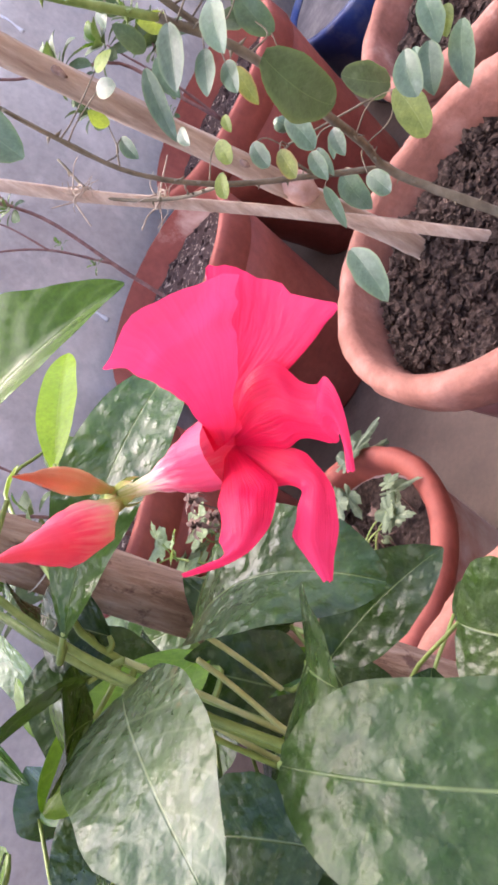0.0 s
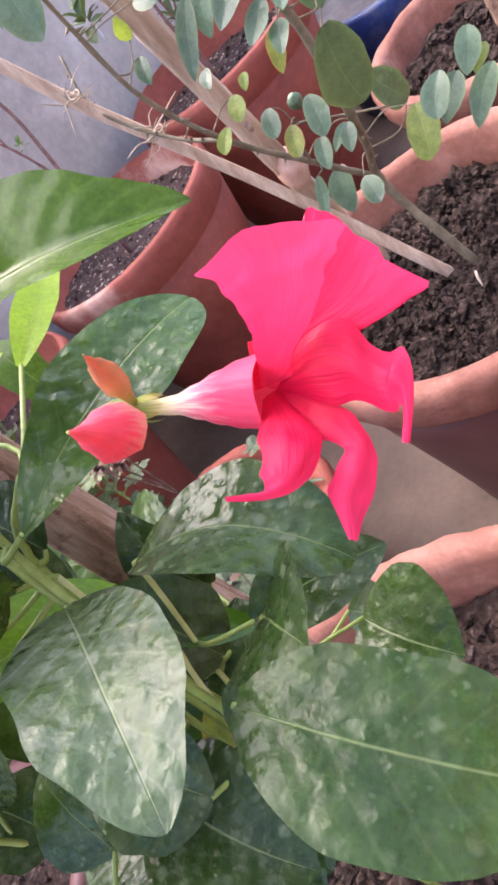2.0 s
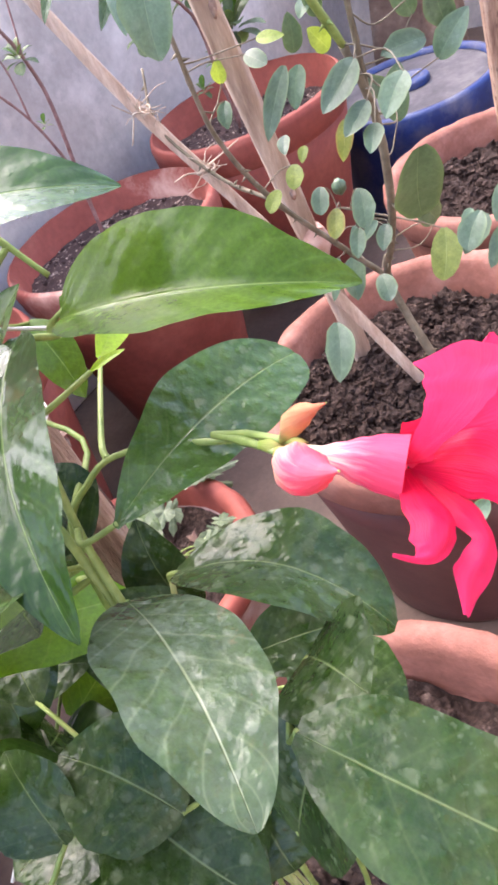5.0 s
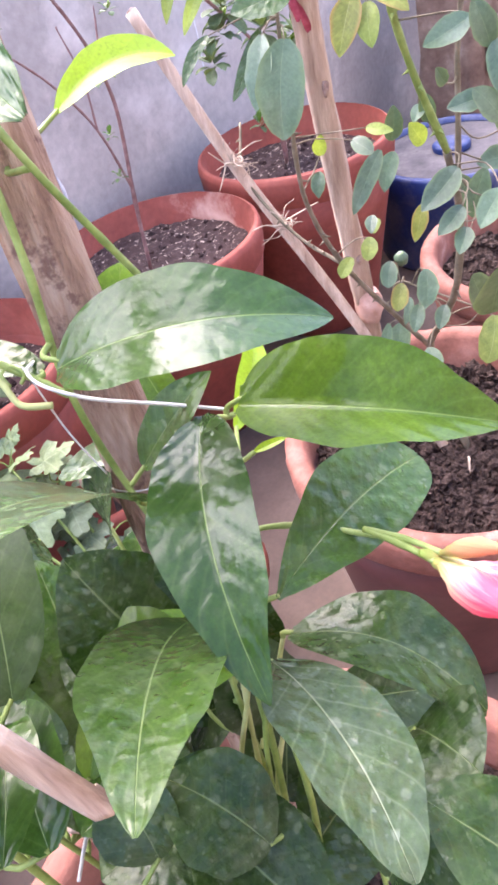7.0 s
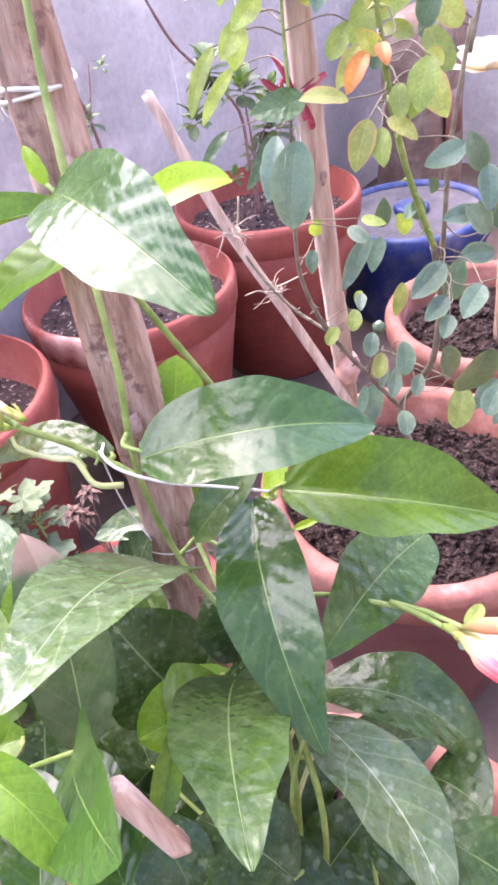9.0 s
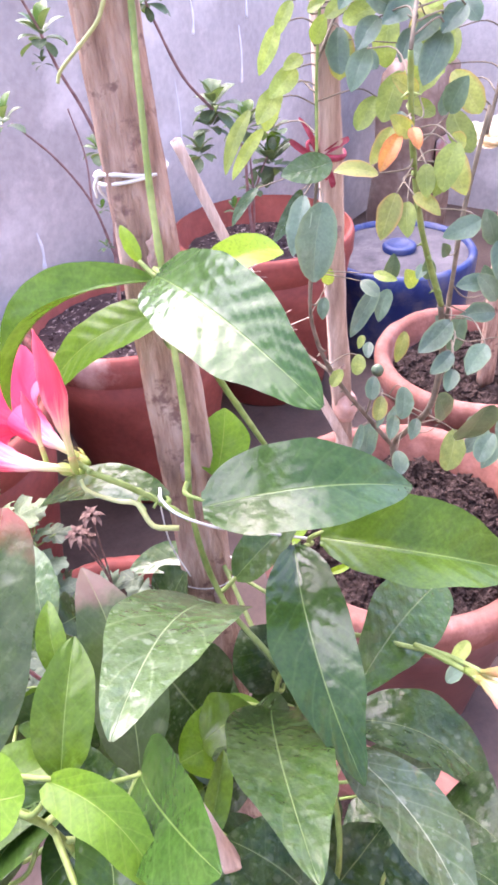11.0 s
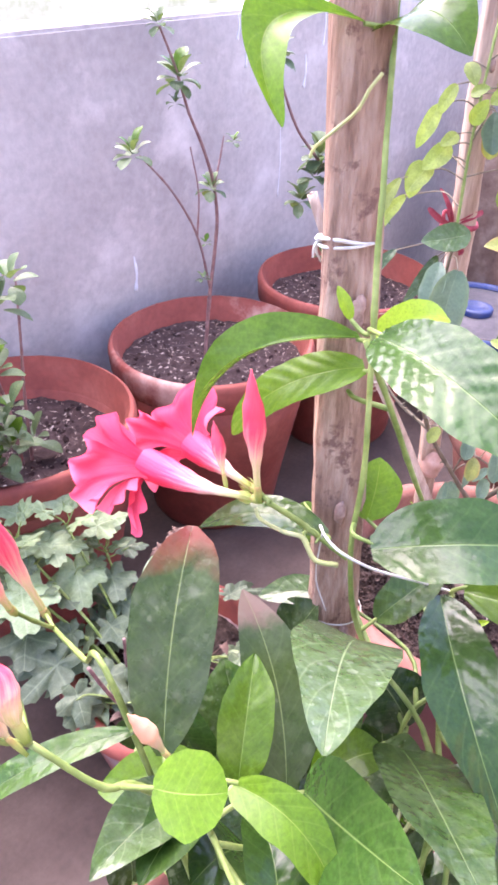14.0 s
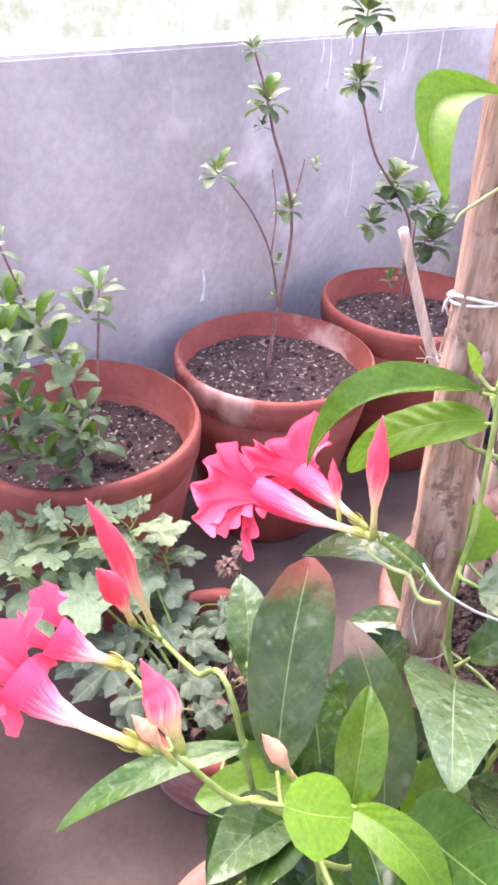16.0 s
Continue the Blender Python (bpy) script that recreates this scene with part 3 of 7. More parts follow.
pot("flower_pot", (0.451, 0.443), 0.142, 0.199, RED_POT, "low red-brown pot with a chrysanthemum and a dead flower", 0.035, SOIL, lumps=0.006, seed=6.0, body_material=LIMED_POT, clods=200, clod_size=0.005)
pot("flower_pot", (0.213, 0.01), 0.226, 0.34, TERRACOTTA, "wide orange terracotta pot with the climbing mandevilla", 0.05, SOIL, lumps=0.011, rings=60, seed=7.0, clods=3000, clod_size=0.0066)
pot("flower_pot", (0.03, 0.60), 0.135, 0.20, MAROON_POT, "small dark red pot standing on the floor", 0.035, SOIL, lumps=0.006, seed=8.0, clods=150, clod_size=0.005)

# Glowing sheet: daylight and haze beyond the parapet put into its colours.
backdrop_mat, bnt, bbsdf = nodes_of("glowing_hazy_distance")
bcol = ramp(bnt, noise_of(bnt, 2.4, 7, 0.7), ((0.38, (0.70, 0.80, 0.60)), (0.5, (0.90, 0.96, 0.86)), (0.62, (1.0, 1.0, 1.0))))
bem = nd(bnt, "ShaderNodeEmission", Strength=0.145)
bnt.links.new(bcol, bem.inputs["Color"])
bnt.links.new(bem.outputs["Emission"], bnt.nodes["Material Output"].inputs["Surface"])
tagged(part("backdrop", slab(-8, 9.0, -3, 22, 9.05, 5), backdrop_mat, flat=True), "self-glowing backdrop painted as hazy bright greenery beyond the parapet", "backdrop", kind="structure")

# ---- plants: helpers ----
BASES = {}


def sweep(points, radii, sides=12, n=18, bm=None, v0=0.0, v1=1.0, swirl=0.0, cap=True, frill=0.0):
    """A round body with a changing radius along the points, with a UV map: round, along."""
    bm = bm or bmesh.new()
    uv = bm.loops.layers.uv.verify()
    line = spline(points, n)
    side, rings = None, []
    for i, c in enumerate(line):
        d = (line[min(i + 1, n)] - line[max(i - 1, 0)]).normalized()
        side = side or d.orthogonal().normalized()
        side = (side - d * side.dot(d)).normalized()
        other = d.cross(side)
        s = i / n * (len(radii) - 1)
        k = min(int(s), len(radii) - 2)
        t = s - k
        t = t * t * (3 - 2 * t)
        r = radii[k] * (1 - t) + radii[k + 1] * t
        ring = []
        for j in range(sides):
            a = 2 * math.pi * j / sides + swirl * i / n
            q = r * (1 + frill * math.cos(5 * 2 * math.pi * j / sides))
            ring.append((bm.verts.new(c + (side * math.cos(a) + other * math.sin(a)) * q), v0 + (v1 - v0) * i / n))
        rings.append(ring)
    for a, b in zip(rings, rings[1:]):
        for j in range(sides):
            k = (j + 1) % sides
            f = bm.faces.new((a[j][0], a[k][0], b[k][0], b[j][0]))
            for loop, w in zip(f.loops, ((j / sides, a[j][1]), ((j + 1) / sides, a[k][1]), ((j + 1) / sides, b[k][1]), (j / sides, b[j][1]))):
                loop[uv].uv = w
    if cap:
        bm.faces.new([x[0] for x in rings[0]][::-1])
        bm.faces.new([x[0] for x in rings[-1]])
    return bm


def batten(points, a, b, rough=0.1, n=40, taper=1.0, seed=0.0):
    """A split wooden stake: a rough four-sided section with worn edges, along the points."""
    bm = bmesh.new()
    line = spline(points, n)
    shape = [(-1, -0.7), (-0.8, -1), (0.2, -1.02), (0.8, -1), (1, -0.7), (1.03, 0.1), (1, 0.75), (0.75, 1), (-0.1, 1.05), (-0.8, 1), (-1, 0.7), (-1.02, 0)]
    rings = []
    for i, c in enumerate(line):
        d = (line[min(i + 1, n)] - line[max(i - 1, 0)]).normalized()
        side = Vector((0.70, -0.71, 0))
        side = (side - d * side.dot(d)).normalized()
        other = d.cross(side)
        t = 1 + (taper - 1) * i / n
        ring = []
        for k, (x, y) in enumerate(shape):
            q = t * (1 + rough * noise.noise(Vector((k * 2.3 + seed, c.z * 9, seed))) + 0.4 * rough * noise.noise(Vector((k * 2.3, c.z * 55, seed))))
            ring.append(bm.verts.new(c + side * (x * a * q) + other * (y * b * q)))
        rings.append(ring)
    m = len(shape)
    for p, q in zip(rings, rings[1:]):
        for k in range(m):
            bm.faces.new((p[k], p[(k + 1) % m], q[(k + 1) % m], q[k]))
    bm.faces.new(rings[0][::-1])
    bm.faces.new(rings[-1])
    return bm


def stem(plant, points, r0, r1, material=None, name="stem", n=28, thorns=0):
    ob = part(name, tube(points, r0, r1, n, 8, 0.25, knots=9), material or STEM, plant)
    BASES.setdefault(plant.name, []).extend(spline(points, 60))
    if thorns:
        rng = random.Random(thorns)
        line = spline(points, 80)
        for _ in range(thorns):
            i = rng.randrange(6, 74)
            d = (line[i + 1] - line[i]).normalized()
            out = Vector((rng.uniform(-1, 1), rng.uniform(-1, 1), rng.uniform(-1, 1)))
            out = (out - d * out.dot(d)).normalized()
            part("thorn", sweep([line[i] + out * r1 * 0.7, line[i] + out * (r0 + 0.004) - d * 0.0015], [0.0016, 0.0002], 5, 3), material or STEM, ob)
    return ob


def stalks(plant, r, material, longest=1.0):
    """A thin stalk from the base of each leaf to the nearest stem below it."""
    line = BASES[plant.name]
    for ob in [o for o in plant.children if o.name.startswith("leaf") and "stalk" not in o.name]:
        co = ob.data.vertices[len(ob.data.vertices) and 4 if len(ob.data.vertices) > 100 else 2].co
        base = co + ORIGIN[plant.name]
        tip = ob.data.vertices[-3].co + ORIGIN[plant.name]
        back = (base - tip).normalized()
        low = [p for p in line if p.z < base.z + 0.004]
        near = min(low or line, key=lambda p: (p - base).length)
        if not 0.002 < (near - base).length < longest:
            continue
        mid = (near + base) / 2 + back * 0.25 * (near - base).length - Vector((0, 0, 0.06 * (near - base).length))
        part("leaf_stalk", tube([near, mid, base + (tip - base) * 0.015], r * 1.15, r * 0.8, 8, 6), material, plant)


def whorl(plant, c, r, count, material):
    """A tuft of small leaves round a shoot's end."""
    c = Vector(c)
    rng = random.Random(int(c.x * 9000 + c.z * 5000))
    count = int(count * 1.5)
    for k in range(count):
        a = 2.4 * k + rng.uniform(-0.3, 0.3)
        lift = 1.0 - 1.7 * k / count + rng.uniform(-0.15, 0.15)
        d = Vector((math.cos(a) * math.cos(lift), math.sin(a) * math.cos(lift), math.sin(lift)))
        ln = r * rng.uniform(0.65, 1.0)
        side = d.cross(Vector((0, 0, 1))).normalized()
        base = c + d * 0.12 * r - Vector((0, 0, 0.25 * r * k / count))
        mat = YOUNG_LEAF if (k < 2 and rng.random() < 0.6) else material
        part("leaf", blade_mesh(base, base + d * ln, ln * rng.uniform(0.5, 0.68), side.cross(d), arch=0.06, fold=0.25, shape=(0.75, 0.5), n=7, m=2, seed=k * 1.3, curl=rng.uniform(0, 0.2)), mat, plant)


def fan_mesh(base, edge, lift, bulge=0.15, frill=0.08, seed=0.0, n=22, m=26, folds=3.0):
    """A wide petal spread from its base to an edge line; lift is its upper side, bulge how far it arches."""
    bm = bmesh.new()
    uv = bm.loops.layers.uv.verify()
    base, lift = Vector(base), Vector(lift).normalized()
    line = spline(edge, m)
    for k in range(m + 1):
        q = k / m * (len(edge) - 1)
        j = min(int(q), len(edge) - 2)
        line[k] = line[k].lerp(Vector(edge[j]).lerp(Vector(edge[j + 1]), q - j), 0.45)
    length = sum((e - base).length for e in line) / (m + 1)
    across = (line[-1] - line[0]).normalized()
    grid = []
    for i in range(n + 1):
        v = i / n
        row = []
        for k in range(m + 1):
            u = k / m
            e = line[k] + (line[k] - base) * (0.05 * noise.noise(Vector((u * 2.2, seed, 1.0))) + 0.03 * noise.noise(Vector((u * 11, seed, 5.0))) + 0.022 * noise.noise(Vector((u * 27, seed, 9.0))))
            w = v ** (0.95 + 0.45 * (2 * u - 1) ** 2)
            c = base + across * (min(0.015, 0.4 * (line[-1] - line[0]).length) * (u - 0.5) * (1 - v)) + (e - base) * w
            c += lift * length * (bulge * math.sin(math.pi * min(1.0, v * 1.08)) - bulge * 0.9 * max(0.0, v - 0.6) ** 2 * 2.2)
            c += lift * length * frill * v ** 1.6 * (math.sin(u * folds * 2 * math.pi + seed * 2 + v * 1.5) + 0.6 * noise.noise(Vector((u * 5, v * 3, seed))))
            row.append((bm.verts.new(c), (u, v)))
        grid.append(row)
    for i in range(n):
        for k in range(m):
            q = (grid[i][k], grid[i][k + 1], grid[i + 1][k + 1], grid[i + 1][k])
            f = bm.faces.new([x[0] for x in q])
            for loop, x in zip(f.loops, q):
                loop[uv].uv = x[1]
    return bm


def trumpet(plant, calyx, mouth, tube_mid=None, r=0.0105):
    """The tube of a flower with its slim calyx and the throat inside."""
    calyx, mouth = Vector(calyx), Vector(mouth)
    d = (mouth - calyx).normalized()
    line = [calyx, Vector(tube_mid) if tube_mid else calyx.lerp(mouth, 0.5), mouth]
    body = part("flower", sweep(line, [r * 0.2, r * 0.22, r * 0.28, r * 0.5, r * 0.74, r * 0.92, r], 22, 26, cap=False, swirl=0.5, frill=0.035), TUBE_PINK, plant, "pink trumpet flower with a white tube")
    part("calyx", sweep([calyx - d * 0.005, calyx + d * 0.002], [0.0011, 0.0021, 0.0019], 10, 6), CALYX, body)
    for k in range(5):
        a = k * 1.2566
        side = d.orthogonal().normalized()
        s = side * math.cos(a) + d.cross(side) * math.sin(a)
        part("sepal", blade_mesh(calyx + s * 0.0016, calyx + d * 0.008 + s * 0.0028, 0.0024, s, arch=0.1, n=5, m=2), CALYX, body)
    return body, d


def open_flower(plant, calyx, mouth, edges, tube_mid=None, material=None, frill=0.06, bulge=0.14, r=0.0105, folds=3.0):
    """A trumpet flower whose petals are each given by the run of their outer edge."""
    body, d = trumpet(plant, calyx, mouth, tube_mid, r)
    mouth = Vector(mouth)
    for k, edge in enumerate(edges):
        mid = sum((Vector(e) for e in edge), Vector()) / len(edge)
        out = mid - mouth
        flat = (out - d * out.dot(d)).normalized()
        part("petal", fan_mesh(mouth + flat * r * 0.7 - d * 0.003, edge, d - flat * 0.2, bulge, frill, k * 1.9 + calyx[0] * 30, folds=folds), material or PETAL, body)
    return body


def ribbon_petal(body, one, other, material=None, bulge=0.22, n=36, m=12, crown=0.0, ragged=0.14):
    """A narrow, twisted petal between two side lines, hollowed along its middle."""
    bm = bmesh.new()
    uv = bm.loops.layers.uv.verify()
    a, b = spline(one, n), spline(other, n)
    grid = []
    for i in range(n + 1):
        v = i / n
        along = (a[min(i + 1, n)] + b[min(i + 1, n)] - a[max(i - 1, 0)] - b[max(i - 1, 0)]).normalized()
        across = b[i] - a[i]
        up = across.cross(along).normalized()
        row = []
        for k in range(m + 1):
            u = k / m
            narrow = (1 - (0.0 if crown else 0.5) * max(0.0, (v - 0.8) / 0.2) ** 2) * (1 + 0.16 * noise.noise(Vector((v * 9, 3.0 * (u > 0.5), one[0][1] * 70))))
            c = a[i].lerp(b[i], 0.5 + (u - 0.5) * narrow) + up * across.length * (bulge * math.sin(math.pi * u) * math.sin(2.6 * v + 0.3) + 0.10 * noise.noise(Vector((u * 3, v * 7, one[0][2] * 90))))
            c += along * across.length * crown * 4 * u * (1 - u) * v ** 3
            c += along * across.length * ragged * v * noise.noise(Vector((u * 6, 2.0, one[0][0] * 90)))
            row.append((bm.verts.new(c), (u, v)))
        grid.append(row)
    for i in range(n):
        for k in range(m):
            q = (grid[i][k], grid[i][k + 1], grid[i + 1][k + 1], grid[i + 1][k])
            f = bm.faces.new([x[0] for x in q])
            for loop, x in zip(f.loops, q):
                loop[uv].uv = x[1]
    return part("petal", bm, material or PETAL, body)


def bud(plant, base, tip, r, material=None, label="", plump=False):
    base, tip = Vector(base), Vector(tip)
    d = (tip - base).normalized()
    s = d.orthogonal().normalized() * (tip - base).length * 0.04
    shape = [0.3, 0.62, 1.0, 0.98, 0.66, 0.28, 0.05] if plump else [0.28, 0.3, 0.62, 1.0, 0.9, 0.5, 0.06]
    ob = part("bud", sweep([base, base.lerp(tip, 0.5) + s, tip], [r * q for q in shape], 14, 24, swirl=1.8, frill=0.07), material or BUD_PINK, plant, label or "closed pink flower bud")
    part("calyx", sweep([base - d * 0.006, base + d * 0.003], [r * 0.2, r * 0.36, r * 0.32], 10, 5), CALYX, ob)
    return ob


def lobed(plant, base, tip, width, normal, material, seed=0.0, droop=0.25):
    """A chrysanthemum leaf: five rounded, notched lobes round a hand-shaped blade."""
    bm = bmesh.new()
    uv = bm.loops.layers.uv.verify()
    base, tip, normal = Vector(base), Vector(tip), Vector(normal)
    axis = tip - base
    length = axis.length
    d = axis.normalized()
    up = (normal - d * normal.dot(d)).normalized()
    s = d.cross(up)
    rings, sides = 5, 44
    grid = []
    for i in range(rings + 1):
        row = []
        for k in range(sides):
            a = 2 * math.pi * k / sides
            lobe = 0.52 + 0.48 * abs(math.cos(a * 2.5)) ** 0.8 + 0.07 * math.cos(a * 15 + seed) + 0.06 * noise.noise(Vector((math.cos(a) * 2, math.sin(a) * 2, seed)))
            back = 0.5 + 0.5 * math.cos(a)
            ra = 0.58 * lobe * (0.42 + 0.58 * back ** 0.6) * i / rings
            x, y = ra * math.sin(a) * width / length * 1.05, 0.36 + ra * math.cos(a) * 1.1
            h = -droop * (x * x + max(0.0, y - 0.3) ** 2) + 0.10 * (i / rings) * abs(math.cos(a * 2.5)) - 0.05 + 0.06 * noise.noise(Vector((x * 5, y * 5, seed * 3)))
            row.append((bm.verts.new(base + axis * y + s * (x * length) + up * (h * length)), (min(1.0, max(0.0, 0.5 + x)), min(1.0, max(0.0, y)))))
        grid.append(row)
    for i in range(rings):
        for k in range(sides):
            j = (k + 1) % sides
            q = (grid[i][k], grid[i][j], grid[i + 1][j], grid[i + 1][k]) if i else (grid[1][k], grid[0][k], grid[1][j])
            try:
                f = bm.faces.new([x[0] for x in q])
            except ValueError:
                continue
            for loop, x in zip(f.loops, q):
                loop[uv].uv = x[1]
    bmesh.ops.remove_doubles(bm, verts=bm.verts, dist=1e-6)
    bm.normal_update()
    return part("leaf", bm, material, plant)


def rosette(plant, c, r, count, material):
    """A shoot's end ringed with lobed leaves, small and upright in the middle, large and drooping outside."""
    c = Vector(c)
    rng = random.Random(int(c.x * 7000 + c.y * 3000))
    for k in range(count):
        q = (k + 0.5) / count
        a = 2.4 * k + rng.uniform(-0.25, 0.25)
        lift = 1.15 - 1.45 * q + rng.uniform(-0.15, 0.15)
        d = Vector((math.cos(a) * math.cos(lift), math.sin(a) * math.cos(lift), math.sin(lift)))
        ln = r * (0.35 + 0.65 * q) * rng.uniform(0.85, 1.1)
        side = d.cross(Vector((0, 0, 1))).normalized()
        base = c + d * r * 0.18 - Vector((0, 0, 0.5 * r * q))
        lobed(plant, base, base + d * ln, ln * rng.uniform(0.85, 1.05), side.cross(d), material, k * 1.37, rng.uniform(0.2, 0.6))


# ---- stakes, cane and ties ----
def stake_thing(name, label, bm, material, place, category="stake"):
    ob = thing(name, place, label, category)
    part("shaft", bm, material, ob)
    return ob


STAKE = ((0.293, 0.110, 0.27), (0.321, 0.143, 0.62), (0.339, 0.168, 0.836), (0.357, 0.190, 1.06))
main_stake = stake_thing("wooden_stake", "thick weathered wooden stake standing in the mandevilla pot", batten(STAKE, 0.0142, 0.010, 0.16, 60, 0.8, 3.0), WOOD, STAKE[0])
rose_stake = stake_thing("wooden_stake", "pale split wooden stake standing beside the rose", batten(((0.742, 0.267, 0.26), (0.70, 0.265, 0.53), (0.665, 0.261, 0.775), (0.634, 0.255, 1.06)), 0.0098, 0.0075, 0.28, 60, 0.95, 8.0), PALE_WOOD, (0.742, 0.267, 0.26))
cane = stake_thing("bamboo_cane", "thin pale cane leaning from the rose pot", batten(((0.713, 0.178, 0.27), (0.686, 0.27, 0.46), (0.662, 0.354, 0.616), (0.640, 0.405, 0.745)), 0.0052, 0.0042, 0.12, 40, 0.95, 5.0), PALE_WOOD, (0.713, 0.178, 0.27), "cane")
short_stick = stake_thing("broken_stick", "short broken pale wooden stick among the leaves", batten(((0.1968, 0.0479, 0.6915), (0.2006, 0.0446, 0.6652), (0.2046, 0.0420, 0.6380)), 0.0035, 0.0026, 0.15, 14, 1.0, 2.0), PALE_WOOD, (0.2040, 0.0391, 0.6366), "stick")
for k in range(5):
    c = Vector((0.2046, 0.0420, 0.6380)) + Vector((0.0016 * (k - 2), 0.0010 * (k % 2), 0.0006 * k))
    part("splinter", sweep([c + Vector((-0.0012, 0.0008, 0.008)), c + Vector((0.0006, -0.0004, -0.0015 - 0.0008 * (k % 3)))], [0.0010, 0.0008, 0.0002], 5, 4), PALE_WOOD, short_stick)
# second cane behind the rose, to the right
cane2 = stake_thing("wooden_stake", "grey-brown wooden stake in the far terracotta pot", batten(((1.13, 0.22, 0.25), (1.11, 0.225, 0.6), (1.09, 0.23, 1.0)), 0.012, 0.009, 0.15, 30, 1.0, 4.0), WOOD, (1.13, 0.22, 0.25))


def ring_tie(centre, axis_low, r, r_wire, material, name, label, tails=(), squash=0.8):
    """A loop of twine round a stake, with a knot and loose ends."""
    c = Vector(centre)
    ob = thing(name, c, label, "twine")
    side, other = Vector((0.70, -0.71, 0.06)), Vector((0.71, 0.70, -0.05))
    pts = [c + side * (r * math.cos(a)) + other * (r * squash * math.sin(a)) + Vector((0, 0, 0.0015 * math.sin(2 * a))) for a in [k * math.pi / 8 for k in range(17)]]
    part("loop", tube(pts, r_wire, r_wire, 48, 6, 0.3), material, ob)
    knot = pts[8] if not axis_low else pts[0]
    bm = bmesh.new()
    bmesh.ops.create_icosphere(bm, subdivisions=2, radius=r_wire * 2.2, matrix=Matrix.Translation(knot))
    for v in bm.verts:
        v.co += (v.co - knot) * 0.4 * noise.noise(v.co * 900)
    part("knot", bm, material, ob)
    for tail in tails:
        part("loose_end", tube([knot + Vector(t) for t in ((0, 0, 0),) + tail], r_wire, r_wire * 0.6, 10, 5, 0.2), material, ob)
    return ob


tie = ring_tie((0.339, 0.168, 0.8345), False, 0.0138, 0.0009, TWINE, "twine_tie", "white twine tied round the thick stake", (((0.001, 0.002, -0.006), (0.004, 0.001, -0.012)), ((-0.002, 0.001, -0.004), (-0.001, 0.002, -0.009))))
round_stake = [Vector((0.339, 0.168, 0.8328)) + Vector((0.70, -0.71, 0.12)) * (0.0139 * math.cos(k * math.pi / 8)) + Vector((0.71, 0.70, -0.05)) * (0.0113 * math.sin(k * math.pi / 8)) for k in range(17)]
part("loop", tube(round_stake, 0.0008, 0.0008, 48, 6, 0.3), TWINE, tie)
ring_tie((0.3215, 0.1435, 0.625), False, 0.0165, 0.0004, TWINE, "thin_wire_tie", "thin white wire loop round the stake")
red_tie = ring_tie((0.669, 0.262, 0.740), False, 0.0135, 0.0024, RED_TWINE, "red_tie", "red cloth strip tied round the rose stake")
for k, (x, y, z) in enumerate(((-0.020, 0.012, 0.040), (-0.036, 0.004, -0.004), (0.010, -0.012, -0.034), (0.024, -0.022, 0.014), (-0.030, 0.016, 0.022), (-0.006, -0.012, -0.022))):
    c = Vector((0.6585, 0.2655, 0.742))
    part("cloth_end", blade_mesh(c, c + Vector((x, y, z)) * 0.8, 0.0055, (-0.6, -0.7, 0.3 - 0.1 * k), arch=0.12, fold=0.5, shape=(0.4, 0.15), twist=1.4 - 0.5 * k, n=12, m=2, seed=k * 1.1), RED_TWINE, red_tie)
bow = [Vector((0.6585, 0.2655, 0.742)) + Vector(q) for q in ((0, 0, 0), (-0.005, 0.002, 0.010), (-0.011, 0.004, 0.013), (-0.010, 0.003, 0.004), (0, 0, 0))]
part("bow", tube(bow, 0.002, 0.0016, 24, 6, 0.3), RED_TWINE, red_tie)
ring_tie((0.662, 0.352, 0.617), False, 0.0078, 0.0008, RAFFIA, "twine_tie", "frayed pale twine tied round the cane", (((-0.006, 0.004, 0.008), (-0.014, 0.004, 0.016)), ((0.004, 0.0, 0.01), (0.004, 0.006, 0.022)), ((-0.008, 0.0, -0.01), (-0.012, 0.004, -0.02))))
ring_tie((0.672, 0.318, 0.556), False, 0.0078, 0.0010, RAFFIA, "twine_tie", "pale twine binding the cane to the rose", (((0.01, -0.01, 0.004), (0.03, -0.03, 0.012)), ((-0.008, 0.006, 0.004), (-0.02, 0.012, 0.004)), ((0.006, -0.004, -0.006), (0.016, -0.014, -0.002))))
fray = random.Random(31)
for tie, centre in ((bpy.data.objects["twine_tie.001"], (0.662, 0.352, 0.617)), (bpy.data.objects["twine_tie.002"], (0.672, 0.318, 0.556))):
    for k in range(16):
        c = Vector(centre) + Vector((fray.uniform(-0.006, 0.006), fray.uniform(-0.006, 0.006), fray.uniform(-0.008, 0.008)))
        q = Vector((fray.uniform(-1, 1), fray.uniform(-1, 1), fray.uniform(-0.8, 0.8))).normalized() * fray.uniform(0.010, 0.030)
        bow = Vector((fray.uniform(-1, 1), fray.uniform(-1, 1), fray.uniform(-1, 1))) * 0.006
        part("strand", tube((c, c + q * 0.5 + bow, c + q), 0.0006, 0.0003, 8, 5), RAFFIA, tie)
wire = thing("white_wire", (0.2912, 0.1314, 0.7075), "thin white tie wire from the stake to a leaf stalk", "wire")
part("strand", tube(((0.2977, 0.1425, 0.7060), (0.2890, 0.1331, 0.7099), (0.2877, 0.1229, 0.7073), (0.2957, 0.1092, 0.6997), (0.3137, 0.0942, 0.6879), (0.3300, 0.0817, 0.6763)), 0.0007, 0.0007, 40, 6), TWINE, wire)
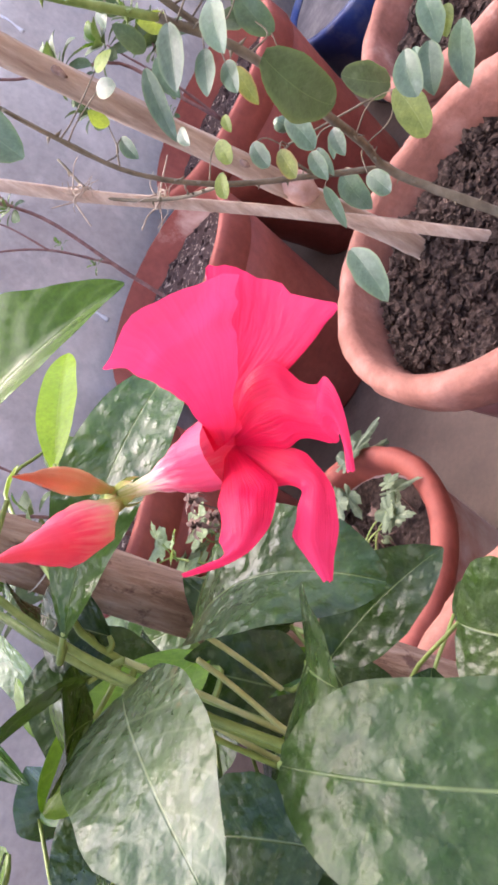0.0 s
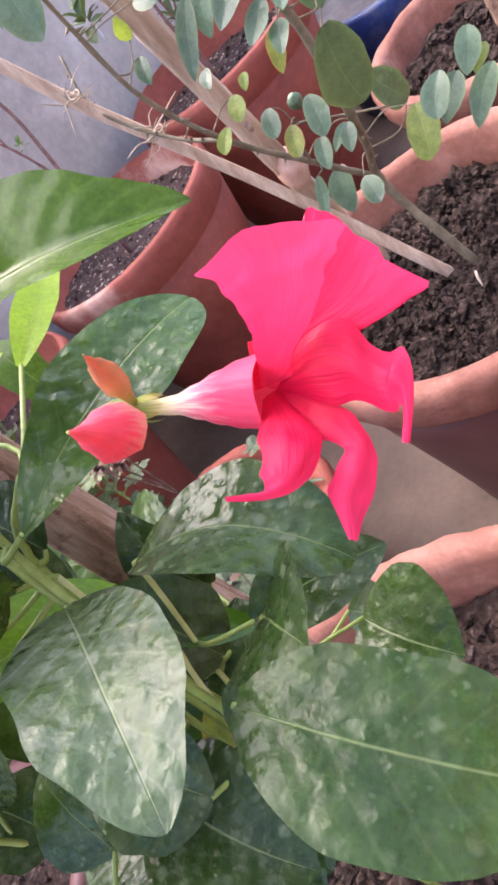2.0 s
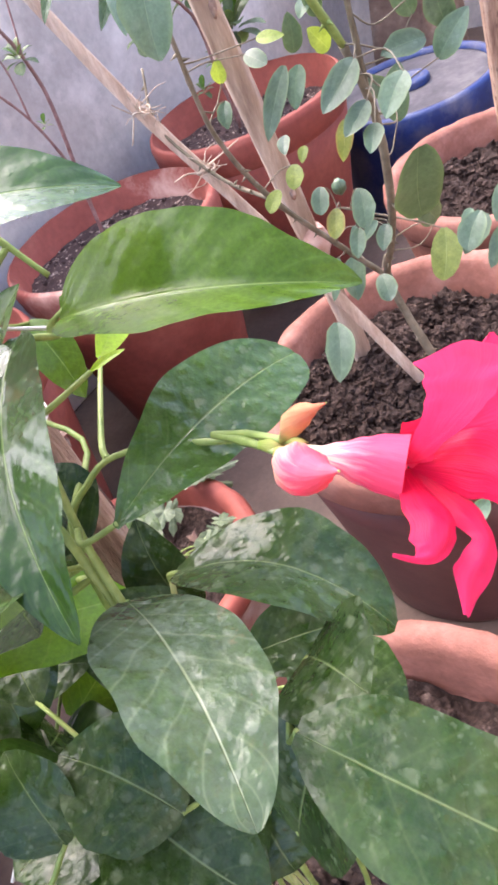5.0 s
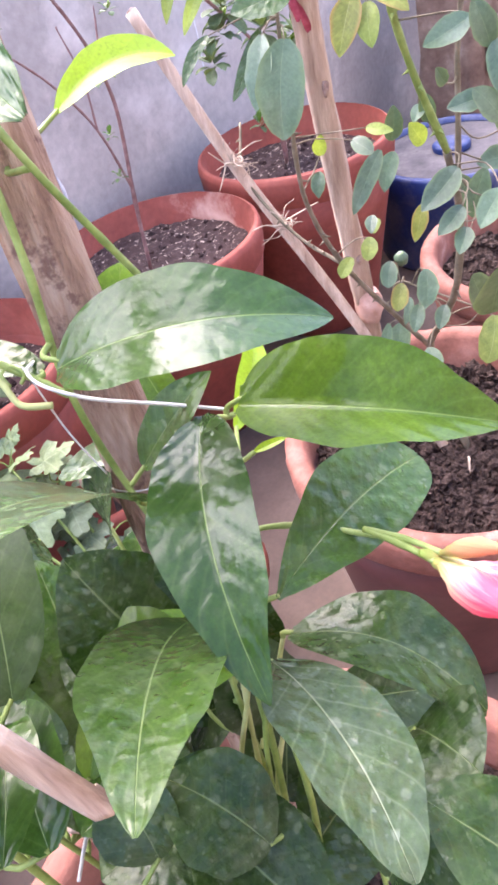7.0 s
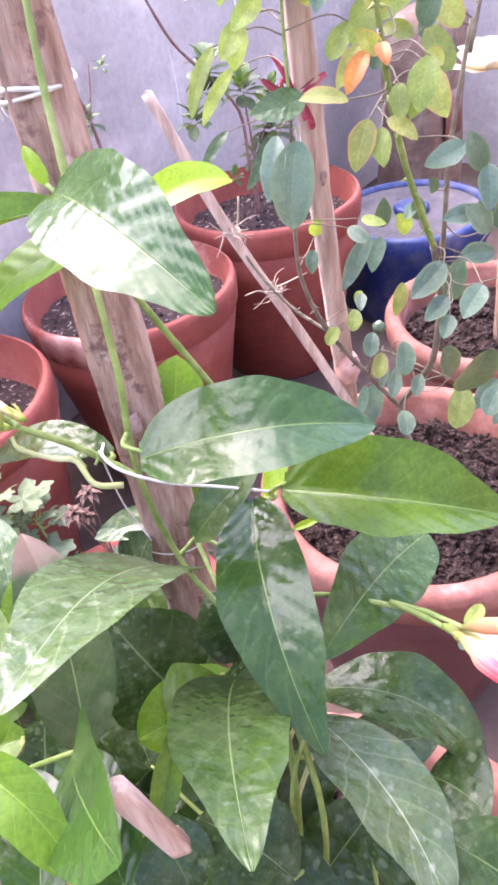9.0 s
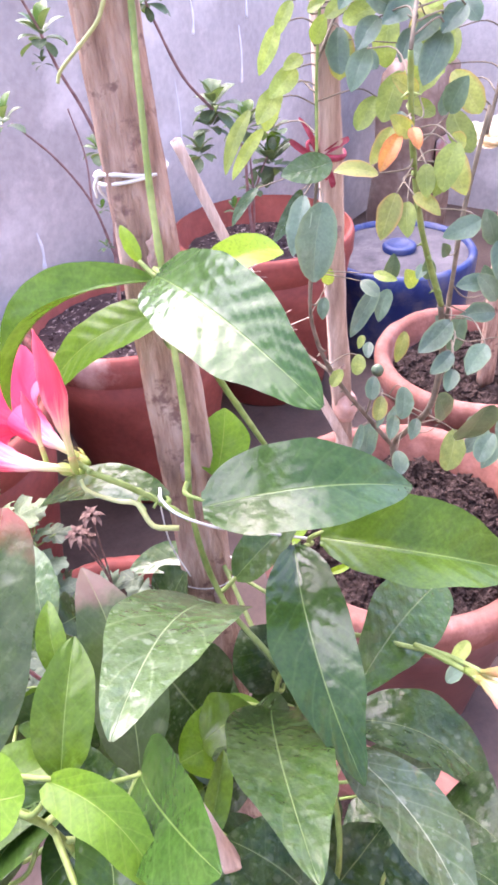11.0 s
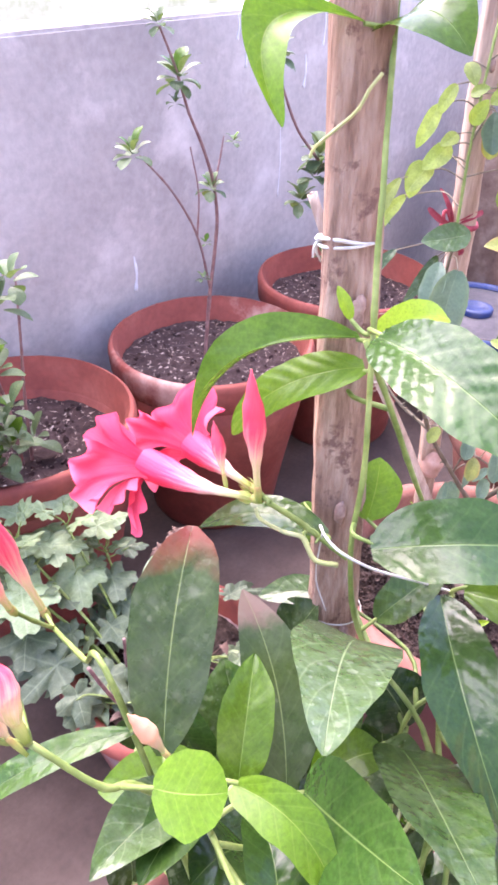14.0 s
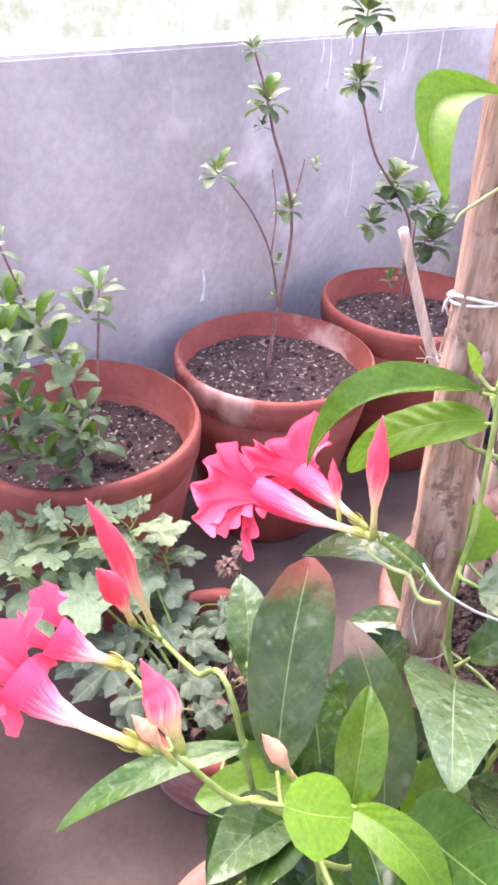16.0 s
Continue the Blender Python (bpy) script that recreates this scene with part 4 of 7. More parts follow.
part("strand", tube(((0.2898, 0.1359, 0.7110), (0.2969, 0.1416, 0.6716), (0.3009, 0.1356, 0.6463)), 0.0004, 0.0004, 16, 5), TWINE, wire)

# ---- mandevilla ----
mandevilla = thing("mandevilla", (0.24, 0.07, 0.29), "climbing mandevilla with dusty green leaves and pink trumpet flowers", "plant")
stem(mandevilla, ((0.2350, 0.0700, 0.2800), (0.2531, 0.0388, 0.4961), (0.2775, 0.0550, 0.6233), (0.2932, 0.1078, 0.6511), (0.2950, 0.1221, 0.6996), (0.3030, 0.1256, 0.7486), (0.3135, 0.1359, 0.8054), (0.3205, 0.1425, 0.8360), (0.3285, 0.1485, 0.8620), (0.3380, 0.1555, 0.8850), (0.3520, 0.1655, 0.9200), (0.3640, 0.1750, 0.9600)), 0.0015, 0.0012, n=70)
stem(mandevilla, ((0.2450, 0.0500, 0.2800), (0.2612, 0.0259, 0.5337), (0.2818, 0.0549, 0.6317), (0.3110, 0.0771, 0.6791), (0.3311, 0.0813, 0.6732)), 0.0016, 0.0012)
stem(mandevilla, ((0.1900, 0.0600, 0.2800), (0.180, 0.085, 0.48), (0.176, 0.100, 0.64), (0.1554, 0.1163, 0.6922), (0.1434, 0.1223, 0.7022), (0.1310, 0.1408, 0.7238)), 0.0017, 0.0012)
stem(mandevilla, ((0.2000, 0.0800, 0.2800), (0.196, 0.12, 0.45), (0.1751, 0.1539, 0.6921), (0.1851, 0.1911, 0.6706), (0.1931, 0.2282, 0.6551)), 0.0016, 0.0012)
stem(mandevilla, ((0.2500, 0.0500, 0.2800), (0.2633, 0.0549, 0.4946), (0.2834, 0.0744, 0.6094), (0.3021, 0.0672, 0.6368), (0.3151, 0.0516, 0.6412), (0.3235, 0.0187, 0.6436)), 0.0014, 0.0010)
stem(mandevilla, ((0.2400, 0.0200, 0.2800), (0.262, 0.0, 0.44), (0.268, 0.004, 0.54), (0.2633, -0.0263, 0.6098)), 0.0014, 0.0009)
stem(mandevilla, ((0.2200, 0.0300, 0.2800), (0.235, 0.025, 0.45), (0.258, 0.040, 0.56), (0.2726, 0.0339, 0.6237)), 0.0013, 0.0009)
stem(mandevilla, ((0.2949, 0.1238, 0.6979), (0.2896, 0.1403, 0.7077), (0.2802, 0.1473, 0.7202), (0.2700, 0.1551, 0.7317)), 0.0016, 0.0013)
stem(mandevilla, ((0.3116, 0.1379, 0.8034), (0.3200, 0.1245, 0.7687), (0.3316, 0.1176, 0.7372), (0.3442, 0.1075, 0.7018), (0.3477, 0.0966, 0.6837)), 0.0015, 0.0011)

# ---- rose, azaleas and chrysanthemum ----
rose_bush = thing("rose_bush", (0.718, 0.160, 0.29), "thorny rose bush with blue-green and yellowing leaves, tied to stakes", "plant")
stem(rose_bush, ((0.718, 0.160, 0.28), (0.728, 0.195, 0.36), (0.732, 0.208, 0.402), (0.712, 0.185, 0.448), (0.668, 0.148, 0.52), (0.660, 0.140, 0.587), (0.641, 0.140, 0.642)), 0.0042, 0.0028, ROSE_STEM, n=40, thorns=16)
stem(rose_bush, ((0.641, 0.140, 0.642), (0.609, 0.151, 0.719), (0.585, 0.153, 0.785), (0.565, 0.15, 0.84)), 0.0026, 0.0018, STEM, n=30, thorns=16)
stem(rose_bush, ((0.655, 0.139, 0.60), (0.653, 0.137, 0.665), (0.649, 0.134, 0.715), (0.665, 0.130, 0.79)), 0.0022, 0.0016, ROSE_STEM, n=20)
stem(rose_bush, ((0.732, 0.208, 0.402), (0.70, 0.23, 0.46), (0.66, 0.25, 0.53), (0.63, 0.256, 0.60), (0.616, 0.248, 0.67), (0.608, 0.238, 0.745)), 0.0028, 0.0014, ROSE_STEM, n=30, thorns=14)
stem(rose_bush, ((0.66, 0.25, 0.53), (0.665, 0.30, 0.55), (0.665, 0.345, 0.60), (0.69, 0.36, 0.64)), 0.0018, 0.0012, ROSE_STEM, n=20, thorns=8)
stem(rose_bush, ((0.608, 0.238, 0.745), (0.62, 0.245, 0.82), (0.64, 0.25, 0.90)), 0.0014, 0.001, STEM, n=14)
stem(rose_bush, ((0.70, 0.23, 0.46), (0.69, 0.215, 0.50), (0.70, 0.19, 0.49), (0.715, 0.15, 0.47)), 0.0012, 0.0008, ROSE_STEM, n=14)
stem(rose_bush, ((0.665, 0.130, 0.77), (0.69, 0.13, 0.83), (0.73, 0.14, 0.90)), 0.0016, 0.001, ROSE_STEM, n=14)

for a, b, c in (((0.64, 0.25, 0.90), (0.68, 0.22, 0.93), (0.76, 0.20, 0.95)), ((0.565, 0.15, 0.84), (0.62, 0.17, 0.90), (0.68, 0.20, 0.93)), ((0.73, 0.14, 0.90), (0.76, 0.18, 0.90), (0.80, 0.20, 0.88)), ((0.62, 0.245, 0.82), (0.66, 0.24, 0.86), (0.72, 0.22, 0.88))):
    stem(rose_bush, (a, b, c), 0.0014, 0.0008, ROSE_STEM, n=12)
azalea_b = thing("azalea", (0.885, 0.80, 0.32), "thin upright azalea with small leaf tufts in an earthenware pot", "plant", "azaleas along the parapet")
stem(azalea_b, ((0.890, 0.80, 0.31), (0.905, 0.80, 0.43), (0.926, 0.80, 0.55), (0.921, 0.80, 0.622), (0.895, 0.80, 0.69), (0.869, 0.80, 0.738), (0.845, 0.80, 0.80), (0.819, 0.80, 0.85)), 0.0034, 0.0016, TWIG)
stem(azalea_b, ((0.908, 0.80, 0.45), (0.88, 0.80, 0.55), (0.83, 0.80, 0.63), (0.768, 0.80, 0.695)), 0.0022, 0.0012, TWIG)
stem(azalea_b, ((0.921, 0.80, 0.622), (0.935, 0.80, 0.66), (0.945, 0.80, 0.695)), 0.0018, 0.001, TWIG)
stem(azalea_b, ((0.88, 0.80, 0.55), (0.885, 0.80, 0.62), (0.87, 0.80, 0.69)), 0.0016, 0.001, TWIG)
azalea_a = thing("azalea", (1.31, 0.80, 0.31), "leafy azalea with a tall shoot in an earthenware pot", "plant", "azaleas along the parapet")
stem(azalea_a, ((1.31, 0.80, 0.31), (1.30, 0.80, 0.43), (1.29, 0.80, 0.53), (1.20, 0.80, 0.62), (1.135, 0.80, 0.68), (1.085, 0.80, 0.76), (1.063, 0.80, 0.81), (1.062, 0.80, 0.91)), 0.0034, 0.0016, TWIG)
stem(azalea_a, ((1.31, 0.80, 0.31), (1.32, 0.80, 0.42), (1.31, 0.80, 0.56)), 0.003, 0.0014, TWIG)
stem(azalea_a, ((1.30, 0.80, 0.40), (1.36, 0.80, 0.47), (1.40, 0.80, 0.50)), 0.0024, 0.0012, TWIG)
azalea_l = thing("azalea", (0.47, 0.80, 0.305), "bushy low azalea with many leaf tufts in an earthenware pot", "plant", "azaleas along the parapet")
stem(azalea_l, ((0.49, 0.79, 0.29), (0.485, 0.79, 0.42), (0.46, 0.79, 0.52), (0.43, 0.79, 0.58), (0.40, 0.79, 0.68)), 0.0032, 0.0014, TWIG)
stem(azalea_l, ((0.505, 0.79, 0.29), (0.515, 0.79, 0.42), (0.525, 0.79, 0.50), (0.534, 0.79, 0.585)), 0.0028, 0.0014, TWIG)
stem(azalea_l, ((0.47, 0.79, 0.29), (0.45, 0.79, 0.36), (0.42, 0.79, 0.42)), 0.0026, 0.0012, TWIG)
chrysanthemum = thing("chrysanthemum", (0.40, 0.44, 0.17), "chrysanthemum with lobed grey-green leaves in a low pot", "plant")
stem(chrysanthemum, ((0.38, 0.42, 0.16), (0.35, 0.43, 0.23), (0.325, 0.43, 0.31)), 0.003, 0.002, TWIG)
stem(chrysanthemum, ((0.40, 0.44, 0.16), (0.39, 0.45, 0.22), (0.385, 0.445, 0.29)), 0.003, 0.002, TWIG)
stem(chrysanthemum, ((0.45, 0.42, 0.16), (0.44, 0.41, 0.20), (0.43, 0.40, 0.23)), 0.003, 0.002, TWIG)

# mandevilla leaves
blade(mandevilla, (0.2986, 0.1253, 0.8144), (0.2674, 0.0401, 0.8066), 0.0323, (-0.533, 0.101, 0.840), GREEN_LEAF, arch=0.1, shape=(0.45, 0.6), wave=0.03, ripple=22, n=80, m=7, rumple=0.004, point=0.5)
blade(mandevilla, (0.3237, 0.1478, 0.7971), (0.2793, 0.2109, 0.7371), 0.0225, (-0.583, 0.312, 0.750), YOUNG_LEAF, arch=0.22, fold=0.95, wave=0.016, ripple=20, n=70, m=7, rumple=0.004)
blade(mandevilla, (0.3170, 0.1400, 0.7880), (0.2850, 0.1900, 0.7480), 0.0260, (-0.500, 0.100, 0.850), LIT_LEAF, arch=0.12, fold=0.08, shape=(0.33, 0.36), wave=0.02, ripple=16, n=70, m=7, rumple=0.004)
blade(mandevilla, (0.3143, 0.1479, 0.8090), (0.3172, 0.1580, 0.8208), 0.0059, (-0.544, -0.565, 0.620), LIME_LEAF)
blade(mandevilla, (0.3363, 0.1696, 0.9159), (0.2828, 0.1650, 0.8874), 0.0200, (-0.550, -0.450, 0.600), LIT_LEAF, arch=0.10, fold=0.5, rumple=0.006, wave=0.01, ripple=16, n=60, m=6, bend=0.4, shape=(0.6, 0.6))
blade(mandevilla, (0.3579, 0.1713, 0.9096), (0.3472, 0.1297, 0.9071), 0.0380, (-0.406, 0.030, 0.913), YOUNG_LEAF, arch=0.28, fold=0.2)
blade(mandevilla, (0.2873, 0.1081, 0.7192), (0.3494, 0.0417, 0.7130), 0.0430, (-0.130, -0.286, 0.949), GREEN_LEAF, arch=0.16, fold=0.2, shape=(0.45, 0.75), wave=0.003, ripple=20, n=60, m=7, rumple=0.003)
blade(mandevilla, (0.3303, 0.0763, 0.6799), (0.3711, -0.0092, 0.6664), 0.0460, (-0.178, -0.156, 0.972), YOUNG_LEAF, arch=0.12, fold=0.5, shape=(0.45, 0.75), wave=0.013, ripple=17, n=80, m=7, rumple=0.002, bend=0.06, point=0.4)
blade(mandevilla, (0.3183, 0.0832, 0.6822), (0.2500, 0.0113, 0.6525), 0.0345, (-0.210, -0.115, 0.971), GREEN_LEAF, arch=0.1, fold=0.35, shape=(0.6, 0.8), wave=0.02, ripple=24, n=80, m=7, rumple=0.004, point=0.5)
blade(mandevilla, (0.2843, 0.0344, 0.6448), (0.3761, 0.0300, 0.6316), 0.0370, (0.146, -0.547, 0.825), WORN_LEAF, arch=0.04, shape=(0.85, 0.5), wave=0.006, ripple=6, n=44, m=7, rumple=0.004, fold=0.12)
blade(mandevilla, (0.2726, 0.0339, 0.6237), (0.2375, -0.0384, 0.6290), 0.0400, (0.437, -0.150, 0.883), PALE_LEAF, arch=0.1, fold=0.15, wave=0.006, ripple=13, n=60, m=7, shape=(0.6, 0.65), rumple=0.006, point=0.4)
blade(mandevilla, (0.2954, 0.0470, 0.5979), (0.3108, -0.0267, 0.5826), 0.0446, (0.334, -0.191, 0.923), OLD_LEAF, arch=0.16, shape=(0.55, 0.5), wave=0.012, ripple=11, n=60, m=7, rumple=0.012)
blade(mandevilla, (0.2956, 0.0386, 0.5450), (0.3369, 0.0028, 0.5294), 0.0314, (-0.095, -0.497, 0.863), OLD_LEAF, arch=0.05)
blade(mandevilla, (0.2633, -0.0263, 0.6098), (0.2715, -0.0923, 0.5738), 0.0430, (0.225, -0.520, 0.824), OLD_LEAF, arch=0.1, fold=0.1, shape=(0.55, 0.6), rumple=0.006, wave=0.004, ripple=12, n=44, m=7, point=0.3)
blade(mandevilla, (0.2742, 0.0699, 0.6209), (0.2008, 0.0027, 0.6883), 0.0410, (0.522, 0.220, 0.824), WORN_LEAF, arch=0.08, fold=0.15, wave=0.006, ripple=15, n=60, m=7, shape=(0.6, 0.75), rumple=0.006, point=0.6)
blade(mandevilla, (0.2898, 0.1041, 0.6545), (0.1872, 0.0632, 0.7316), 0.0450, (0.520, 0.150, 0.840), PALE_LEAF, arch=0.1, shape=(0.45, 0.7), fold=0.12, wave=0.006, ripple=15, n=60, m=7, rumple=0.006, point=0.4)
blade(mandevilla, (0.2317, 0.1330, 0.5216), (0.2697, 0.1826, 0.5953), 0.0641, (-0.397, -0.655, 0.643), WORN_LEAF, arch=0.06)
blade(mandevilla, (0.2107, 0.0914, 0.6419), (0.2534, 0.1543, 0.6877), 0.0337, (-0.184, -0.480, 0.858), BROWN_TIP_LEAF, arch=0.06, label='dark green leaf with a dry brown tip')
blade(mandevilla, (0.1750, 0.1274, 0.6746), (0.2371, 0.1699, 0.7302), 0.0370, (-0.434, -0.482, 0.761), RED_TIP_LEAF, arch=0.03, fold=0.12, shape=(0.6, 0.5), label='long dark green leaf with a red tip', rumple=0.006)
blade(mandevilla, (0.1822, 0.0942, 0.6834), (0.2176, 0.1166, 0.7068), 0.0222, (-0.266, -0.454, 0.850), YOUNG_LEAF, arch=0.06, wave=0.012, ripple=7, n=44, m=7, rumple=0.02)
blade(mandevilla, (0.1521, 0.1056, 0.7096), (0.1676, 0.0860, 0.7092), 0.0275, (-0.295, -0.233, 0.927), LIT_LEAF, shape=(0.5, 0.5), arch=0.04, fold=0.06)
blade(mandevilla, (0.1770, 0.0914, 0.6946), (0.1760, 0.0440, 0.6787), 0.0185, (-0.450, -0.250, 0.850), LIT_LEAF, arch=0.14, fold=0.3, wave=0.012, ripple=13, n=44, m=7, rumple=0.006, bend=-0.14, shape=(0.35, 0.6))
blade(mandevilla, (0.2025, 0.0782, 0.6708), (0.1808, 0.0211, 0.7153), 0.0380, (-0.550, -0.150, 0.820), GREEN_LEAF, arch=0.05, fold=0.15, rumple=0.006, bend=0.0, shape=(0.35, 0.6))
blade(mandevilla, (0.1764, 0.1467, 0.6705), (0.1022, 0.1922, 0.6298), 0.0146, (-0.397, 0.141, 0.907), WORN_LEAF, arch=0.1, fold=0.2)
blade(mandevilla, (0.2971, 0.1370, 0.7036), (0.2698, 0.1998, 0.6885), 0.0225, (-0.194, 0.137, 0.971), WORN_LEAF, arch=0.14, fold=0.2)
blade(mandevilla, (0.3246, 0.1482, 0.6320), (0.3010, 0.1829, 0.6231), 0.0196, (-0.333, 0.011, 0.943), PALE_LEAF, arch=0.03)
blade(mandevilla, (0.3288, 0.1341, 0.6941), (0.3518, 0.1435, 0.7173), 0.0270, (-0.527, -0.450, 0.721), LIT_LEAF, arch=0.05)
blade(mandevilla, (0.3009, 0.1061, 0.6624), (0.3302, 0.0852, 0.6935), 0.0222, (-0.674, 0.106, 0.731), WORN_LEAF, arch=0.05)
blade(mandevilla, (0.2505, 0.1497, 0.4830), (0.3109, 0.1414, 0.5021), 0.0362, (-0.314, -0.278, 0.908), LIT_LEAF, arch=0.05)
blade(mandevilla, (0.2882, 0.0871, 0.5268), (0.2934, 0.1251, 0.5375), 0.0297, (-0.209, -0.237, 0.949), GREEN_LEAF)
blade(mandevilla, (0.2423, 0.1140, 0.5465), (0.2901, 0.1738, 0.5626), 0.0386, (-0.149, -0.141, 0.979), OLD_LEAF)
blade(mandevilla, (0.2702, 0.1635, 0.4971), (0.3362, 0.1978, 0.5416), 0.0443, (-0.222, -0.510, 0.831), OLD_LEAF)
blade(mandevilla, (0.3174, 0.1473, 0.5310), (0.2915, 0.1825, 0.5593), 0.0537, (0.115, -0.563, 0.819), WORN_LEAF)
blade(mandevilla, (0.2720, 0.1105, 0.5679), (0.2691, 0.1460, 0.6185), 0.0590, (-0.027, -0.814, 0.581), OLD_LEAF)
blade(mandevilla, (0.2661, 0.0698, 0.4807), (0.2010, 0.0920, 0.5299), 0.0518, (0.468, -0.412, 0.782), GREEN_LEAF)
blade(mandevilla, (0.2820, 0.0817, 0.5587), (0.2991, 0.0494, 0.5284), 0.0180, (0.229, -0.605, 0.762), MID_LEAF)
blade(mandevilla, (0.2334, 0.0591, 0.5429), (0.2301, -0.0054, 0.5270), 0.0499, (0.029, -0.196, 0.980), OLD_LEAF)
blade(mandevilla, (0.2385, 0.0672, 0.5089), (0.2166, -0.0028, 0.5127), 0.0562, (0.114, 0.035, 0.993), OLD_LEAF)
blade(mandevilla, (0.3373, 0.0912, 0.4216), (0.3446, 0.0763, 0.4042), 0.0341, (-0.029, -0.745, 0.667), PALE_LEAF)
blade(mandevilla, (0.1873, 0.0564, 0.6228), (0.2162, 0.1043, 0.6226), 0.0293, (-0.047, 0.045, 0.998), GREEN_LEAF)
blade(mandevilla, (0.1772, 0.0557, 0.6389), (0.2095, 0.1052, 0.6338), 0.0225, (0.234, -0.048, 0.971), GREEN_LEAF)
blade(mandevilla, (0.1637, 0.0579, 0.6577), (0.1927, 0.0962, 0.6574), 0.0243, (0.108, -0.067, 0.992), GREEN_LEAF)
blade(mandevilla, (0.2613, 0.2267, 0.5768), (0.2920, 0.2668, 0.6078), 0.0285, (-0.434, -0.338, 0.835), PALE_LEAF)
blade(mandevilla, (0.1917, 0.1293, 0.6200), (0.1304, 0.1214, 0.6553), 0.0287, (0.501, -0.037, 0.865), PALE_LEAF, fold=0.4)
blade(mandevilla, (0.1941, 0.1245, 0.6204), (0.1426, 0.1090, 0.6473), 0.0259, (0.450, 0.069, 0.891), GREEN_LEAF, fold=0.3)
blade(mandevilla, (0.2084, 0.1403, 0.6093), (0.1679, 0.1715, 0.6027), 0.0300, (-0.188, -0.021, 0.982), YOUNG_LEAF)
blade(mandevilla, (0.2470, 0.1948, 0.5750), (0.2714, 0.2265, 0.5991), 0.0175, (-0.323, -0.401, 0.857), YOUNG_LEAF)
blade(mandevilla, (0.3515, 0.1050, 0.6411), (0.4233, 0.1526, 0.6364), 0.0170, (0.445, -0.611, 0.655), LIME_LEAF)
blade(mandevilla, (0.3255, 0.0701, 0.6626), (0.3363, 0.0620, 0.6640), 0.0042, (-0.214, -0.088, 0.973), LIME_LEAF)
blade(mandevilla, (0.3929, 0.2179, 0.6186), (0.3797, 0.1869, 0.5796), 0.0249, (-0.309, -0.691, 0.653), YOUNG_LEAF, arch=0.1)
blade(mandevilla, (0.2511, 0.0541, 0.5196), (0.2640, 0.0500, 0.5420), 0.0110, (-0.4, -0.6, 0.7), ROSE_YELLOW, arch=0.1, fold=0.4, label='withered yellow leaf')
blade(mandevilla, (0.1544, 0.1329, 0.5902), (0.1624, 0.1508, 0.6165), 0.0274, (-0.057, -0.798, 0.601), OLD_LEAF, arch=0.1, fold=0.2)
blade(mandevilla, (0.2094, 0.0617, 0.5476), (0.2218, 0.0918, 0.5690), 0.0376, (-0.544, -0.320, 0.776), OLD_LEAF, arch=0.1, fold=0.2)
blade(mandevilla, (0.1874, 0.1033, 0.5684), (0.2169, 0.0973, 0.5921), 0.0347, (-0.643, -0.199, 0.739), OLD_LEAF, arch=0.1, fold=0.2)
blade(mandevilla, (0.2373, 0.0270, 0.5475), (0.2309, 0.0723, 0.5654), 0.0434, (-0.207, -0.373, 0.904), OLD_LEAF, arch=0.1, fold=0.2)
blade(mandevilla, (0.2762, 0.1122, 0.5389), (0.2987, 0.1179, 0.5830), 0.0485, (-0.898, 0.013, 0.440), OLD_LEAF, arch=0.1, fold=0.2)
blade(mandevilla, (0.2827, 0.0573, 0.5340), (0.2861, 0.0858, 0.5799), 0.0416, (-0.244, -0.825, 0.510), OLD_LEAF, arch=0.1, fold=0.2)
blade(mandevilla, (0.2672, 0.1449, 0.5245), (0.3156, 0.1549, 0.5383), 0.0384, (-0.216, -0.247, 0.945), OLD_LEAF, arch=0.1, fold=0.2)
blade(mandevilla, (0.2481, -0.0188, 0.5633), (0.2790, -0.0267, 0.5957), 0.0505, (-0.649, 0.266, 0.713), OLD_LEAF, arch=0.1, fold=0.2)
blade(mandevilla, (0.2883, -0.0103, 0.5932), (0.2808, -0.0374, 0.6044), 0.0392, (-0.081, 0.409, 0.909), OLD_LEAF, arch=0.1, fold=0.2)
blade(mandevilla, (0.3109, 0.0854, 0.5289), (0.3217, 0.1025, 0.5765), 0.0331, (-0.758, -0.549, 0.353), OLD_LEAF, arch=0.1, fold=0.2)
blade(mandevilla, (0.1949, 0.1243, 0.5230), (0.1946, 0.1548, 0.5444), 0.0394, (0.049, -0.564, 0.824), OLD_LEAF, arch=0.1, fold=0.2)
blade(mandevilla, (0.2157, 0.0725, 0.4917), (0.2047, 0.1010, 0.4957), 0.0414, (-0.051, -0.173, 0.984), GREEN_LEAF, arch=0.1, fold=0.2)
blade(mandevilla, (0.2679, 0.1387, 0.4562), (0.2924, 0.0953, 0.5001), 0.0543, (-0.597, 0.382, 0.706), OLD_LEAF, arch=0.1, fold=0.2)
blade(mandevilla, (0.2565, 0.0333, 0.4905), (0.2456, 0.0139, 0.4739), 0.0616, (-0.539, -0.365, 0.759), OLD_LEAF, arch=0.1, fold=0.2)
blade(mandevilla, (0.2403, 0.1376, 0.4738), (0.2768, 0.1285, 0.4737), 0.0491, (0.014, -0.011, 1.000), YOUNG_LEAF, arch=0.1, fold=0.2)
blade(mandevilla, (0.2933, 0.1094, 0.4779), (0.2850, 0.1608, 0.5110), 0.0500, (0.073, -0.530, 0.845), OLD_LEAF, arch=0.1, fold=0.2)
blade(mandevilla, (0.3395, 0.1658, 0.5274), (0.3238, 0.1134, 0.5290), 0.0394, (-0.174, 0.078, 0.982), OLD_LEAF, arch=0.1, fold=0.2)
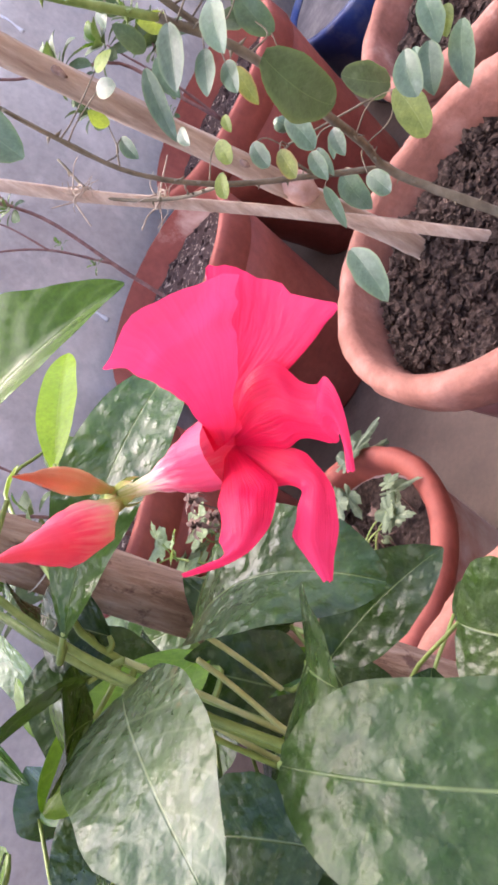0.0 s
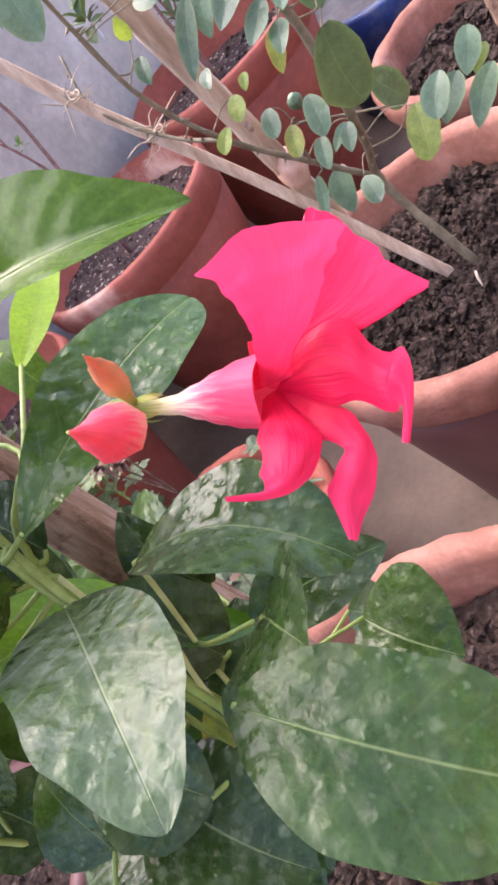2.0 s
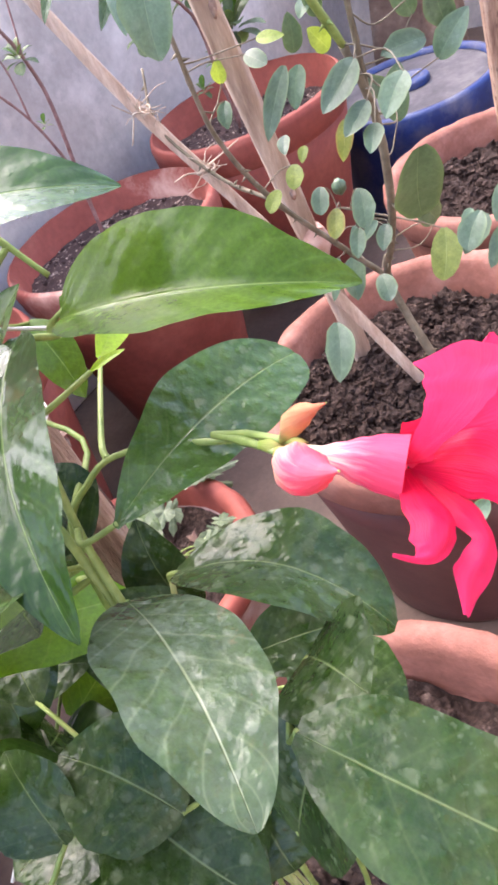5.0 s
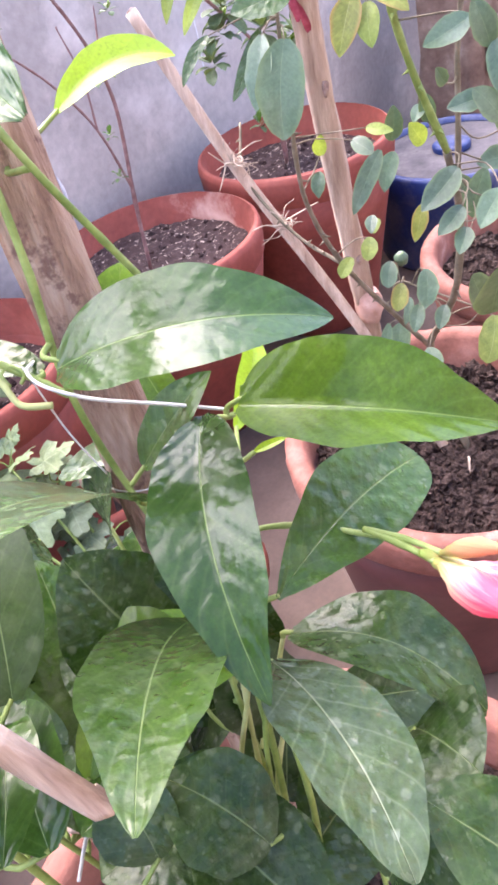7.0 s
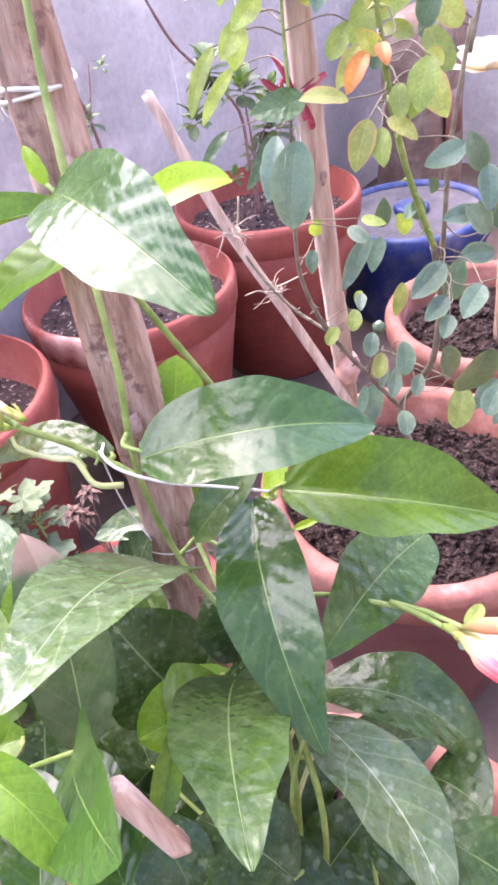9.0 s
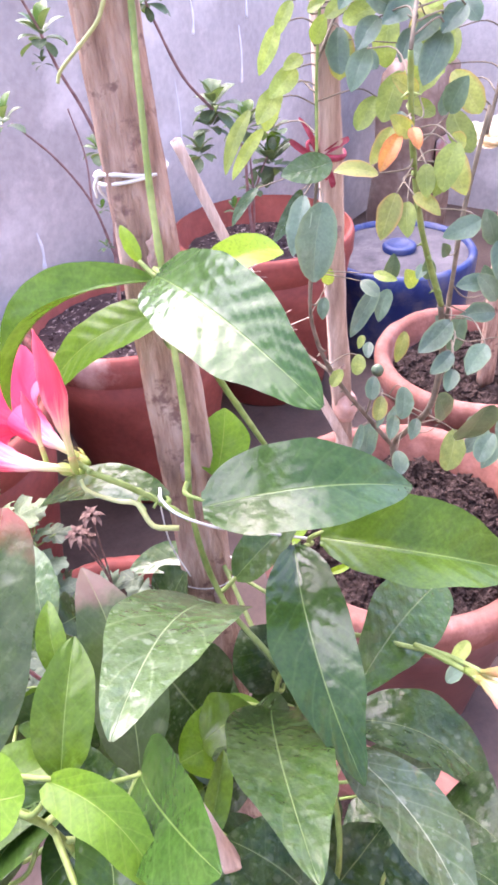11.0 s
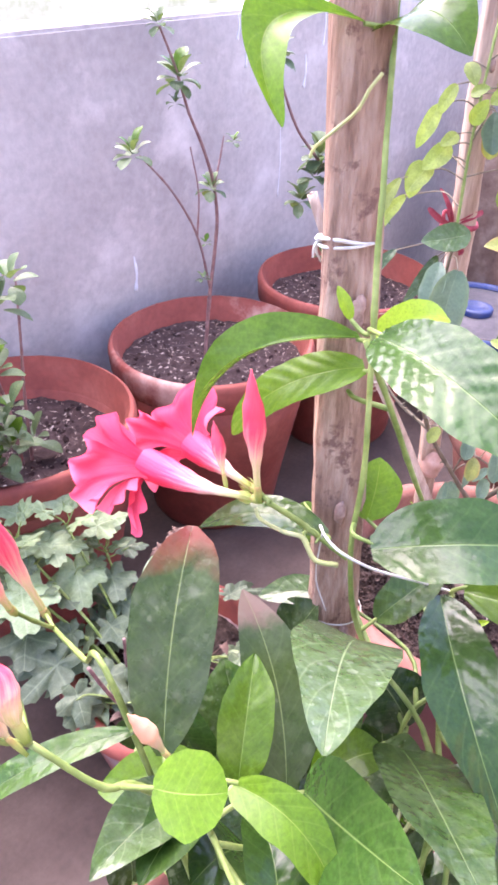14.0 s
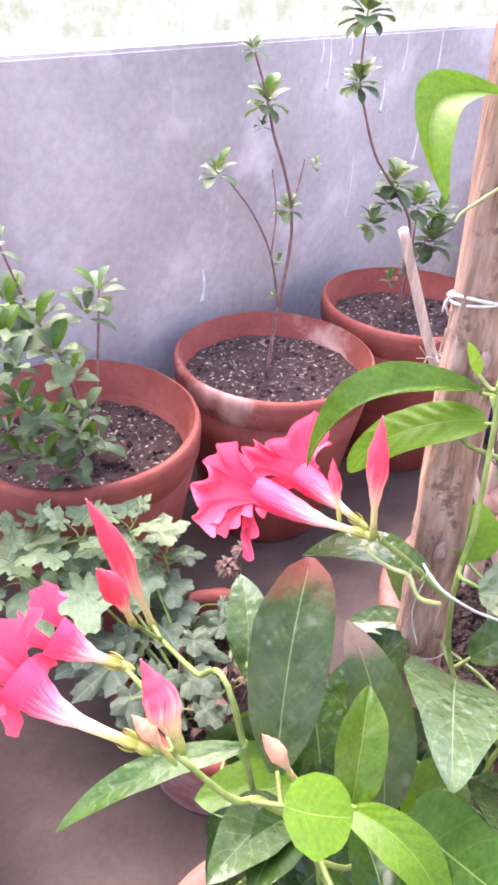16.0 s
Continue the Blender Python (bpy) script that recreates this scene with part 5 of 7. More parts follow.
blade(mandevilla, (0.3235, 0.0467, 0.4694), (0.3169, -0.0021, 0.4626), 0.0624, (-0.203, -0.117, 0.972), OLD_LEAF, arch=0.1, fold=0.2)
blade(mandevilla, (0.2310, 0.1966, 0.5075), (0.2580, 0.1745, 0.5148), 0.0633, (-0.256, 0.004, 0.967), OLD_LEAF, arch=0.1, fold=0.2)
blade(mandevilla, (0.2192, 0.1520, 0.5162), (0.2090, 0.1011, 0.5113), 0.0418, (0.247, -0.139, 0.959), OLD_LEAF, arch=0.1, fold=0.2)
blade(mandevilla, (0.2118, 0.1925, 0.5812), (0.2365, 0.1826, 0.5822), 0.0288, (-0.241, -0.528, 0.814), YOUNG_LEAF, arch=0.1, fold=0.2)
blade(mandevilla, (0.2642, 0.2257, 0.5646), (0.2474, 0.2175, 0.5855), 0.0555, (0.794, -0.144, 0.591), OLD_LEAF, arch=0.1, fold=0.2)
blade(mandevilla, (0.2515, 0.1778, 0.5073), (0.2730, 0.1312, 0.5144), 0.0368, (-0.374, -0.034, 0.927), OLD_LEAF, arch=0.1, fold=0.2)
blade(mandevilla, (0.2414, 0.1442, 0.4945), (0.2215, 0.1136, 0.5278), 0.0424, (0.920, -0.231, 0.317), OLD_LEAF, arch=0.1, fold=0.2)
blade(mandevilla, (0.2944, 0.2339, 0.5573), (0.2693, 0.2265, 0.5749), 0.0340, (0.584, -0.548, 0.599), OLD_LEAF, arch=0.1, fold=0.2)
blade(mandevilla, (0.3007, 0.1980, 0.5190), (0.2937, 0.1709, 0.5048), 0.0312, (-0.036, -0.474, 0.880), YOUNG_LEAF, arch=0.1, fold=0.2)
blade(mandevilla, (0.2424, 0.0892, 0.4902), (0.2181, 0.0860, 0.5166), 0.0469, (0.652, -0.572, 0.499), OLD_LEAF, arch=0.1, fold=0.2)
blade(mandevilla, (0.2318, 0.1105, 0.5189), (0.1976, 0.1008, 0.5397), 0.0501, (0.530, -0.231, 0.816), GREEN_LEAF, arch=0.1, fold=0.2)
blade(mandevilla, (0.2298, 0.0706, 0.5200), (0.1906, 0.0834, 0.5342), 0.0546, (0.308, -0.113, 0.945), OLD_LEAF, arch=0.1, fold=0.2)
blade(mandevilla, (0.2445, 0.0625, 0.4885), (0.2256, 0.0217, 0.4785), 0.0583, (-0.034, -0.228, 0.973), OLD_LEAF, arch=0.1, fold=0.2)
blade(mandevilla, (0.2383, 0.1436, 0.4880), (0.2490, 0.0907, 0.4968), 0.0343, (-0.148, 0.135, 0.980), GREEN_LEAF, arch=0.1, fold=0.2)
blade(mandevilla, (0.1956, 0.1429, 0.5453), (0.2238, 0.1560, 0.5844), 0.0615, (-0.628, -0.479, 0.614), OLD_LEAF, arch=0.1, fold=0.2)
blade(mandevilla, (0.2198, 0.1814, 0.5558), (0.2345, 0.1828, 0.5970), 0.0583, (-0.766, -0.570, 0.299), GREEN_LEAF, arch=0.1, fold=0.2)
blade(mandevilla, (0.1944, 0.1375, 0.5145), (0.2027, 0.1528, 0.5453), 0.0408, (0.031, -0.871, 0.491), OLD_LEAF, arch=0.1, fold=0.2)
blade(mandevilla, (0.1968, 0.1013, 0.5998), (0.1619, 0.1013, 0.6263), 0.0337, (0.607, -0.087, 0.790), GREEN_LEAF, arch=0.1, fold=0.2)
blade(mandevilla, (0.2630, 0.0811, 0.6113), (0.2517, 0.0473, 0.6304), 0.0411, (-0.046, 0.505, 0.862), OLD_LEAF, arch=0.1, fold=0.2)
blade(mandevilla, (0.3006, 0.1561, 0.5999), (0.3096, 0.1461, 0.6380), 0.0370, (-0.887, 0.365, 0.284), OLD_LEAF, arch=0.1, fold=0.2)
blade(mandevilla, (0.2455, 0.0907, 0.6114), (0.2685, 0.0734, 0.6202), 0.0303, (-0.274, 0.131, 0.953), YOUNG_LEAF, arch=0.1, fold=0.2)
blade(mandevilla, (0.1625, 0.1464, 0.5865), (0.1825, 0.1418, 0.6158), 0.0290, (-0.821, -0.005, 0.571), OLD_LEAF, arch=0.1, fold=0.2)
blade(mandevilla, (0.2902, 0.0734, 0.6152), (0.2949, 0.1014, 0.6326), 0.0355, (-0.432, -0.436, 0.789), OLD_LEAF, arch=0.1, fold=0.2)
blade(mandevilla, (0.3682, 0.1702, 0.7695), (0.4184, 0.1503, 0.7737), 0.0200, (-0.55, -0.25, 0.80), LIME_LEAF, arch=0.16, fold=0.3, shape=(0.5, 0.4), n=24, m=5)
blade(mandevilla, (0.2905, 0.0798, 0.5735), (0.2309, 0.0907, 0.6180), 0.0400, (0.45, -0.45, 0.77), LIT_LEAF, arch=0.05, fold=0.12, shape=(0.45, 0.5), rumple=0.02, n=40, m=6)
blade(mandevilla, (0.2089, 0.0574, 0.6300), (0.2347, 0.0666, 0.6476), 0.0110, (-0.5, -0.6, 0.6), YOUNG_LEAF, arch=0.1, fold=0.6, shape=(0.5, 0.7), n=24, m=5)
blade(mandevilla, (0.2650, 0.0500, 0.4950), (0.3080, 0.0720, 0.5250), 0.0400, (-0.30, -0.50, 0.81), OLD_LEAF, arch=0.1, fold=0.15, n=24, m=5)
blade(mandevilla, (0.2600, 0.0300, 0.4900), (0.2980, 0.0180, 0.5150), 0.0420, (-0.35, -0.30, 0.88), OLD_LEAF, arch=0.1, fold=0.15, n=24, m=5)

# mandevilla flowers and buds
trumpet_flower = open_flower(mandevilla, (0.3163, -0.0067, 0.6544), (0.3258, -0.0371, 0.6435), (((0.3559, -0.0501, 0.6622), (0.3584, -0.0509, 0.6636), (0.3584, -0.0546, 0.6609), (0.3575, -0.0590, 0.6558), (0.3551, -0.0627, 0.6509), (0.3518, -0.0664, 0.6469), (0.3487, -0.0718, 0.6427), (0.3470, -0.0694, 0.6422), (0.3452, -0.0633, 0.6435), (0.3435, -0.0594, 0.6439), (0.3393, -0.0555, 0.6429), (0.3359, -0.0494, 0.6436)),), (0.3214, -0.0211, 0.6482), bulge=0.10, frill=0.03, folds=1.3, r=0.0085)
ribbon_petal(trumpet_flower, ((0.3266, -0.0357, 0.6452), (0.3298, -0.0411, 0.6557), (0.3306, -0.0444, 0.6673), (0.3296, -0.0453, 0.6776)), ((0.3273, -0.0377, 0.6418), (0.3336, -0.0467, 0.6487), (0.3423, -0.0548, 0.6555), (0.3508, -0.0605, 0.6617)), PETAL_BACK, 0.12, crown=0.17, ragged=0.05)
ribbon_petal(trumpet_flower, ((0.3305, -0.0354, 0.6434), (0.3376, -0.0481, 0.6483), (0.3394, -0.0558, 0.6460), (0.3356, -0.0612, 0.6427), (0.3341, -0.0652, 0.6417), (0.3343, -0.0684, 0.6422), (0.3287, -0.0707, 0.6392), (0.3173, -0.0707, 0.6335)), ((0.3272, -0.0368, 0.6403), (0.3253, -0.0494, 0.6386), (0.3248, -0.0565, 0.6373), (0.3242, -0.0628, 0.6361), (0.3235, -0.0659, 0.6359), (0.3237, -0.0676, 0.6365), (0.3221, -0.0684, 0.6358), (0.3165, -0.0686, 0.6353)))
ribbon_petal(trumpet_flower, ((0.3296, -0.0376, 0.6409), (0.3253, -0.0517, 0.6369), (0.3223, -0.0572, 0.6350), (0.3176, -0.0612, 0.6326), (0.3121, -0.0629, 0.6312), (0.3048, -0.0622, 0.6293), (0.2984, -0.0616, 0.6282)), ((0.3263, -0.0353, 0.6405), (0.3180, -0.0473, 0.6377), (0.3166, -0.0527, 0.6357), (0.3152, -0.0567, 0.6355), (0.3104, -0.0562, 0.6358), (0.3056, -0.0555, 0.6353), (0.2977, -0.0595, 0.6308)))
ribbon_petal(trumpet_flower, ((0.3280, -0.0369, 0.6411), (0.3198, -0.0482, 0.6399), (0.3145, -0.0539, 0.6397), (0.3083, -0.0559, 0.6407), (0.3021, -0.0555, 0.6435), (0.2975, -0.0529, 0.6479), (0.2937, -0.0496, 0.6539)), ((0.3248, -0.0347, 0.6422), (0.3135, -0.0418, 0.6455), (0.3066, -0.0462, 0.6471), (0.3021, -0.0496, 0.6479), (0.2998, -0.0513, 0.6479), (0.2975, -0.0508, 0.6505), (0.2946, -0.0497, 0.6555)))
open_flower(mandevilla, (0.2701, 0.1627, 0.7291), (0.2625, 0.2275, 0.7210), (((0.2568, 0.2344, 0.7385), (0.2580, 0.2463, 0.7475), (0.2509, 0.2508, 0.7444), (0.2449, 0.2529, 0.7379), (0.2441, 0.2513, 0.7282)), ((0.2414, 0.2498, 0.7380), (0.2277, 0.2429, 0.7343), (0.2169, 0.2320, 0.7287), (0.2155, 0.2215, 0.7241), (0.2234, 0.2186, 0.7263)), ((0.2269, 0.2283, 0.7123), (0.2305, 0.2220, 0.7125), (0.2405, 0.2213, 0.7190), (0.2461, 0.2190, 0.7207)), ((0.2485, 0.2185, 0.7111), (0.2417, 0.2121, 0.7059), (0.2349, 0.2097, 0.7002), (0.2364, 0.2143, 0.7042), (0.2441, 0.2215, 0.7135)), ((0.2818, 0.2392, 0.7250), (0.2875, 0.2498, 0.7213), (0.2870, 0.2600, 0.7161), (0.2772, 0.2578, 0.7099))), (0.2620, 0.1906, 0.7271), material=PALE_PETAL, frill=0.13, bulge=0.2, r=0.0082)
open_flower(mandevilla, (0.2840, 0.1748, 0.7201), (0.2898, 0.2211, 0.7216), (((0.2787, 0.2398, 0.7334), (0.2835, 0.2424, 0.7403), (0.2921, 0.2346, 0.7453), (0.3047, 0.2357, 0.7523), (0.3091, 0.2293, 0.7509), (0.3046, 0.2215, 0.7399)), ((0.2786, 0.2422, 0.7367), (0.2741, 0.2478, 0.7393), (0.2659, 0.2475, 0.7326), (0.2625, 0.2376, 0.7238)), ((0.3172, 0.2261, 0.7293), (0.3193, 0.2349, 0.7265), (0.3136, 0.2413, 0.7189), (0.3074, 0.2435, 0.7134)), ((0.2726, 0.2419, 0.7143), (0.2663, 0.2399, 0.7069), (0.2646, 0.2300, 0.7029), (0.2723, 0.2246, 0.7083))), (0.2844, 0.1959, 0.7229), material=PALE_PETAL, frill=0.12, bulge=0.2, r=0.0082)
open_flower(mandevilla, (0.1191, 0.1446, 0.7365), (0.0979, 0.1862, 0.7518), (((0.0979, 0.2005, 0.7670), (0.1009, 0.1971, 0.7696), (0.1075, 0.1931, 0.7706), (0.1130, 0.1916, 0.7704), (0.1084, 0.1925, 0.7608)), ((0.0933, 0.1952, 0.7699), (0.0866, 0.1942, 0.7703), (0.0806, 0.1915, 0.7656), (0.0850, 0.1868, 0.7601)), ((0.0850, 0.1859, 0.7594), (0.0788, 0.1824, 0.7556), (0.0824, 0.1768, 0.7493), (0.0892, 0.1787, 0.7488)), ((0.0962, 0.1872, 0.7396), (0.0947, 0.1795, 0.7334), (0.0895, 0.1816, 0.7321), (0.0902, 0.1877, 0.7376)), ((0.1042, 0.2061, 0.7541), (0.1029, 0.2145, 0.7504), (0.0977, 0.2108, 0.7451))), (0.1044, 0.1701, 0.7435), material=PALE_PETAL, frill=0.08, bulge=0.2, r=0.0082)
open_flower(mandevilla, (0.1389, 0.1819, 0.7260), (0.1229, 0.2052, 0.7361), (((0.1190, 0.2194, 0.7458), (0.1230, 0.2196, 0.7505), (0.1282, 0.2185, 0.7525), (0.1306, 0.2153, 0.7503), (0.1315, 0.2121, 0.7470)), ((0.1158, 0.2155, 0.7474), (0.1102, 0.2131, 0.7450), (0.1067, 0.2109, 0.7400), (0.1117, 0.2064, 0.7361)), ((0.1079, 0.2037, 0.7326), (0.1089, 0.1995, 0.7287), (0.1137, 0.1979, 0.7275), (0.1194, 0.1992, 0.7284)), ((0.1362, 0.2175, 0.7387), (0.1363, 0.2271, 0.7373), (0.1296, 0.2272, 0.7336))), (0.1297, 0.1947, 0.7303), material=PALE_PETAL, frill=0.08, bulge=0.2, r=0.0082)
bud(mandevilla, (0.2670, 0.1578, 0.7381), (0.2723, 0.1675, 0.7952), 0.0052, label="slim closed pink bud")
bud(mandevilla, (0.2684, 0.1793, 0.7325), (0.2756, 0.1930, 0.7565), 0.0034)
bud(mandevilla, (0.1964, 0.2408, 0.6547), (0.1784, 0.2655, 0.7379), 0.0066)
bud(mandevilla, (0.1731, 0.2250, 0.6883), (0.1526, 0.2182, 0.7432), 0.0060)
bud(mandevilla, (0.1263, 0.1335, 0.7465), (0.1256, 0.1505, 0.7718), 0.0060, plump=True)
bud(mandevilla, (0.1256, 0.1386, 0.7326), (0.1210, 0.1508, 0.7458), 0.0032, PEACH, "slim yellow-green bud")
bud(mandevilla, (0.1653, 0.1122, 0.7039), (0.1593, 0.1246, 0.7240), 0.0036, PEACH, "peach-coloured young bud")
stem(mandevilla, ((0.2670, 0.1578, 0.7381), (0.2710, 0.1578, 0.7321), (0.2711, 0.1533, 0.7315)), 0.0014, 0.0012, n=6)
stem(mandevilla, ((0.1310, 0.1408, 0.7238), (0.1389, 0.1613, 0.7229), (0.1389, 0.1819, 0.7260)), 0.0012, 0.0011, n=8)
stem(mandevilla, ((0.1931, 0.2282, 0.6551), (0.1831, 0.2266, 0.6707), (0.1731, 0.2250, 0.6883)), 0.0012, 0.001, n=8)
stem(mandevilla, ((0.1310, 0.1408, 0.7238), (0.1250, 0.1427, 0.7301), (0.1191, 0.1446, 0.7365)), 0.0013, 0.0011, n=8)
stem(mandevilla, ((0.1310, 0.1408, 0.7238), (0.1297, 0.1371, 0.7352), (0.1263, 0.1335, 0.7465)), 0.0012, 0.001, n=8)
stem(mandevilla, ((0.1931, 0.2282, 0.6551), (0.1948, 0.2345, 0.6549), (0.1964, 0.2408, 0.6547)), 0.0011, 0.001, n=8)
bud(mandevilla, (0.3136, -0.0101, 0.6556), (0.2885, -0.0500, 0.6884), 0.0056, label="plump closed pink bud", plump=True)
bud(mandevilla, (0.3171, -0.0090, 0.6570), (0.3058, -0.0376, 0.6862), 0.0030, REDDISH, "reddish young bud", plump=True)
# tendrils of the vine
stem(mandevilla, ((0.3184, 0.1778, 0.8691), (0.3202, 0.1769, 0.8730), (0.3245, 0.1720, 0.8788), (0.3305, 0.1652, 0.8869), (0.3340, 0.1627, 0.8941), (0.3365, 0.1591, 0.8999)), 0.0006, 0.0008, PALE_STEM, n=30)
stem(mandevilla, ((0.2712, 0.1623, 0.7227), (0.2703, 0.1583, 0.7189), (0.2763, 0.1486, 0.7125), (0.2822, 0.1417, 0.7090), (0.2810, 0.1331, 0.7010), (0.2878, 0.1243, 0.6982)), 0.0008, 0.0014, PALE_STEM, n=20)
stem(mandevilla, ((0.2835, 0.1389, 0.7057), (0.2842, 0.1427, 0.7097), (0.2884, 0.1413, 0.7108), (0.2898, 0.1376, 0.7074), (0.2868, 0.1373, 0.7050)), 0.0007, 0.0007, n=20)
stem(mandevilla, ((0.3214, 0.0223, 0.6472), (0.3180, 0.0065, 0.6520), (0.3138, -0.0098, 0.6554)), 0.0012, 0.0011, n=8)
stem(mandevilla, ((0.3214, 0.0223, 0.6472), (0.3200, 0.0065, 0.6526), (0.3171, -0.0088, 0.6568)), 0.0012, 0.0010, n=8)
for low, mid, high in (((0.247, 0.058, 0.30), (0.252, 0.062, 0.50), (0.272, 0.050, 0.600)), ((0.252, 0.066, 0.30), (0.260, 0.058, 0.49), (0.283, 0.064, 0.612)), ((0.243, 0.050, 0.30), (0.258, 0.046, 0.51), (0.286, 0.036, 0.600)), ((0.258, 0.070, 0.30), (0.268, 0.070, 0.48), (0.296, 0.052, 0.592))):
    stem(mandevilla, (low, mid, high), 0.0014, 0.0010, PALE_STEM, n=20)
stalks(mandevilla, 0.0012, STEM)
bed_stick = stake_thing("broken_stick", "flat pale broken stick lying among the leaves", batten(((0.2004, 0.1303, 0.5006), (0.2048, 0.1318, 0.4736), (0.2103, 0.1309, 0.4447)), 0.0042, 0.003, 0.15, 14, 1.0, 6.0), PALE_WOOD, (0.2103, 0.1309, 0.4447), "stick")
part("loose_strip", tube(((0.2036, 0.1266, 0.4953), (0.1950, 0.1196, 0.4981), (0.1844, 0.1107, 0.5000)), 0.0012, 0.0009, 10, 5), TWINE, bed_stick, "white string end")

# knots and splits of the stakes
knot_rng = random.Random(5)
for shaft, line, a, count in ((main_stake, STAKE, 0.0118, 4), (rose_stake, ((0.742, 0.267, 0.26), (0.70, 0.265, 0.53), (0.665, 0.261, 0.775), (0.634, 0.255, 1.06)), 0.0080, 3)):
    way = spline(line, 100)
    for k in range(count):
        i = knot_rng.randrange(30, 96)
        c = way[i] + Vector((-0.55, -0.6, 0)).normalized() * a * 0.92 + Vector((0.70, -0.71, 0)) * knot_rng.uniform(-0.5, 0.5) * a
        bm = bmesh.new()
        bmesh.ops.create_icosphere(bm, subdivisions=2, radius=0.0030, matrix=Matrix.Translation(c) @ Matrix.Diagonal((1.0, 1.0, knot_rng.uniform(1.2, 2.4), 1)))
        for v in bm.verts:
            v.co += (v.co - c) * 0.5 * noise.noise(v.co * 500)
        part("knot", bm, KNOT, shaft, "dark knot in the wood")
# Solid disc on the cane tip; its darker colour stands in for the hollow's shade.
part("hollow_shade_disc", sweep(((0.6402, 0.4046, 0.744), (0.6396, 0.4058, 0.7462)), [0.0036, 0.0034, 0.003], 10, 4), KNOT, cane, "solid disc coloured dark for the shaded hollow end of the cane")

# rose leaflets
blade(rose_bush, (0.7220, 0.1370, 0.4600), (0.6898, 0.1303, 0.4300), 0.0252, (-0.619, -0.284, 0.732), ROSE_LIME, arch=0.05, fold=0.15, shape=(0.55, 0.5))
blade(rose_bush, (0.6170, 0.1950, 0.4390), (0.5800, 0.1830, 0.4060), 0.0246, (-0.543, -0.377, 0.750), ROSE_LEAF, arch=0.05, fold=0.15)
blade(rose_bush, (0.7010, 0.1470, 0.5640), (0.7092, 0.1409, 0.6029), 0.0211, (-0.941, -0.298, 0.163), ROSE_LEAF, arch=0.05, fold=0.15)
blade(rose_bush, (0.6900, 0.2100, 0.6280), (0.6900, 0.2058, 0.6553), 0.0148, (-0.883, -0.464, -0.076), ROSE_LEAF, arch=0.05, fold=0.15)
blade(rose_bush, (0.6840, 0.2170, 0.6230), (0.6490, 0.2260, 0.5840), 0.0165, (-0.727, -0.415, 0.547), ROSE_LEAF, arch=0.05, fold=0.15)
blade(rose_bush, (0.6890, 0.2080, 0.6200), (0.6680, 0.2070, 0.5960), 0.0153, (-0.684, -0.424, 0.594), ROSE_LEAF, arch=0.05, fold=0.15)
blade(rose_bush, (0.7070, 0.1520, 0.5830), (0.6951, 0.1627, 0.6008), 0.0148, (-0.457, -0.855, 0.247), ROSE_LEAF, arch=0.05, fold=0.15)
blade(rose_bush, (0.6720, 0.2270, 0.5530), (0.6539, 0.2210, 0.5410), 0.0142, (-0.439, -0.373, 0.817), ROSE_LIME, arch=0.05, fold=0.15, shape=(0.55, 0.5))
blade(rose_bush, (0.6570, 0.2380, 0.5400), (0.6370, 0.2380, 0.5311), 0.0124, (-0.369, -0.439, 0.819), ROSE_LIME, arch=0.05, fold=0.15, shape=(0.55, 0.5))
blade(rose_bush, (0.6720, 0.2100, 0.5320), (0.6532, 0.2030, 0.5179), 0.0149, (-0.486, -0.359, 0.796), ROSE_LEAF, arch=0.05, fold=0.15, shape=(0.55, 0.5))
blade(rose_bush, (0.6690, 0.1990, 0.5140), (0.6483, 0.1933, 0.4991), 0.0154, (-0.489, -0.358, 0.795), ROSE_YELLOW, arch=0.05, fold=0.15, shape=(0.55, 0.5))
blade(rose_bush, (0.6840, 0.1830, 0.5220), (0.6622, 0.1732, 0.4991), 0.0184, (-0.602, -0.363, 0.712), ROSE_LEAF, arch=0.05, fold=0.15, shape=(0.55, 0.5))
blade(rose_bush, (0.6680, 0.1830, 0.4960), (0.6482, 0.1778, 0.4804), 0.0137, (-0.504, -0.338, 0.795), ROSE_LEAF, arch=0.05, fold=0.15)
blade(rose_bush, (0.6780, 0.1630, 0.4930), (0.6581, 0.1597, 0.4809), 0.0132, (-0.464, -0.312, 0.829), ROSE_LEAF, arch=0.05, fold=0.15)
blade(rose_bush, (0.6890, 0.0900, 0.4950), (0.6622, 0.0924, 0.4780), 0.0204, (-0.550, -0.253, 0.796), ROSE_LEAF, arch=0.05, fold=0.15, shape=(0.55, 0.5))
blade(rose_bush, (0.6830, 0.1830, 0.4400), (0.6643, 0.1693, 0.4263), 0.0179, (-0.431, -0.246, 0.868), ROSE_LEAF, arch=0.05, fold=0.15, shape=(0.55, 0.5))
blade(rose_bush, (0.7020, 0.1880, 0.6220), (0.6909, 0.1942, 0.6417), 0.0154, (-0.490, -0.871, 0.026), ROSE_LIME, arch=0.05, fold=0.15)
blade(rose_bush, (0.6570, 0.2560, 0.6280), (0.6547, 0.2503, 0.6463), 0.0113, (-0.879, -0.420, -0.226), ROSE_LIME, arch=0.05, fold=0.15)
blade(rose_bush, (0.6530, 0.2560, 0.6170), (0.6385, 0.2498, 0.6015), 0.0117, (-0.549, -0.466, 0.694), ROSE_LEAF, arch=0.05, fold=0.15)
blade(rose_bush, (0.6870, 0.1140, 0.6370), (0.6817, 0.1214, 0.6646), 0.0158, (-0.771, -0.636, 0.029), ROSE_LEAF, arch=0.05, fold=0.15)
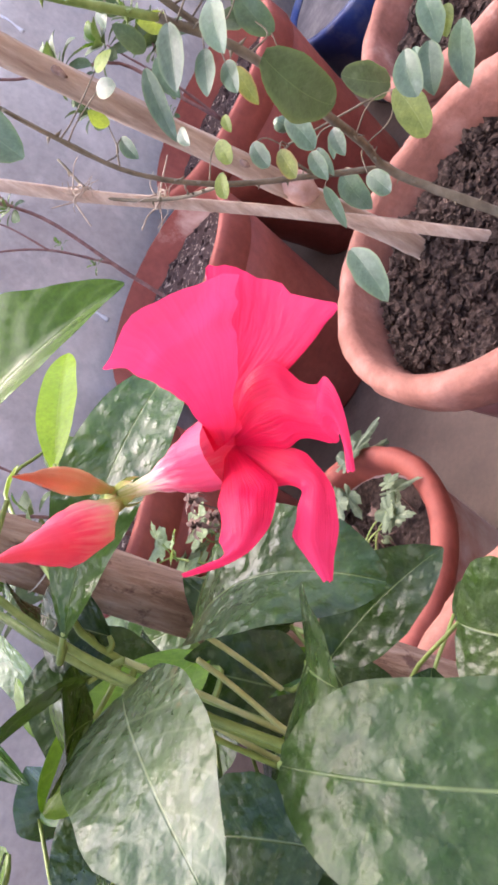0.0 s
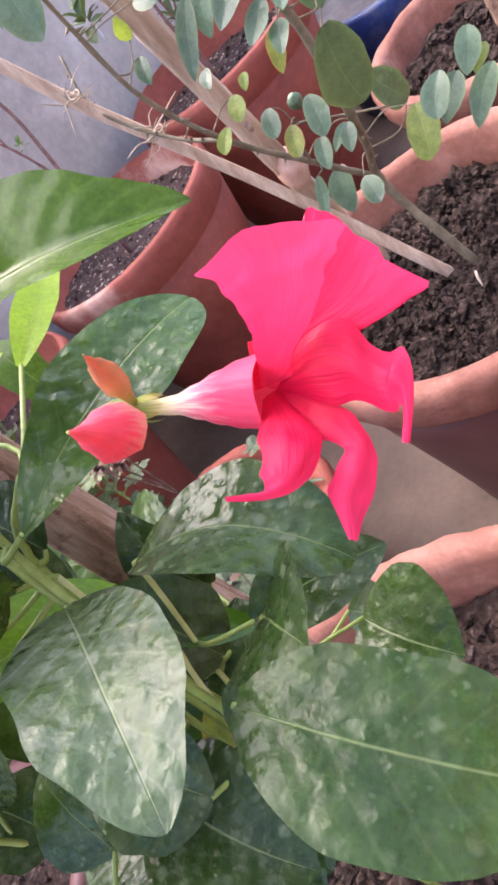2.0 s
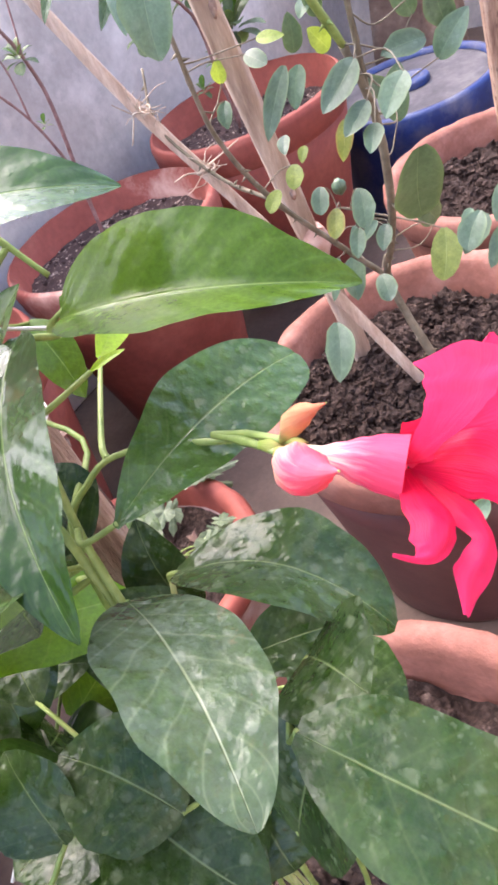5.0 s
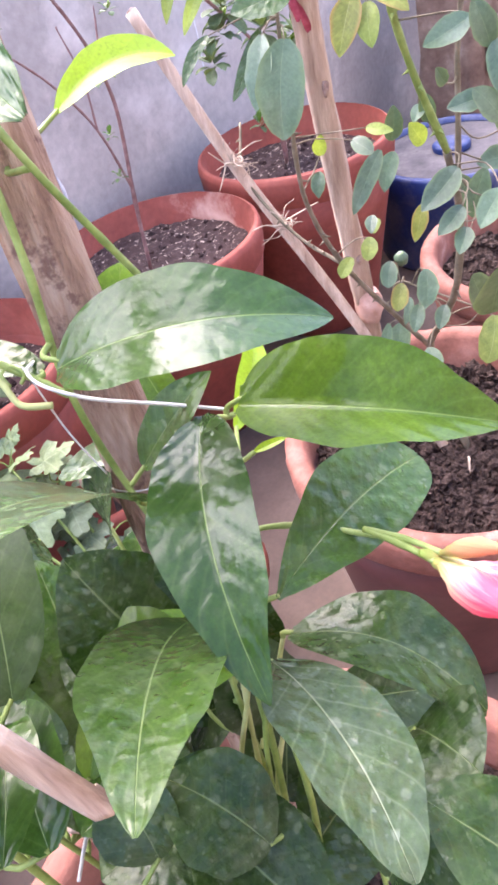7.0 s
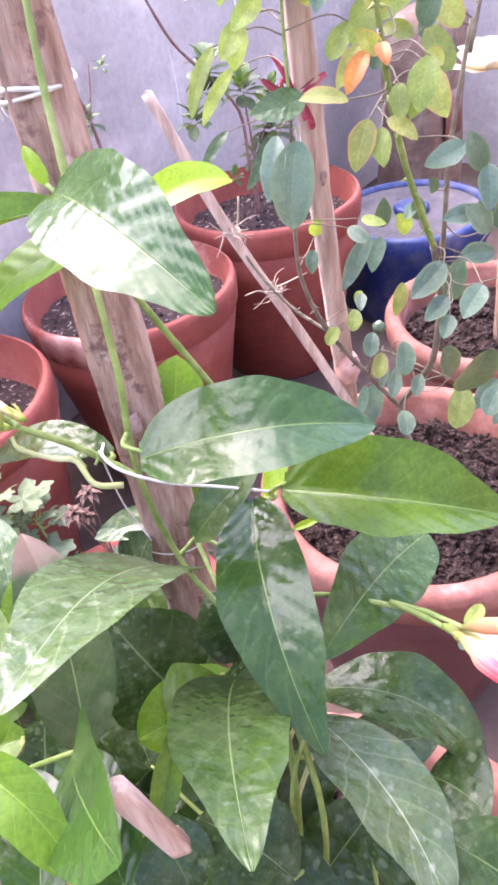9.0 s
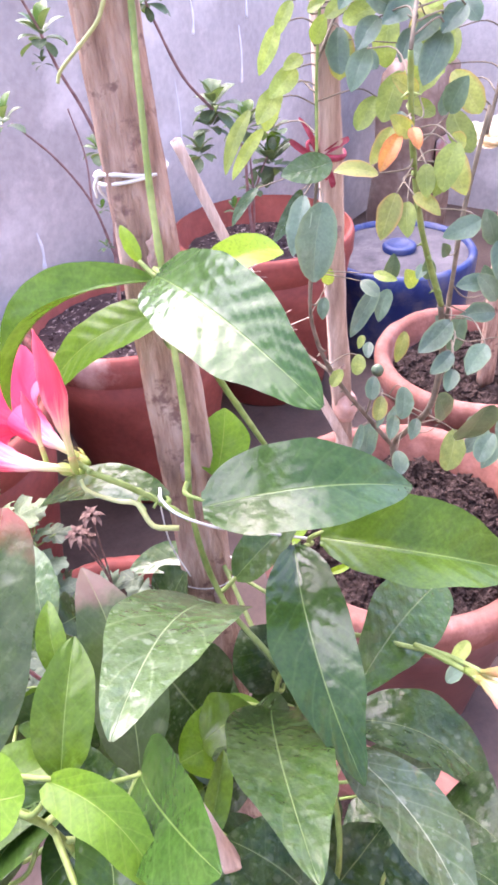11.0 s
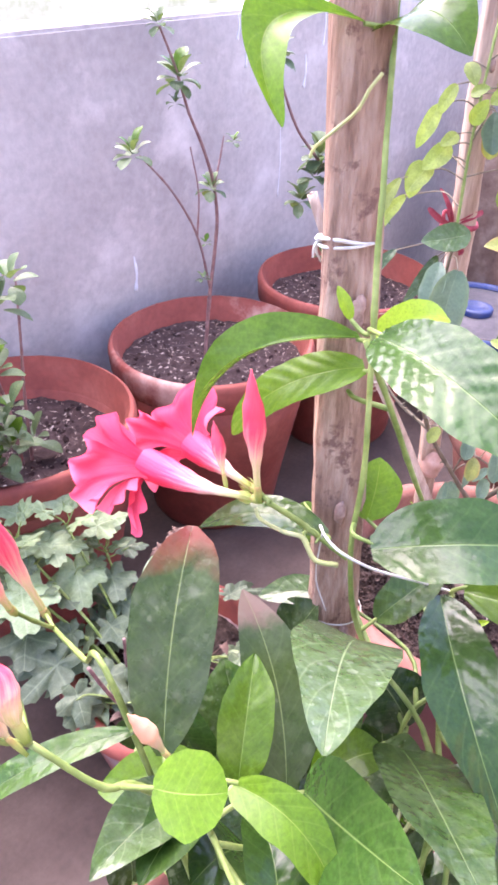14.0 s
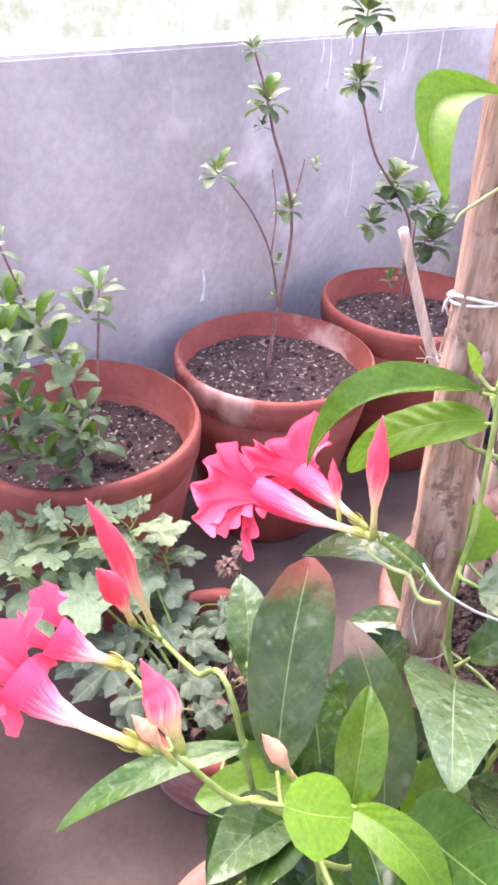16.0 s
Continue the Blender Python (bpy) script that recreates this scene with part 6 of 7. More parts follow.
blade(rose_bush, (0.6850, 0.1070, 0.6230), (0.6642, 0.1290, 0.6242), 0.0181, (-0.524, -0.537, 0.661), ROSE_LEAF, arch=0.05, fold=0.15)
blade(rose_bush, (0.6650, 0.0830, 0.6330), (0.6628, 0.0874, 0.6646), 0.0177, (-0.867, -0.496, 0.045), ROSE_LEAF, arch=0.05, fold=0.15)
blade(rose_bush, (0.6630, 0.1020, 0.6540), (0.6675, 0.0862, 0.6788), 0.0172, (-0.986, -0.003, 0.166), ROSE_LEAF, arch=0.05, fold=0.15)
blade(rose_bush, (0.6570, 0.0880, 0.6190), (0.6639, 0.0684, 0.6420), 0.0184, (-0.951, 0.056, 0.303), ROSE_LEAF, arch=0.05, fold=0.15)
blade(rose_bush, (0.6350, 0.2100, 0.6510), (0.6293, 0.1906, 0.6442), 0.0125, (-0.595, -0.106, 0.797), ROSE_LEAF, arch=0.05, fold=0.15, shape=(0.55, 0.5))
blade(rose_bush, (0.6420, 0.2020, 0.6570), (0.6420, 0.1800, 0.6550), 0.0091, (-0.671, -0.045, 0.740), ROSE_LIME, arch=0.05, fold=0.15)
blade(rose_bush, (0.6430, 0.1540, 0.6610), (0.6408, 0.1551, 0.6814), 0.0113, (-0.866, -0.494, -0.081), ROSE_LEAF, arch=0.05, fold=0.15)
blade(rose_bush, (0.6450, 0.1600, 0.6720), (0.6311, 0.1588, 0.6651), 0.0093, (-0.398, -0.292, 0.870), ROSE_LEAF, arch=0.05, fold=0.15)
blade(rose_bush, (0.6380, 0.1380, 0.6870), (0.6294, 0.1404, 0.6992), 0.0098, (-0.419, -0.906, -0.065), ROSE_LEAF, arch=0.05, fold=0.15)
blade(rose_bush, (0.6230, 0.1240, 0.6400), (0.5963, 0.1379, 0.6208), 0.0194, (-0.644, -0.268, 0.716), ROSE_LEAF, arch=0.05, fold=0.15)
blade(rose_bush, (0.6140, 0.1170, 0.6180), (0.5926, 0.1249, 0.6067), 0.0146, (-0.536, -0.288, 0.794), ROSE_LEAF, arch=0.05, fold=0.15)
blade(rose_bush, (0.6090, 0.1120, 0.6060), (0.5913, 0.1096, 0.5954), 0.0127, (-0.463, -0.219, 0.859), ROSE_LEAF, arch=0.05, fold=0.15)
blade(rose_bush, (0.6180, 0.0920, 0.6300), (0.5953, 0.0968, 0.6133), 0.0178, (-0.608, -0.231, 0.760), ROSE_LEAF, arch=0.05, fold=0.15)
blade(rose_bush, (0.6360, 0.2000, 0.5930), (0.6211, 0.1936, 0.5856), 0.0097, (-0.379, -0.243, 0.893), ROSE_LEAF, arch=0.05, fold=0.15)
blade(rose_bush, (0.5910, 0.2230, 0.7310), (0.5639, 0.2157, 0.6789), 0.0314, (-0.683, -0.591, 0.429), ROSE_LEAF, arch=0.05, fold=0.15, shape=(0.5, 0.55))
blade(rose_bush, (0.5880, 0.2380, 0.7350), (0.5650, 0.2350, 0.6960), 0.0194, (-0.847, -0.121, 0.517), ROSE_LEAF, arch=0.05, fold=0.15)
blade(rose_bush, (0.5960, 0.2450, 0.7360), (0.5660, 0.2540, 0.7020), 0.0118, (-0.734, -0.434, 0.523), PALE_LEAF, arch=0.05, fold=0.15)
blade(rose_bush, (0.6130, 0.2280, 0.7540), (0.5813, 0.2540, 0.7495), 0.0240, (-0.537, -0.506, 0.675), PALE_LEAF, arch=0.05, fold=0.15)
blade(rose_bush, (0.6200, 0.2940, 0.7700), (0.5900, 0.3060, 0.7370), 0.0108, (-0.728, -0.480, 0.490), ROSE_LIME, arch=0.05, fold=0.15)
blade(rose_bush, (0.6290, 0.2890, 0.7970), (0.6128, 0.2868, 0.7700), 0.0174, (-0.724, -0.510, 0.465), ROSE_LIME, arch=0.05, fold=0.15)
blade(rose_bush, (0.5540, 0.1480, 0.7600), (0.5367, 0.1490, 0.7346), 0.0160, (-0.777, -0.372, 0.508), ROSE_YELLOW, arch=0.05, fold=0.15)
blade(rose_bush, (0.5560, 0.1410, 0.7550), (0.5445, 0.1337, 0.7362), 0.0124, (-0.732, -0.373, 0.570), ROSE_LIME, arch=0.05, fold=0.15)
blade(rose_bush, (0.5590, 0.1380, 0.7590), (0.5570, 0.1180, 0.7490), 0.0102, (-0.709, -0.265, 0.654), ROSE_YELLOW, arch=0.05, fold=0.15)
blade(rose_bush, (0.5590, 0.1640, 0.7690), (0.5385, 0.1856, 0.7733), 0.0165, (-0.192, -0.383, 0.904), ROSE_YELLOW, arch=0.05, fold=0.15)
blade(rose_bush, (0.5590, 0.1560, 0.7980), (0.5430, 0.1620, 0.7790), 0.0122, (-0.771, -0.382, 0.510), ROSE_YELLOW, arch=0.05, fold=0.15)
blade(rose_bush, (0.5650, 0.1340, 0.7770), (0.5551, 0.1274, 0.7594), 0.0119, (-0.737, -0.357, 0.574), ROSE_LIME, arch=0.05, fold=0.15)
blade(rose_bush, (0.5820, 0.1250, 0.7840), (0.5660, 0.1270, 0.7570), 0.0153, (-0.830, -0.325, 0.453), ROSE_LIME, arch=0.05, fold=0.15)
blade(rose_bush, (0.5750, 0.1190, 0.7890), (0.5602, 0.1190, 0.7627), 0.0177, (-0.817, -0.330, 0.473), ROSE_LIME, arch=0.05, fold=0.15)
blade(rose_bush, (0.5640, 0.1440, 0.7940), (0.5513, 0.1544, 0.8067), 0.0124, (-0.453, -0.861, 0.231), ROSE_YELLOW, arch=0.05, fold=0.15)
blade(rose_bush, (0.6000, 0.1050, 0.7340), (0.5797, 0.1232, 0.7254), 0.0156, (-0.653, -0.352, 0.671), ROSE_LEAF, arch=0.05, fold=0.15)
blade(rose_bush, (0.5990, 0.0930, 0.7190), (0.5947, 0.1015, 0.7435), 0.0143, (-0.814, -0.577, 0.068), ROSE_LEAF, arch=0.05, fold=0.15)
blade(rose_bush, (0.5910, 0.0920, 0.6970), (0.5750, 0.1080, 0.6947), 0.0133, (-0.521, -0.457, 0.721), ROSE_LEAF, arch=0.05, fold=0.15)
blade(rose_bush, (0.5890, 0.0820, 0.6840), (0.5819, 0.0962, 0.7030), 0.0153, (-0.628, -0.714, 0.309), ROSE_LEAF, arch=0.05, fold=0.15)
blade(rose_bush, (0.6010, 0.0900, 0.7220), (0.5866, 0.0818, 0.6984), 0.0151, (-0.768, -0.275, 0.579), ROSE_LEAF, arch=0.05, fold=0.15)
blade(rose_bush, (0.6180, 0.2470, 0.8320), (0.6157, 0.2355, 0.8505), 0.0130, (-0.991, 0.023, -0.130), ROSE_LIME, arch=0.05, fold=0.15)
blade(rose_bush, (0.6130, 0.2540, 0.8250), (0.5966, 0.2587, 0.8180), 0.0112, (-0.434, -0.525, 0.732), ROSE_LIME, arch=0.05, fold=0.15)
blade(rose_bush, (0.6010, 0.2660, 0.8050), (0.5803, 0.2725, 0.7843), 0.0167, (-0.689, -0.418, 0.593), ROSE_LIME, arch=0.05, fold=0.15)
blade(rose_bush, (0.6100, 0.2570, 0.8170), (0.5882, 0.2662, 0.8009), 0.0169, (-0.660, -0.430, 0.616), ROSE_LIME, arch=0.05, fold=0.15)
blade(rose_bush, (0.5870, 0.2830, 0.7920), (0.5590, 0.2890, 0.7520), 0.0116, (-0.766, -0.425, 0.483), ROSE_LIME, arch=0.05, fold=0.15)
blade(rose_bush, (0.6070, 0.2700, 0.8440), (0.5880, 0.2740, 0.8150), 0.0125, (-0.785, -0.420, 0.456), ROSE_LIME, arch=0.05, fold=0.15)
blade(rose_bush, (0.6140, 0.2620, 0.8580), (0.5990, 0.2650, 0.8380), 0.0106, (-0.744, -0.421, 0.519), ROSE_LIME, arch=0.05, fold=0.15)
blade(rose_bush, (0.6180, 0.2580, 0.8720), (0.6112, 0.2455, 0.8584), 0.0115, (-0.695, -0.310, 0.649), ROSE_LIME, arch=0.05, fold=0.15)
blade(rose_bush, (0.6190, 0.2520, 0.8520), (0.6168, 0.2364, 0.8576), 0.0095, (-0.871, 0.285, 0.401), ROSE_LIME, arch=0.05, fold=0.15)
blade(rose_bush, (0.5760, 0.2720, 0.7400), (0.5500, 0.2800, 0.7170), 0.0088, (-0.659, -0.403, 0.635), PALE_LEAF, arch=0.05, fold=0.15)
blade(rose_bush, (0.5990, 0.1950, 0.8340), (0.5823, 0.1972, 0.8107), 0.0163, (-0.778, -0.341, 0.527), ROSE_LEAF, arch=0.05, fold=0.15)
blade(rose_bush, (0.6040, 0.1900, 0.8510), (0.5873, 0.1960, 0.8343), 0.0153, (-0.710, -0.363, 0.603), ROSE_LEAF, arch=0.05, fold=0.15)
blade(rose_bush, (0.6080, 0.1830, 0.8560), (0.5923, 0.1975, 0.8669), 0.0153, (-0.506, -0.792, 0.342), ROSE_LEAF, arch=0.05, fold=0.15)
blade(rose_bush, (0.6140, 0.1700, 0.8600), (0.5962, 0.1843, 0.8481), 0.0159, (-0.688, -0.399, 0.606), ROSE_LEAF, arch=0.05, fold=0.15)
blade(rose_bush, (0.6110, 0.1710, 0.8440), (0.5985, 0.1710, 0.8263), 0.0116, (-0.767, -0.310, 0.562), ROSE_LEAF, arch=0.05, fold=0.15)
blade(rose_bush, (0.6190, 0.1500, 0.8430), (0.6014, 0.1555, 0.8133), 0.0196, (-0.847, -0.262, 0.463), ROSE_LEAF, arch=0.05, fold=0.15)
blade(rose_bush, (0.6190, 0.1540, 0.8500), (0.6025, 0.1639, 0.8368), 0.0132, (-0.708, -0.340, 0.619), ROSE_LEAF, arch=0.05, fold=0.15)
blade(rose_bush, (0.6240, 0.1410, 0.8560), (0.6077, 0.1485, 0.8422), 0.0154, (-0.711, -0.314, 0.630), ROSE_LEAF, arch=0.05, fold=0.15)
blade(rose_bush, (0.6240, 0.1480, 0.8720), (0.6071, 0.1577, 0.8551), 0.0164, (-0.769, -0.305, 0.562), ROSE_LIME, arch=0.05, fold=0.15)
blade(rose_bush, (0.6100, 0.1850, 0.8730), (0.5954, 0.1899, 0.8633), 0.0117, (-0.606, -0.415, 0.678), ROSE_LIME, arch=0.05, fold=0.15)
blade(rose_bush, (0.6000, 0.2050, 0.8710), (0.5858, 0.2094, 0.8568), 0.0115, (-0.710, -0.389, 0.587), ROSE_LEAF, arch=0.05, fold=0.15)
blade(rose_bush, (0.6080, 0.1360, 0.7740), (0.5959, 0.1162, 0.7498), 0.0189, (-0.756, -0.274, 0.594), ROSE_YELLOW, arch=0.05, fold=0.15)
blade(rose_bush, (0.6120, 0.1260, 0.7780), (0.6003, 0.1325, 0.7858), 0.0111, (-0.259, -0.868, 0.423), ROSE_YELLOW, arch=0.05, fold=0.15)
blade(rose_bush, (0.6120, 0.1400, 0.7960), (0.6108, 0.1291, 0.8190), 0.0163, (-0.997, 0.071, -0.030), ROSE_LEAF, arch=0.05, fold=0.15)
blade(rose_bush, (0.6080, 0.1610, 0.8080), (0.5944, 0.1746, 0.8194), 0.0131, (-0.511, -0.780, 0.361), ROSE_YELLOW, arch=0.05, fold=0.15)
blade(rose_bush, (0.5790, 0.0720, 0.6030), (0.6110, 0.0950, 0.5400), 0.0307, (-0.616, -0.589, -0.523), ROSE_LEAF, arch=0.05, fold=0.15, shape=(0.45, 0.6))
blade(rose_bush, (0.7550, 0.1580, 0.4480), (0.7290, 0.1611, 0.4937), 0.0279, (-0.325, -0.938, -0.119), ROSE_LEAF, arch=0.05, fold=0.15, shape=(0.55, 0.5))
blade(rose_bush, (0.7550, 0.0920, 0.4820), (0.7295, 0.0953, 0.4598), 0.0193, (-0.649, -0.340, 0.681), ROSE_LEAF, arch=0.05, fold=0.15)
blade(rose_bush, (0.7540, 0.1130, 0.4530), (0.7231, 0.1237, 0.4328), 0.0209, (-0.598, -0.358, 0.718), ROSE_LEAF, arch=0.05, fold=0.15)
blade(rose_bush, (0.7620, 0.0900, 0.4440), (0.7260, 0.1040, 0.4170), 0.0195, (-0.650, -0.309, 0.694), ROSE_LEAF, arch=0.05, fold=0.15)
blade(rose_bush, (0.7670, 0.1310, 0.4500), (0.7492, 0.1332, 0.4433), 0.0108, (-0.348, -0.422, 0.837), ROSE_LEAF, arch=0.05, fold=0.15)
blade(rose_bush, (0.7270, 0.2010, 0.4660), (0.7030, 0.2070, 0.4580), 0.0092, (-0.410, -0.508, 0.758), ROSE_LEAF, arch=0.05, fold=0.15)
blade(rose_bush, (0.7150, 0.2170, 0.4690), (0.6940, 0.2130, 0.4510), 0.0089, (-0.526, -0.474, 0.706), ROSE_LEAF, arch=0.05, fold=0.15)
blade(rose_bush, (0.7000, 0.2340, 0.4450), (0.6700, 0.2310, 0.4180), 0.0111, (-0.551, -0.489, 0.676), ROSE_LEAF, arch=0.05, fold=0.15)
blade(rose_bush, (0.7300, 0.2370, 0.4260), (0.7018, 0.2272, 0.3956), 0.0236, (-0.560, -0.478, 0.676), ROSE_LEAF, arch=0.05, fold=0.15)
blade(rose_bush, (0.7520, 0.0840, 0.4660), (0.7317, 0.0904, 0.4574), 0.0125, (-0.472, -0.390, 0.791), ROSE_LIME, arch=0.05, fold=0.15)
blade(rose_bush, (0.7210, 0.2470, 0.5440), (0.7067, 0.2450, 0.5358), 0.0087, (-0.373, -0.520, 0.768), ROSE_LIME, arch=0.05, fold=0.15)
blade(rose_bush, (0.7160, 0.1990, 0.5640), (0.6960, 0.1980, 0.5390), 0.0140, (-0.663, -0.510, 0.548), ROSE_YELLOW, arch=0.05, fold=0.15)
blade(rose_bush, (0.5260, 0.0390, 0.3950), (0.5026, 0.0443, 0.3907), 0.0132, (-0.272, -0.331, 0.904), ROSE_LIME, arch=0.05, fold=0.15, shape=(0.55, 0.5))
blade(rose_bush, (0.5100, 0.0380, 0.3830), (0.4881, 0.0424, 0.3797), 0.0126, (-0.196, -0.334, 0.922), ROSE_LEAF, arch=0.05, fold=0.15, shape=(0.55, 0.5))
blade(rose_bush, (0.6600, 0.2020, 0.8270), (0.6578, 0.1739, 0.8162), 0.0167, (-0.764, -0.194, 0.616), ROSE_LEAF, arch=0.05, fold=0.15, shape=(0.55, 0.5))
blade(rose_bush, (0.6310, 0.1590, 0.8420), (0.6225, 0.1463, 0.8250), 0.0123, (-0.766, -0.255, 0.590), ROSE_LIME, arch=0.05, fold=0.15, shape=(0.55, 0.5))
blade(rose_bush, (0.6760, 0.1720, 0.8120), (0.6510, 0.1958, 0.7939), 0.0227, (-0.737, -0.309, 0.601), ROSE_LIME, arch=0.05, fold=0.15, shape=(0.55, 0.5))
blade(rose_bush, (0.6920, 0.1950, 0.8150), (0.6869, 0.1746, 0.8038), 0.0124, (-0.740, -0.150, 0.656), ROSE_LIME, arch=0.05, fold=0.15, shape=(0.55, 0.5))
blade(rose_bush, (0.6490, 0.2420, 0.8370), (0.6349, 0.2344, 0.8056), 0.0195, (-0.796, -0.397, 0.457), ROSE_YELLOW, arch=0.05, fold=0.15, shape=(0.55, 0.5))
blade(rose_bush, (0.6770, 0.2610, 0.8720), (0.6716, 0.2426, 0.8493), 0.0164, (-0.766, -0.386, 0.515), ROSE_LIME, arch=0.05, fold=0.15, shape=(0.55, 0.5))
blade(rose_bush, (0.6870, 0.1910, 0.8480), (0.6710, 0.1963, 0.8309), 0.0131, (-0.747, -0.317, 0.584), ROSE_YELLOW, arch=0.05, fold=0.15, shape=(0.55, 0.5))
blade(rose_bush, (0.6160, 0.2190, 0.8590), (0.5995, 0.2267, 0.8502), 0.0113, (-0.591, -0.483, 0.646), ROSE_LIME, arch=0.05, fold=0.15, shape=(0.55, 0.5))
blade(rose_bush, (0.6710, 0.2000, 0.7790), (0.6561, 0.1957, 0.7609), 0.0129, (-0.703, -0.292, 0.648), ROSE_LEAF, arch=0.05, fold=0.15, shape=(0.55, 0.5))
blade(rose_bush, (0.6170, 0.1970, 0.8580), (0.5979, 0.2127, 0.8479), 0.0154, (-0.658, -0.448, 0.605), ROSE_LIME, arch=0.05, fold=0.15, shape=(0.55, 0.5))
blade(rose_bush, (0.6370, 0.2370, 0.8390), (0.6254, 0.2285, 0.8115), 0.0167, (-0.781, -0.403, 0.478), ROSE_LEAF, arch=0.05, fold=0.15, shape=(0.55, 0.5))
blade(rose_bush, (0.6860, 0.2190, 0.8410), (0.6702, 0.2148, 0.8083), 0.0197, (-0.829, -0.346, 0.440), ROSE_LIME, arch=0.05, fold=0.15, shape=(0.55, 0.5))
blade(rose_bush, (0.6540, 0.2120, 0.7920), (0.6342, 0.2186, 0.7722), 0.0162, (-0.714, -0.334, 0.616), ROSE_LIME, arch=0.05, fold=0.15, shape=(0.55, 0.5))
blade(rose_bush, (0.6700, 0.2520, 0.8660), (0.6580, 0.2465, 0.8496), 0.0117, (-0.720, -0.362, 0.592), ROSE_YELLOW, arch=0.05, fold=0.15, shape=(0.55, 0.5))
blade(rose_bush, (0.6300, 0.2300, 0.8760), (0.6234, 0.2179, 0.8573), 0.0130, (-0.762, -0.369, 0.532), ROSE_YELLOW, arch=0.05, fold=0.15, shape=(0.55, 0.5))
blade(rose_bush, (0.6510, 0.2310, 0.8240), (0.6468, 0.2099, 0.8124), 0.0131, (-0.733, -0.236, 0.638), ROSE_LEAF, arch=0.05, fold=0.15, shape=(0.55, 0.5))
blade(rose_bush, (0.7030, 0.1700, 0.7930), (0.6865, 0.1733, 0.7743), 0.0141, (-0.721, -0.269, 0.638), ROSE_LEAF, arch=0.05, fold=0.15, shape=(0.55, 0.5))
blade(rose_bush, (0.6250, 0.1680, 0.8500), (0.6156, 0.1617, 0.8343), 0.0103, (-0.753, -0.280, 0.596), ROSE_LIME, arch=0.05, fold=0.15, shape=(0.55, 0.5))
blade(rose_bush, (0.6800, 0.1660, 0.8570), (0.6723, 0.1473, 0.8405), 0.0147, (-0.786, -0.226, 0.575), ROSE_LEAF, arch=0.05, fold=0.15, shape=(0.55, 0.5))
blade(rose_bush, (0.6620, 0.1920, 0.7870), (0.6588, 0.1676, 0.7817), 0.0136, (-0.737, -0.061, 0.674), ROSE_LIME, arch=0.05, fold=0.15, shape=(0.55, 0.5))
blade(rose_bush, (0.6390, 0.1810, 0.8580), (0.6359, 0.1600, 0.8496), 0.0122, (-0.778, -0.141, 0.612), ROSE_YELLOW, arch=0.05, fold=0.15, shape=(0.55, 0.5))
blade(rose_bush, (0.6120, 0.2050, 0.8820), (0.5972, 0.2084, 0.8603), 0.0155, (-0.785, -0.363, 0.501), ROSE_LEAF, arch=0.05, fold=0.15, shape=(0.55, 0.5))
blade(rose_bush, (0.6260, 0.1430, 0.7940), (0.6163, 0.1226, 0.7715), 0.0174, (-0.766, -0.273, 0.582), ROSE_LIME, arch=0.05, fold=0.15, shape=(0.55, 0.5))
blade(rose_bush, (0.6770, 0.1650, 0.8350), (0.6633, 0.1629, 0.8150), 0.0130, (-0.782, -0.271, 0.561), ROSE_LIME, arch=0.05, fold=0.15, shape=(0.55, 0.5))
blade(rose_bush, (0.6550, 0.1950, 0.8100), (0.6351, 0.1981, 0.7796), 0.0195, (-0.813, -0.307, 0.494), ROSE_LIME, arch=0.05, fold=0.15, shape=(0.55, 0.5))
blade(rose_bush, (0.6500, 0.1540, 0.8130), (0.6412, 0.1286, 0.7898), 0.0200, (-0.778, -0.281, 0.561), ROSE_YELLOW, arch=0.05, fold=0.15, shape=(0.55, 0.5))
blade(rose_bush, (0.5558, 0.1488, 0.7960), (0.5368, 0.1524, 0.7780), 0.0110, (-0.70, -0.45, 0.55), ROSE_ORANGE, arch=0.12, fold=0.35, shape=(0.6, 0.6), label="orange young rose leaf")
blade(rose_bush, (0.5600, 0.1430, 0.7990), (0.5490, 0.1330, 0.7900), 0.0085, (-0.60, -0.40, 0.68), ROSE_ORANGE, arch=0.12, fold=0.4, shape=(0.6, 0.6), label="orange young rose leaf")
# azalea tufts
whorl(azalea_b, (0.914, 0.800, 0.624), 0.0284, 9, AZALEA_LEAF)
whorl(azalea_b, (0.969, 0.800, 0.685), 0.0172, 6, AZALEA_LEAF)
whorl(azalea_b, (0.755, 0.800, 0.702), 0.0344, 10, AZALEA_LEAF)
whorl(azalea_b, (0.851, 0.800, 0.790), 0.0378, 11, AZALEA_LEAF)
whorl(azalea_b, (0.817, 0.800, 0.856), 0.0232, 9, AZALEA_LEAF)
whorl(azalea_b, (0.892, 0.800, 0.476), 0.0172, 5, AZALEA_LEAF)
whorl(azalea_b, (0.899, 0.800, 0.536), 0.0138, 4, AZALEA_LEAF)
whorl(azalea_b, (0.842, 0.800, 0.756), 0.0172, 5, AZALEA_LEAF)
whorl(azalea_a, (1.064, 0.800, 0.803), 0.0396, 14, AZALEA_LEAF)
whorl(azalea_a, (1.212, 0.800, 0.625), 0.0482, 11, AZALEA_LEAF)
whorl(azalea_a, (1.158, 0.800, 0.555), 0.0396, 9, AZALEA_LEAF)
whorl(azalea_a, (1.307, 0.800, 0.567), 0.0490, 11, AZALEA_LEAF)
whorl(azalea_a, (1.393, 0.800, 0.474), 0.0585, 12, AZALEA_LEAF)
whorl(azalea_a, (1.059, 0.800, 0.902), 0.0550, 12, AZALEA_LEAF)
whorl(azalea_a, (1.249, 0.800, 0.419), 0.0232, 6, AZALEA_LEAF)
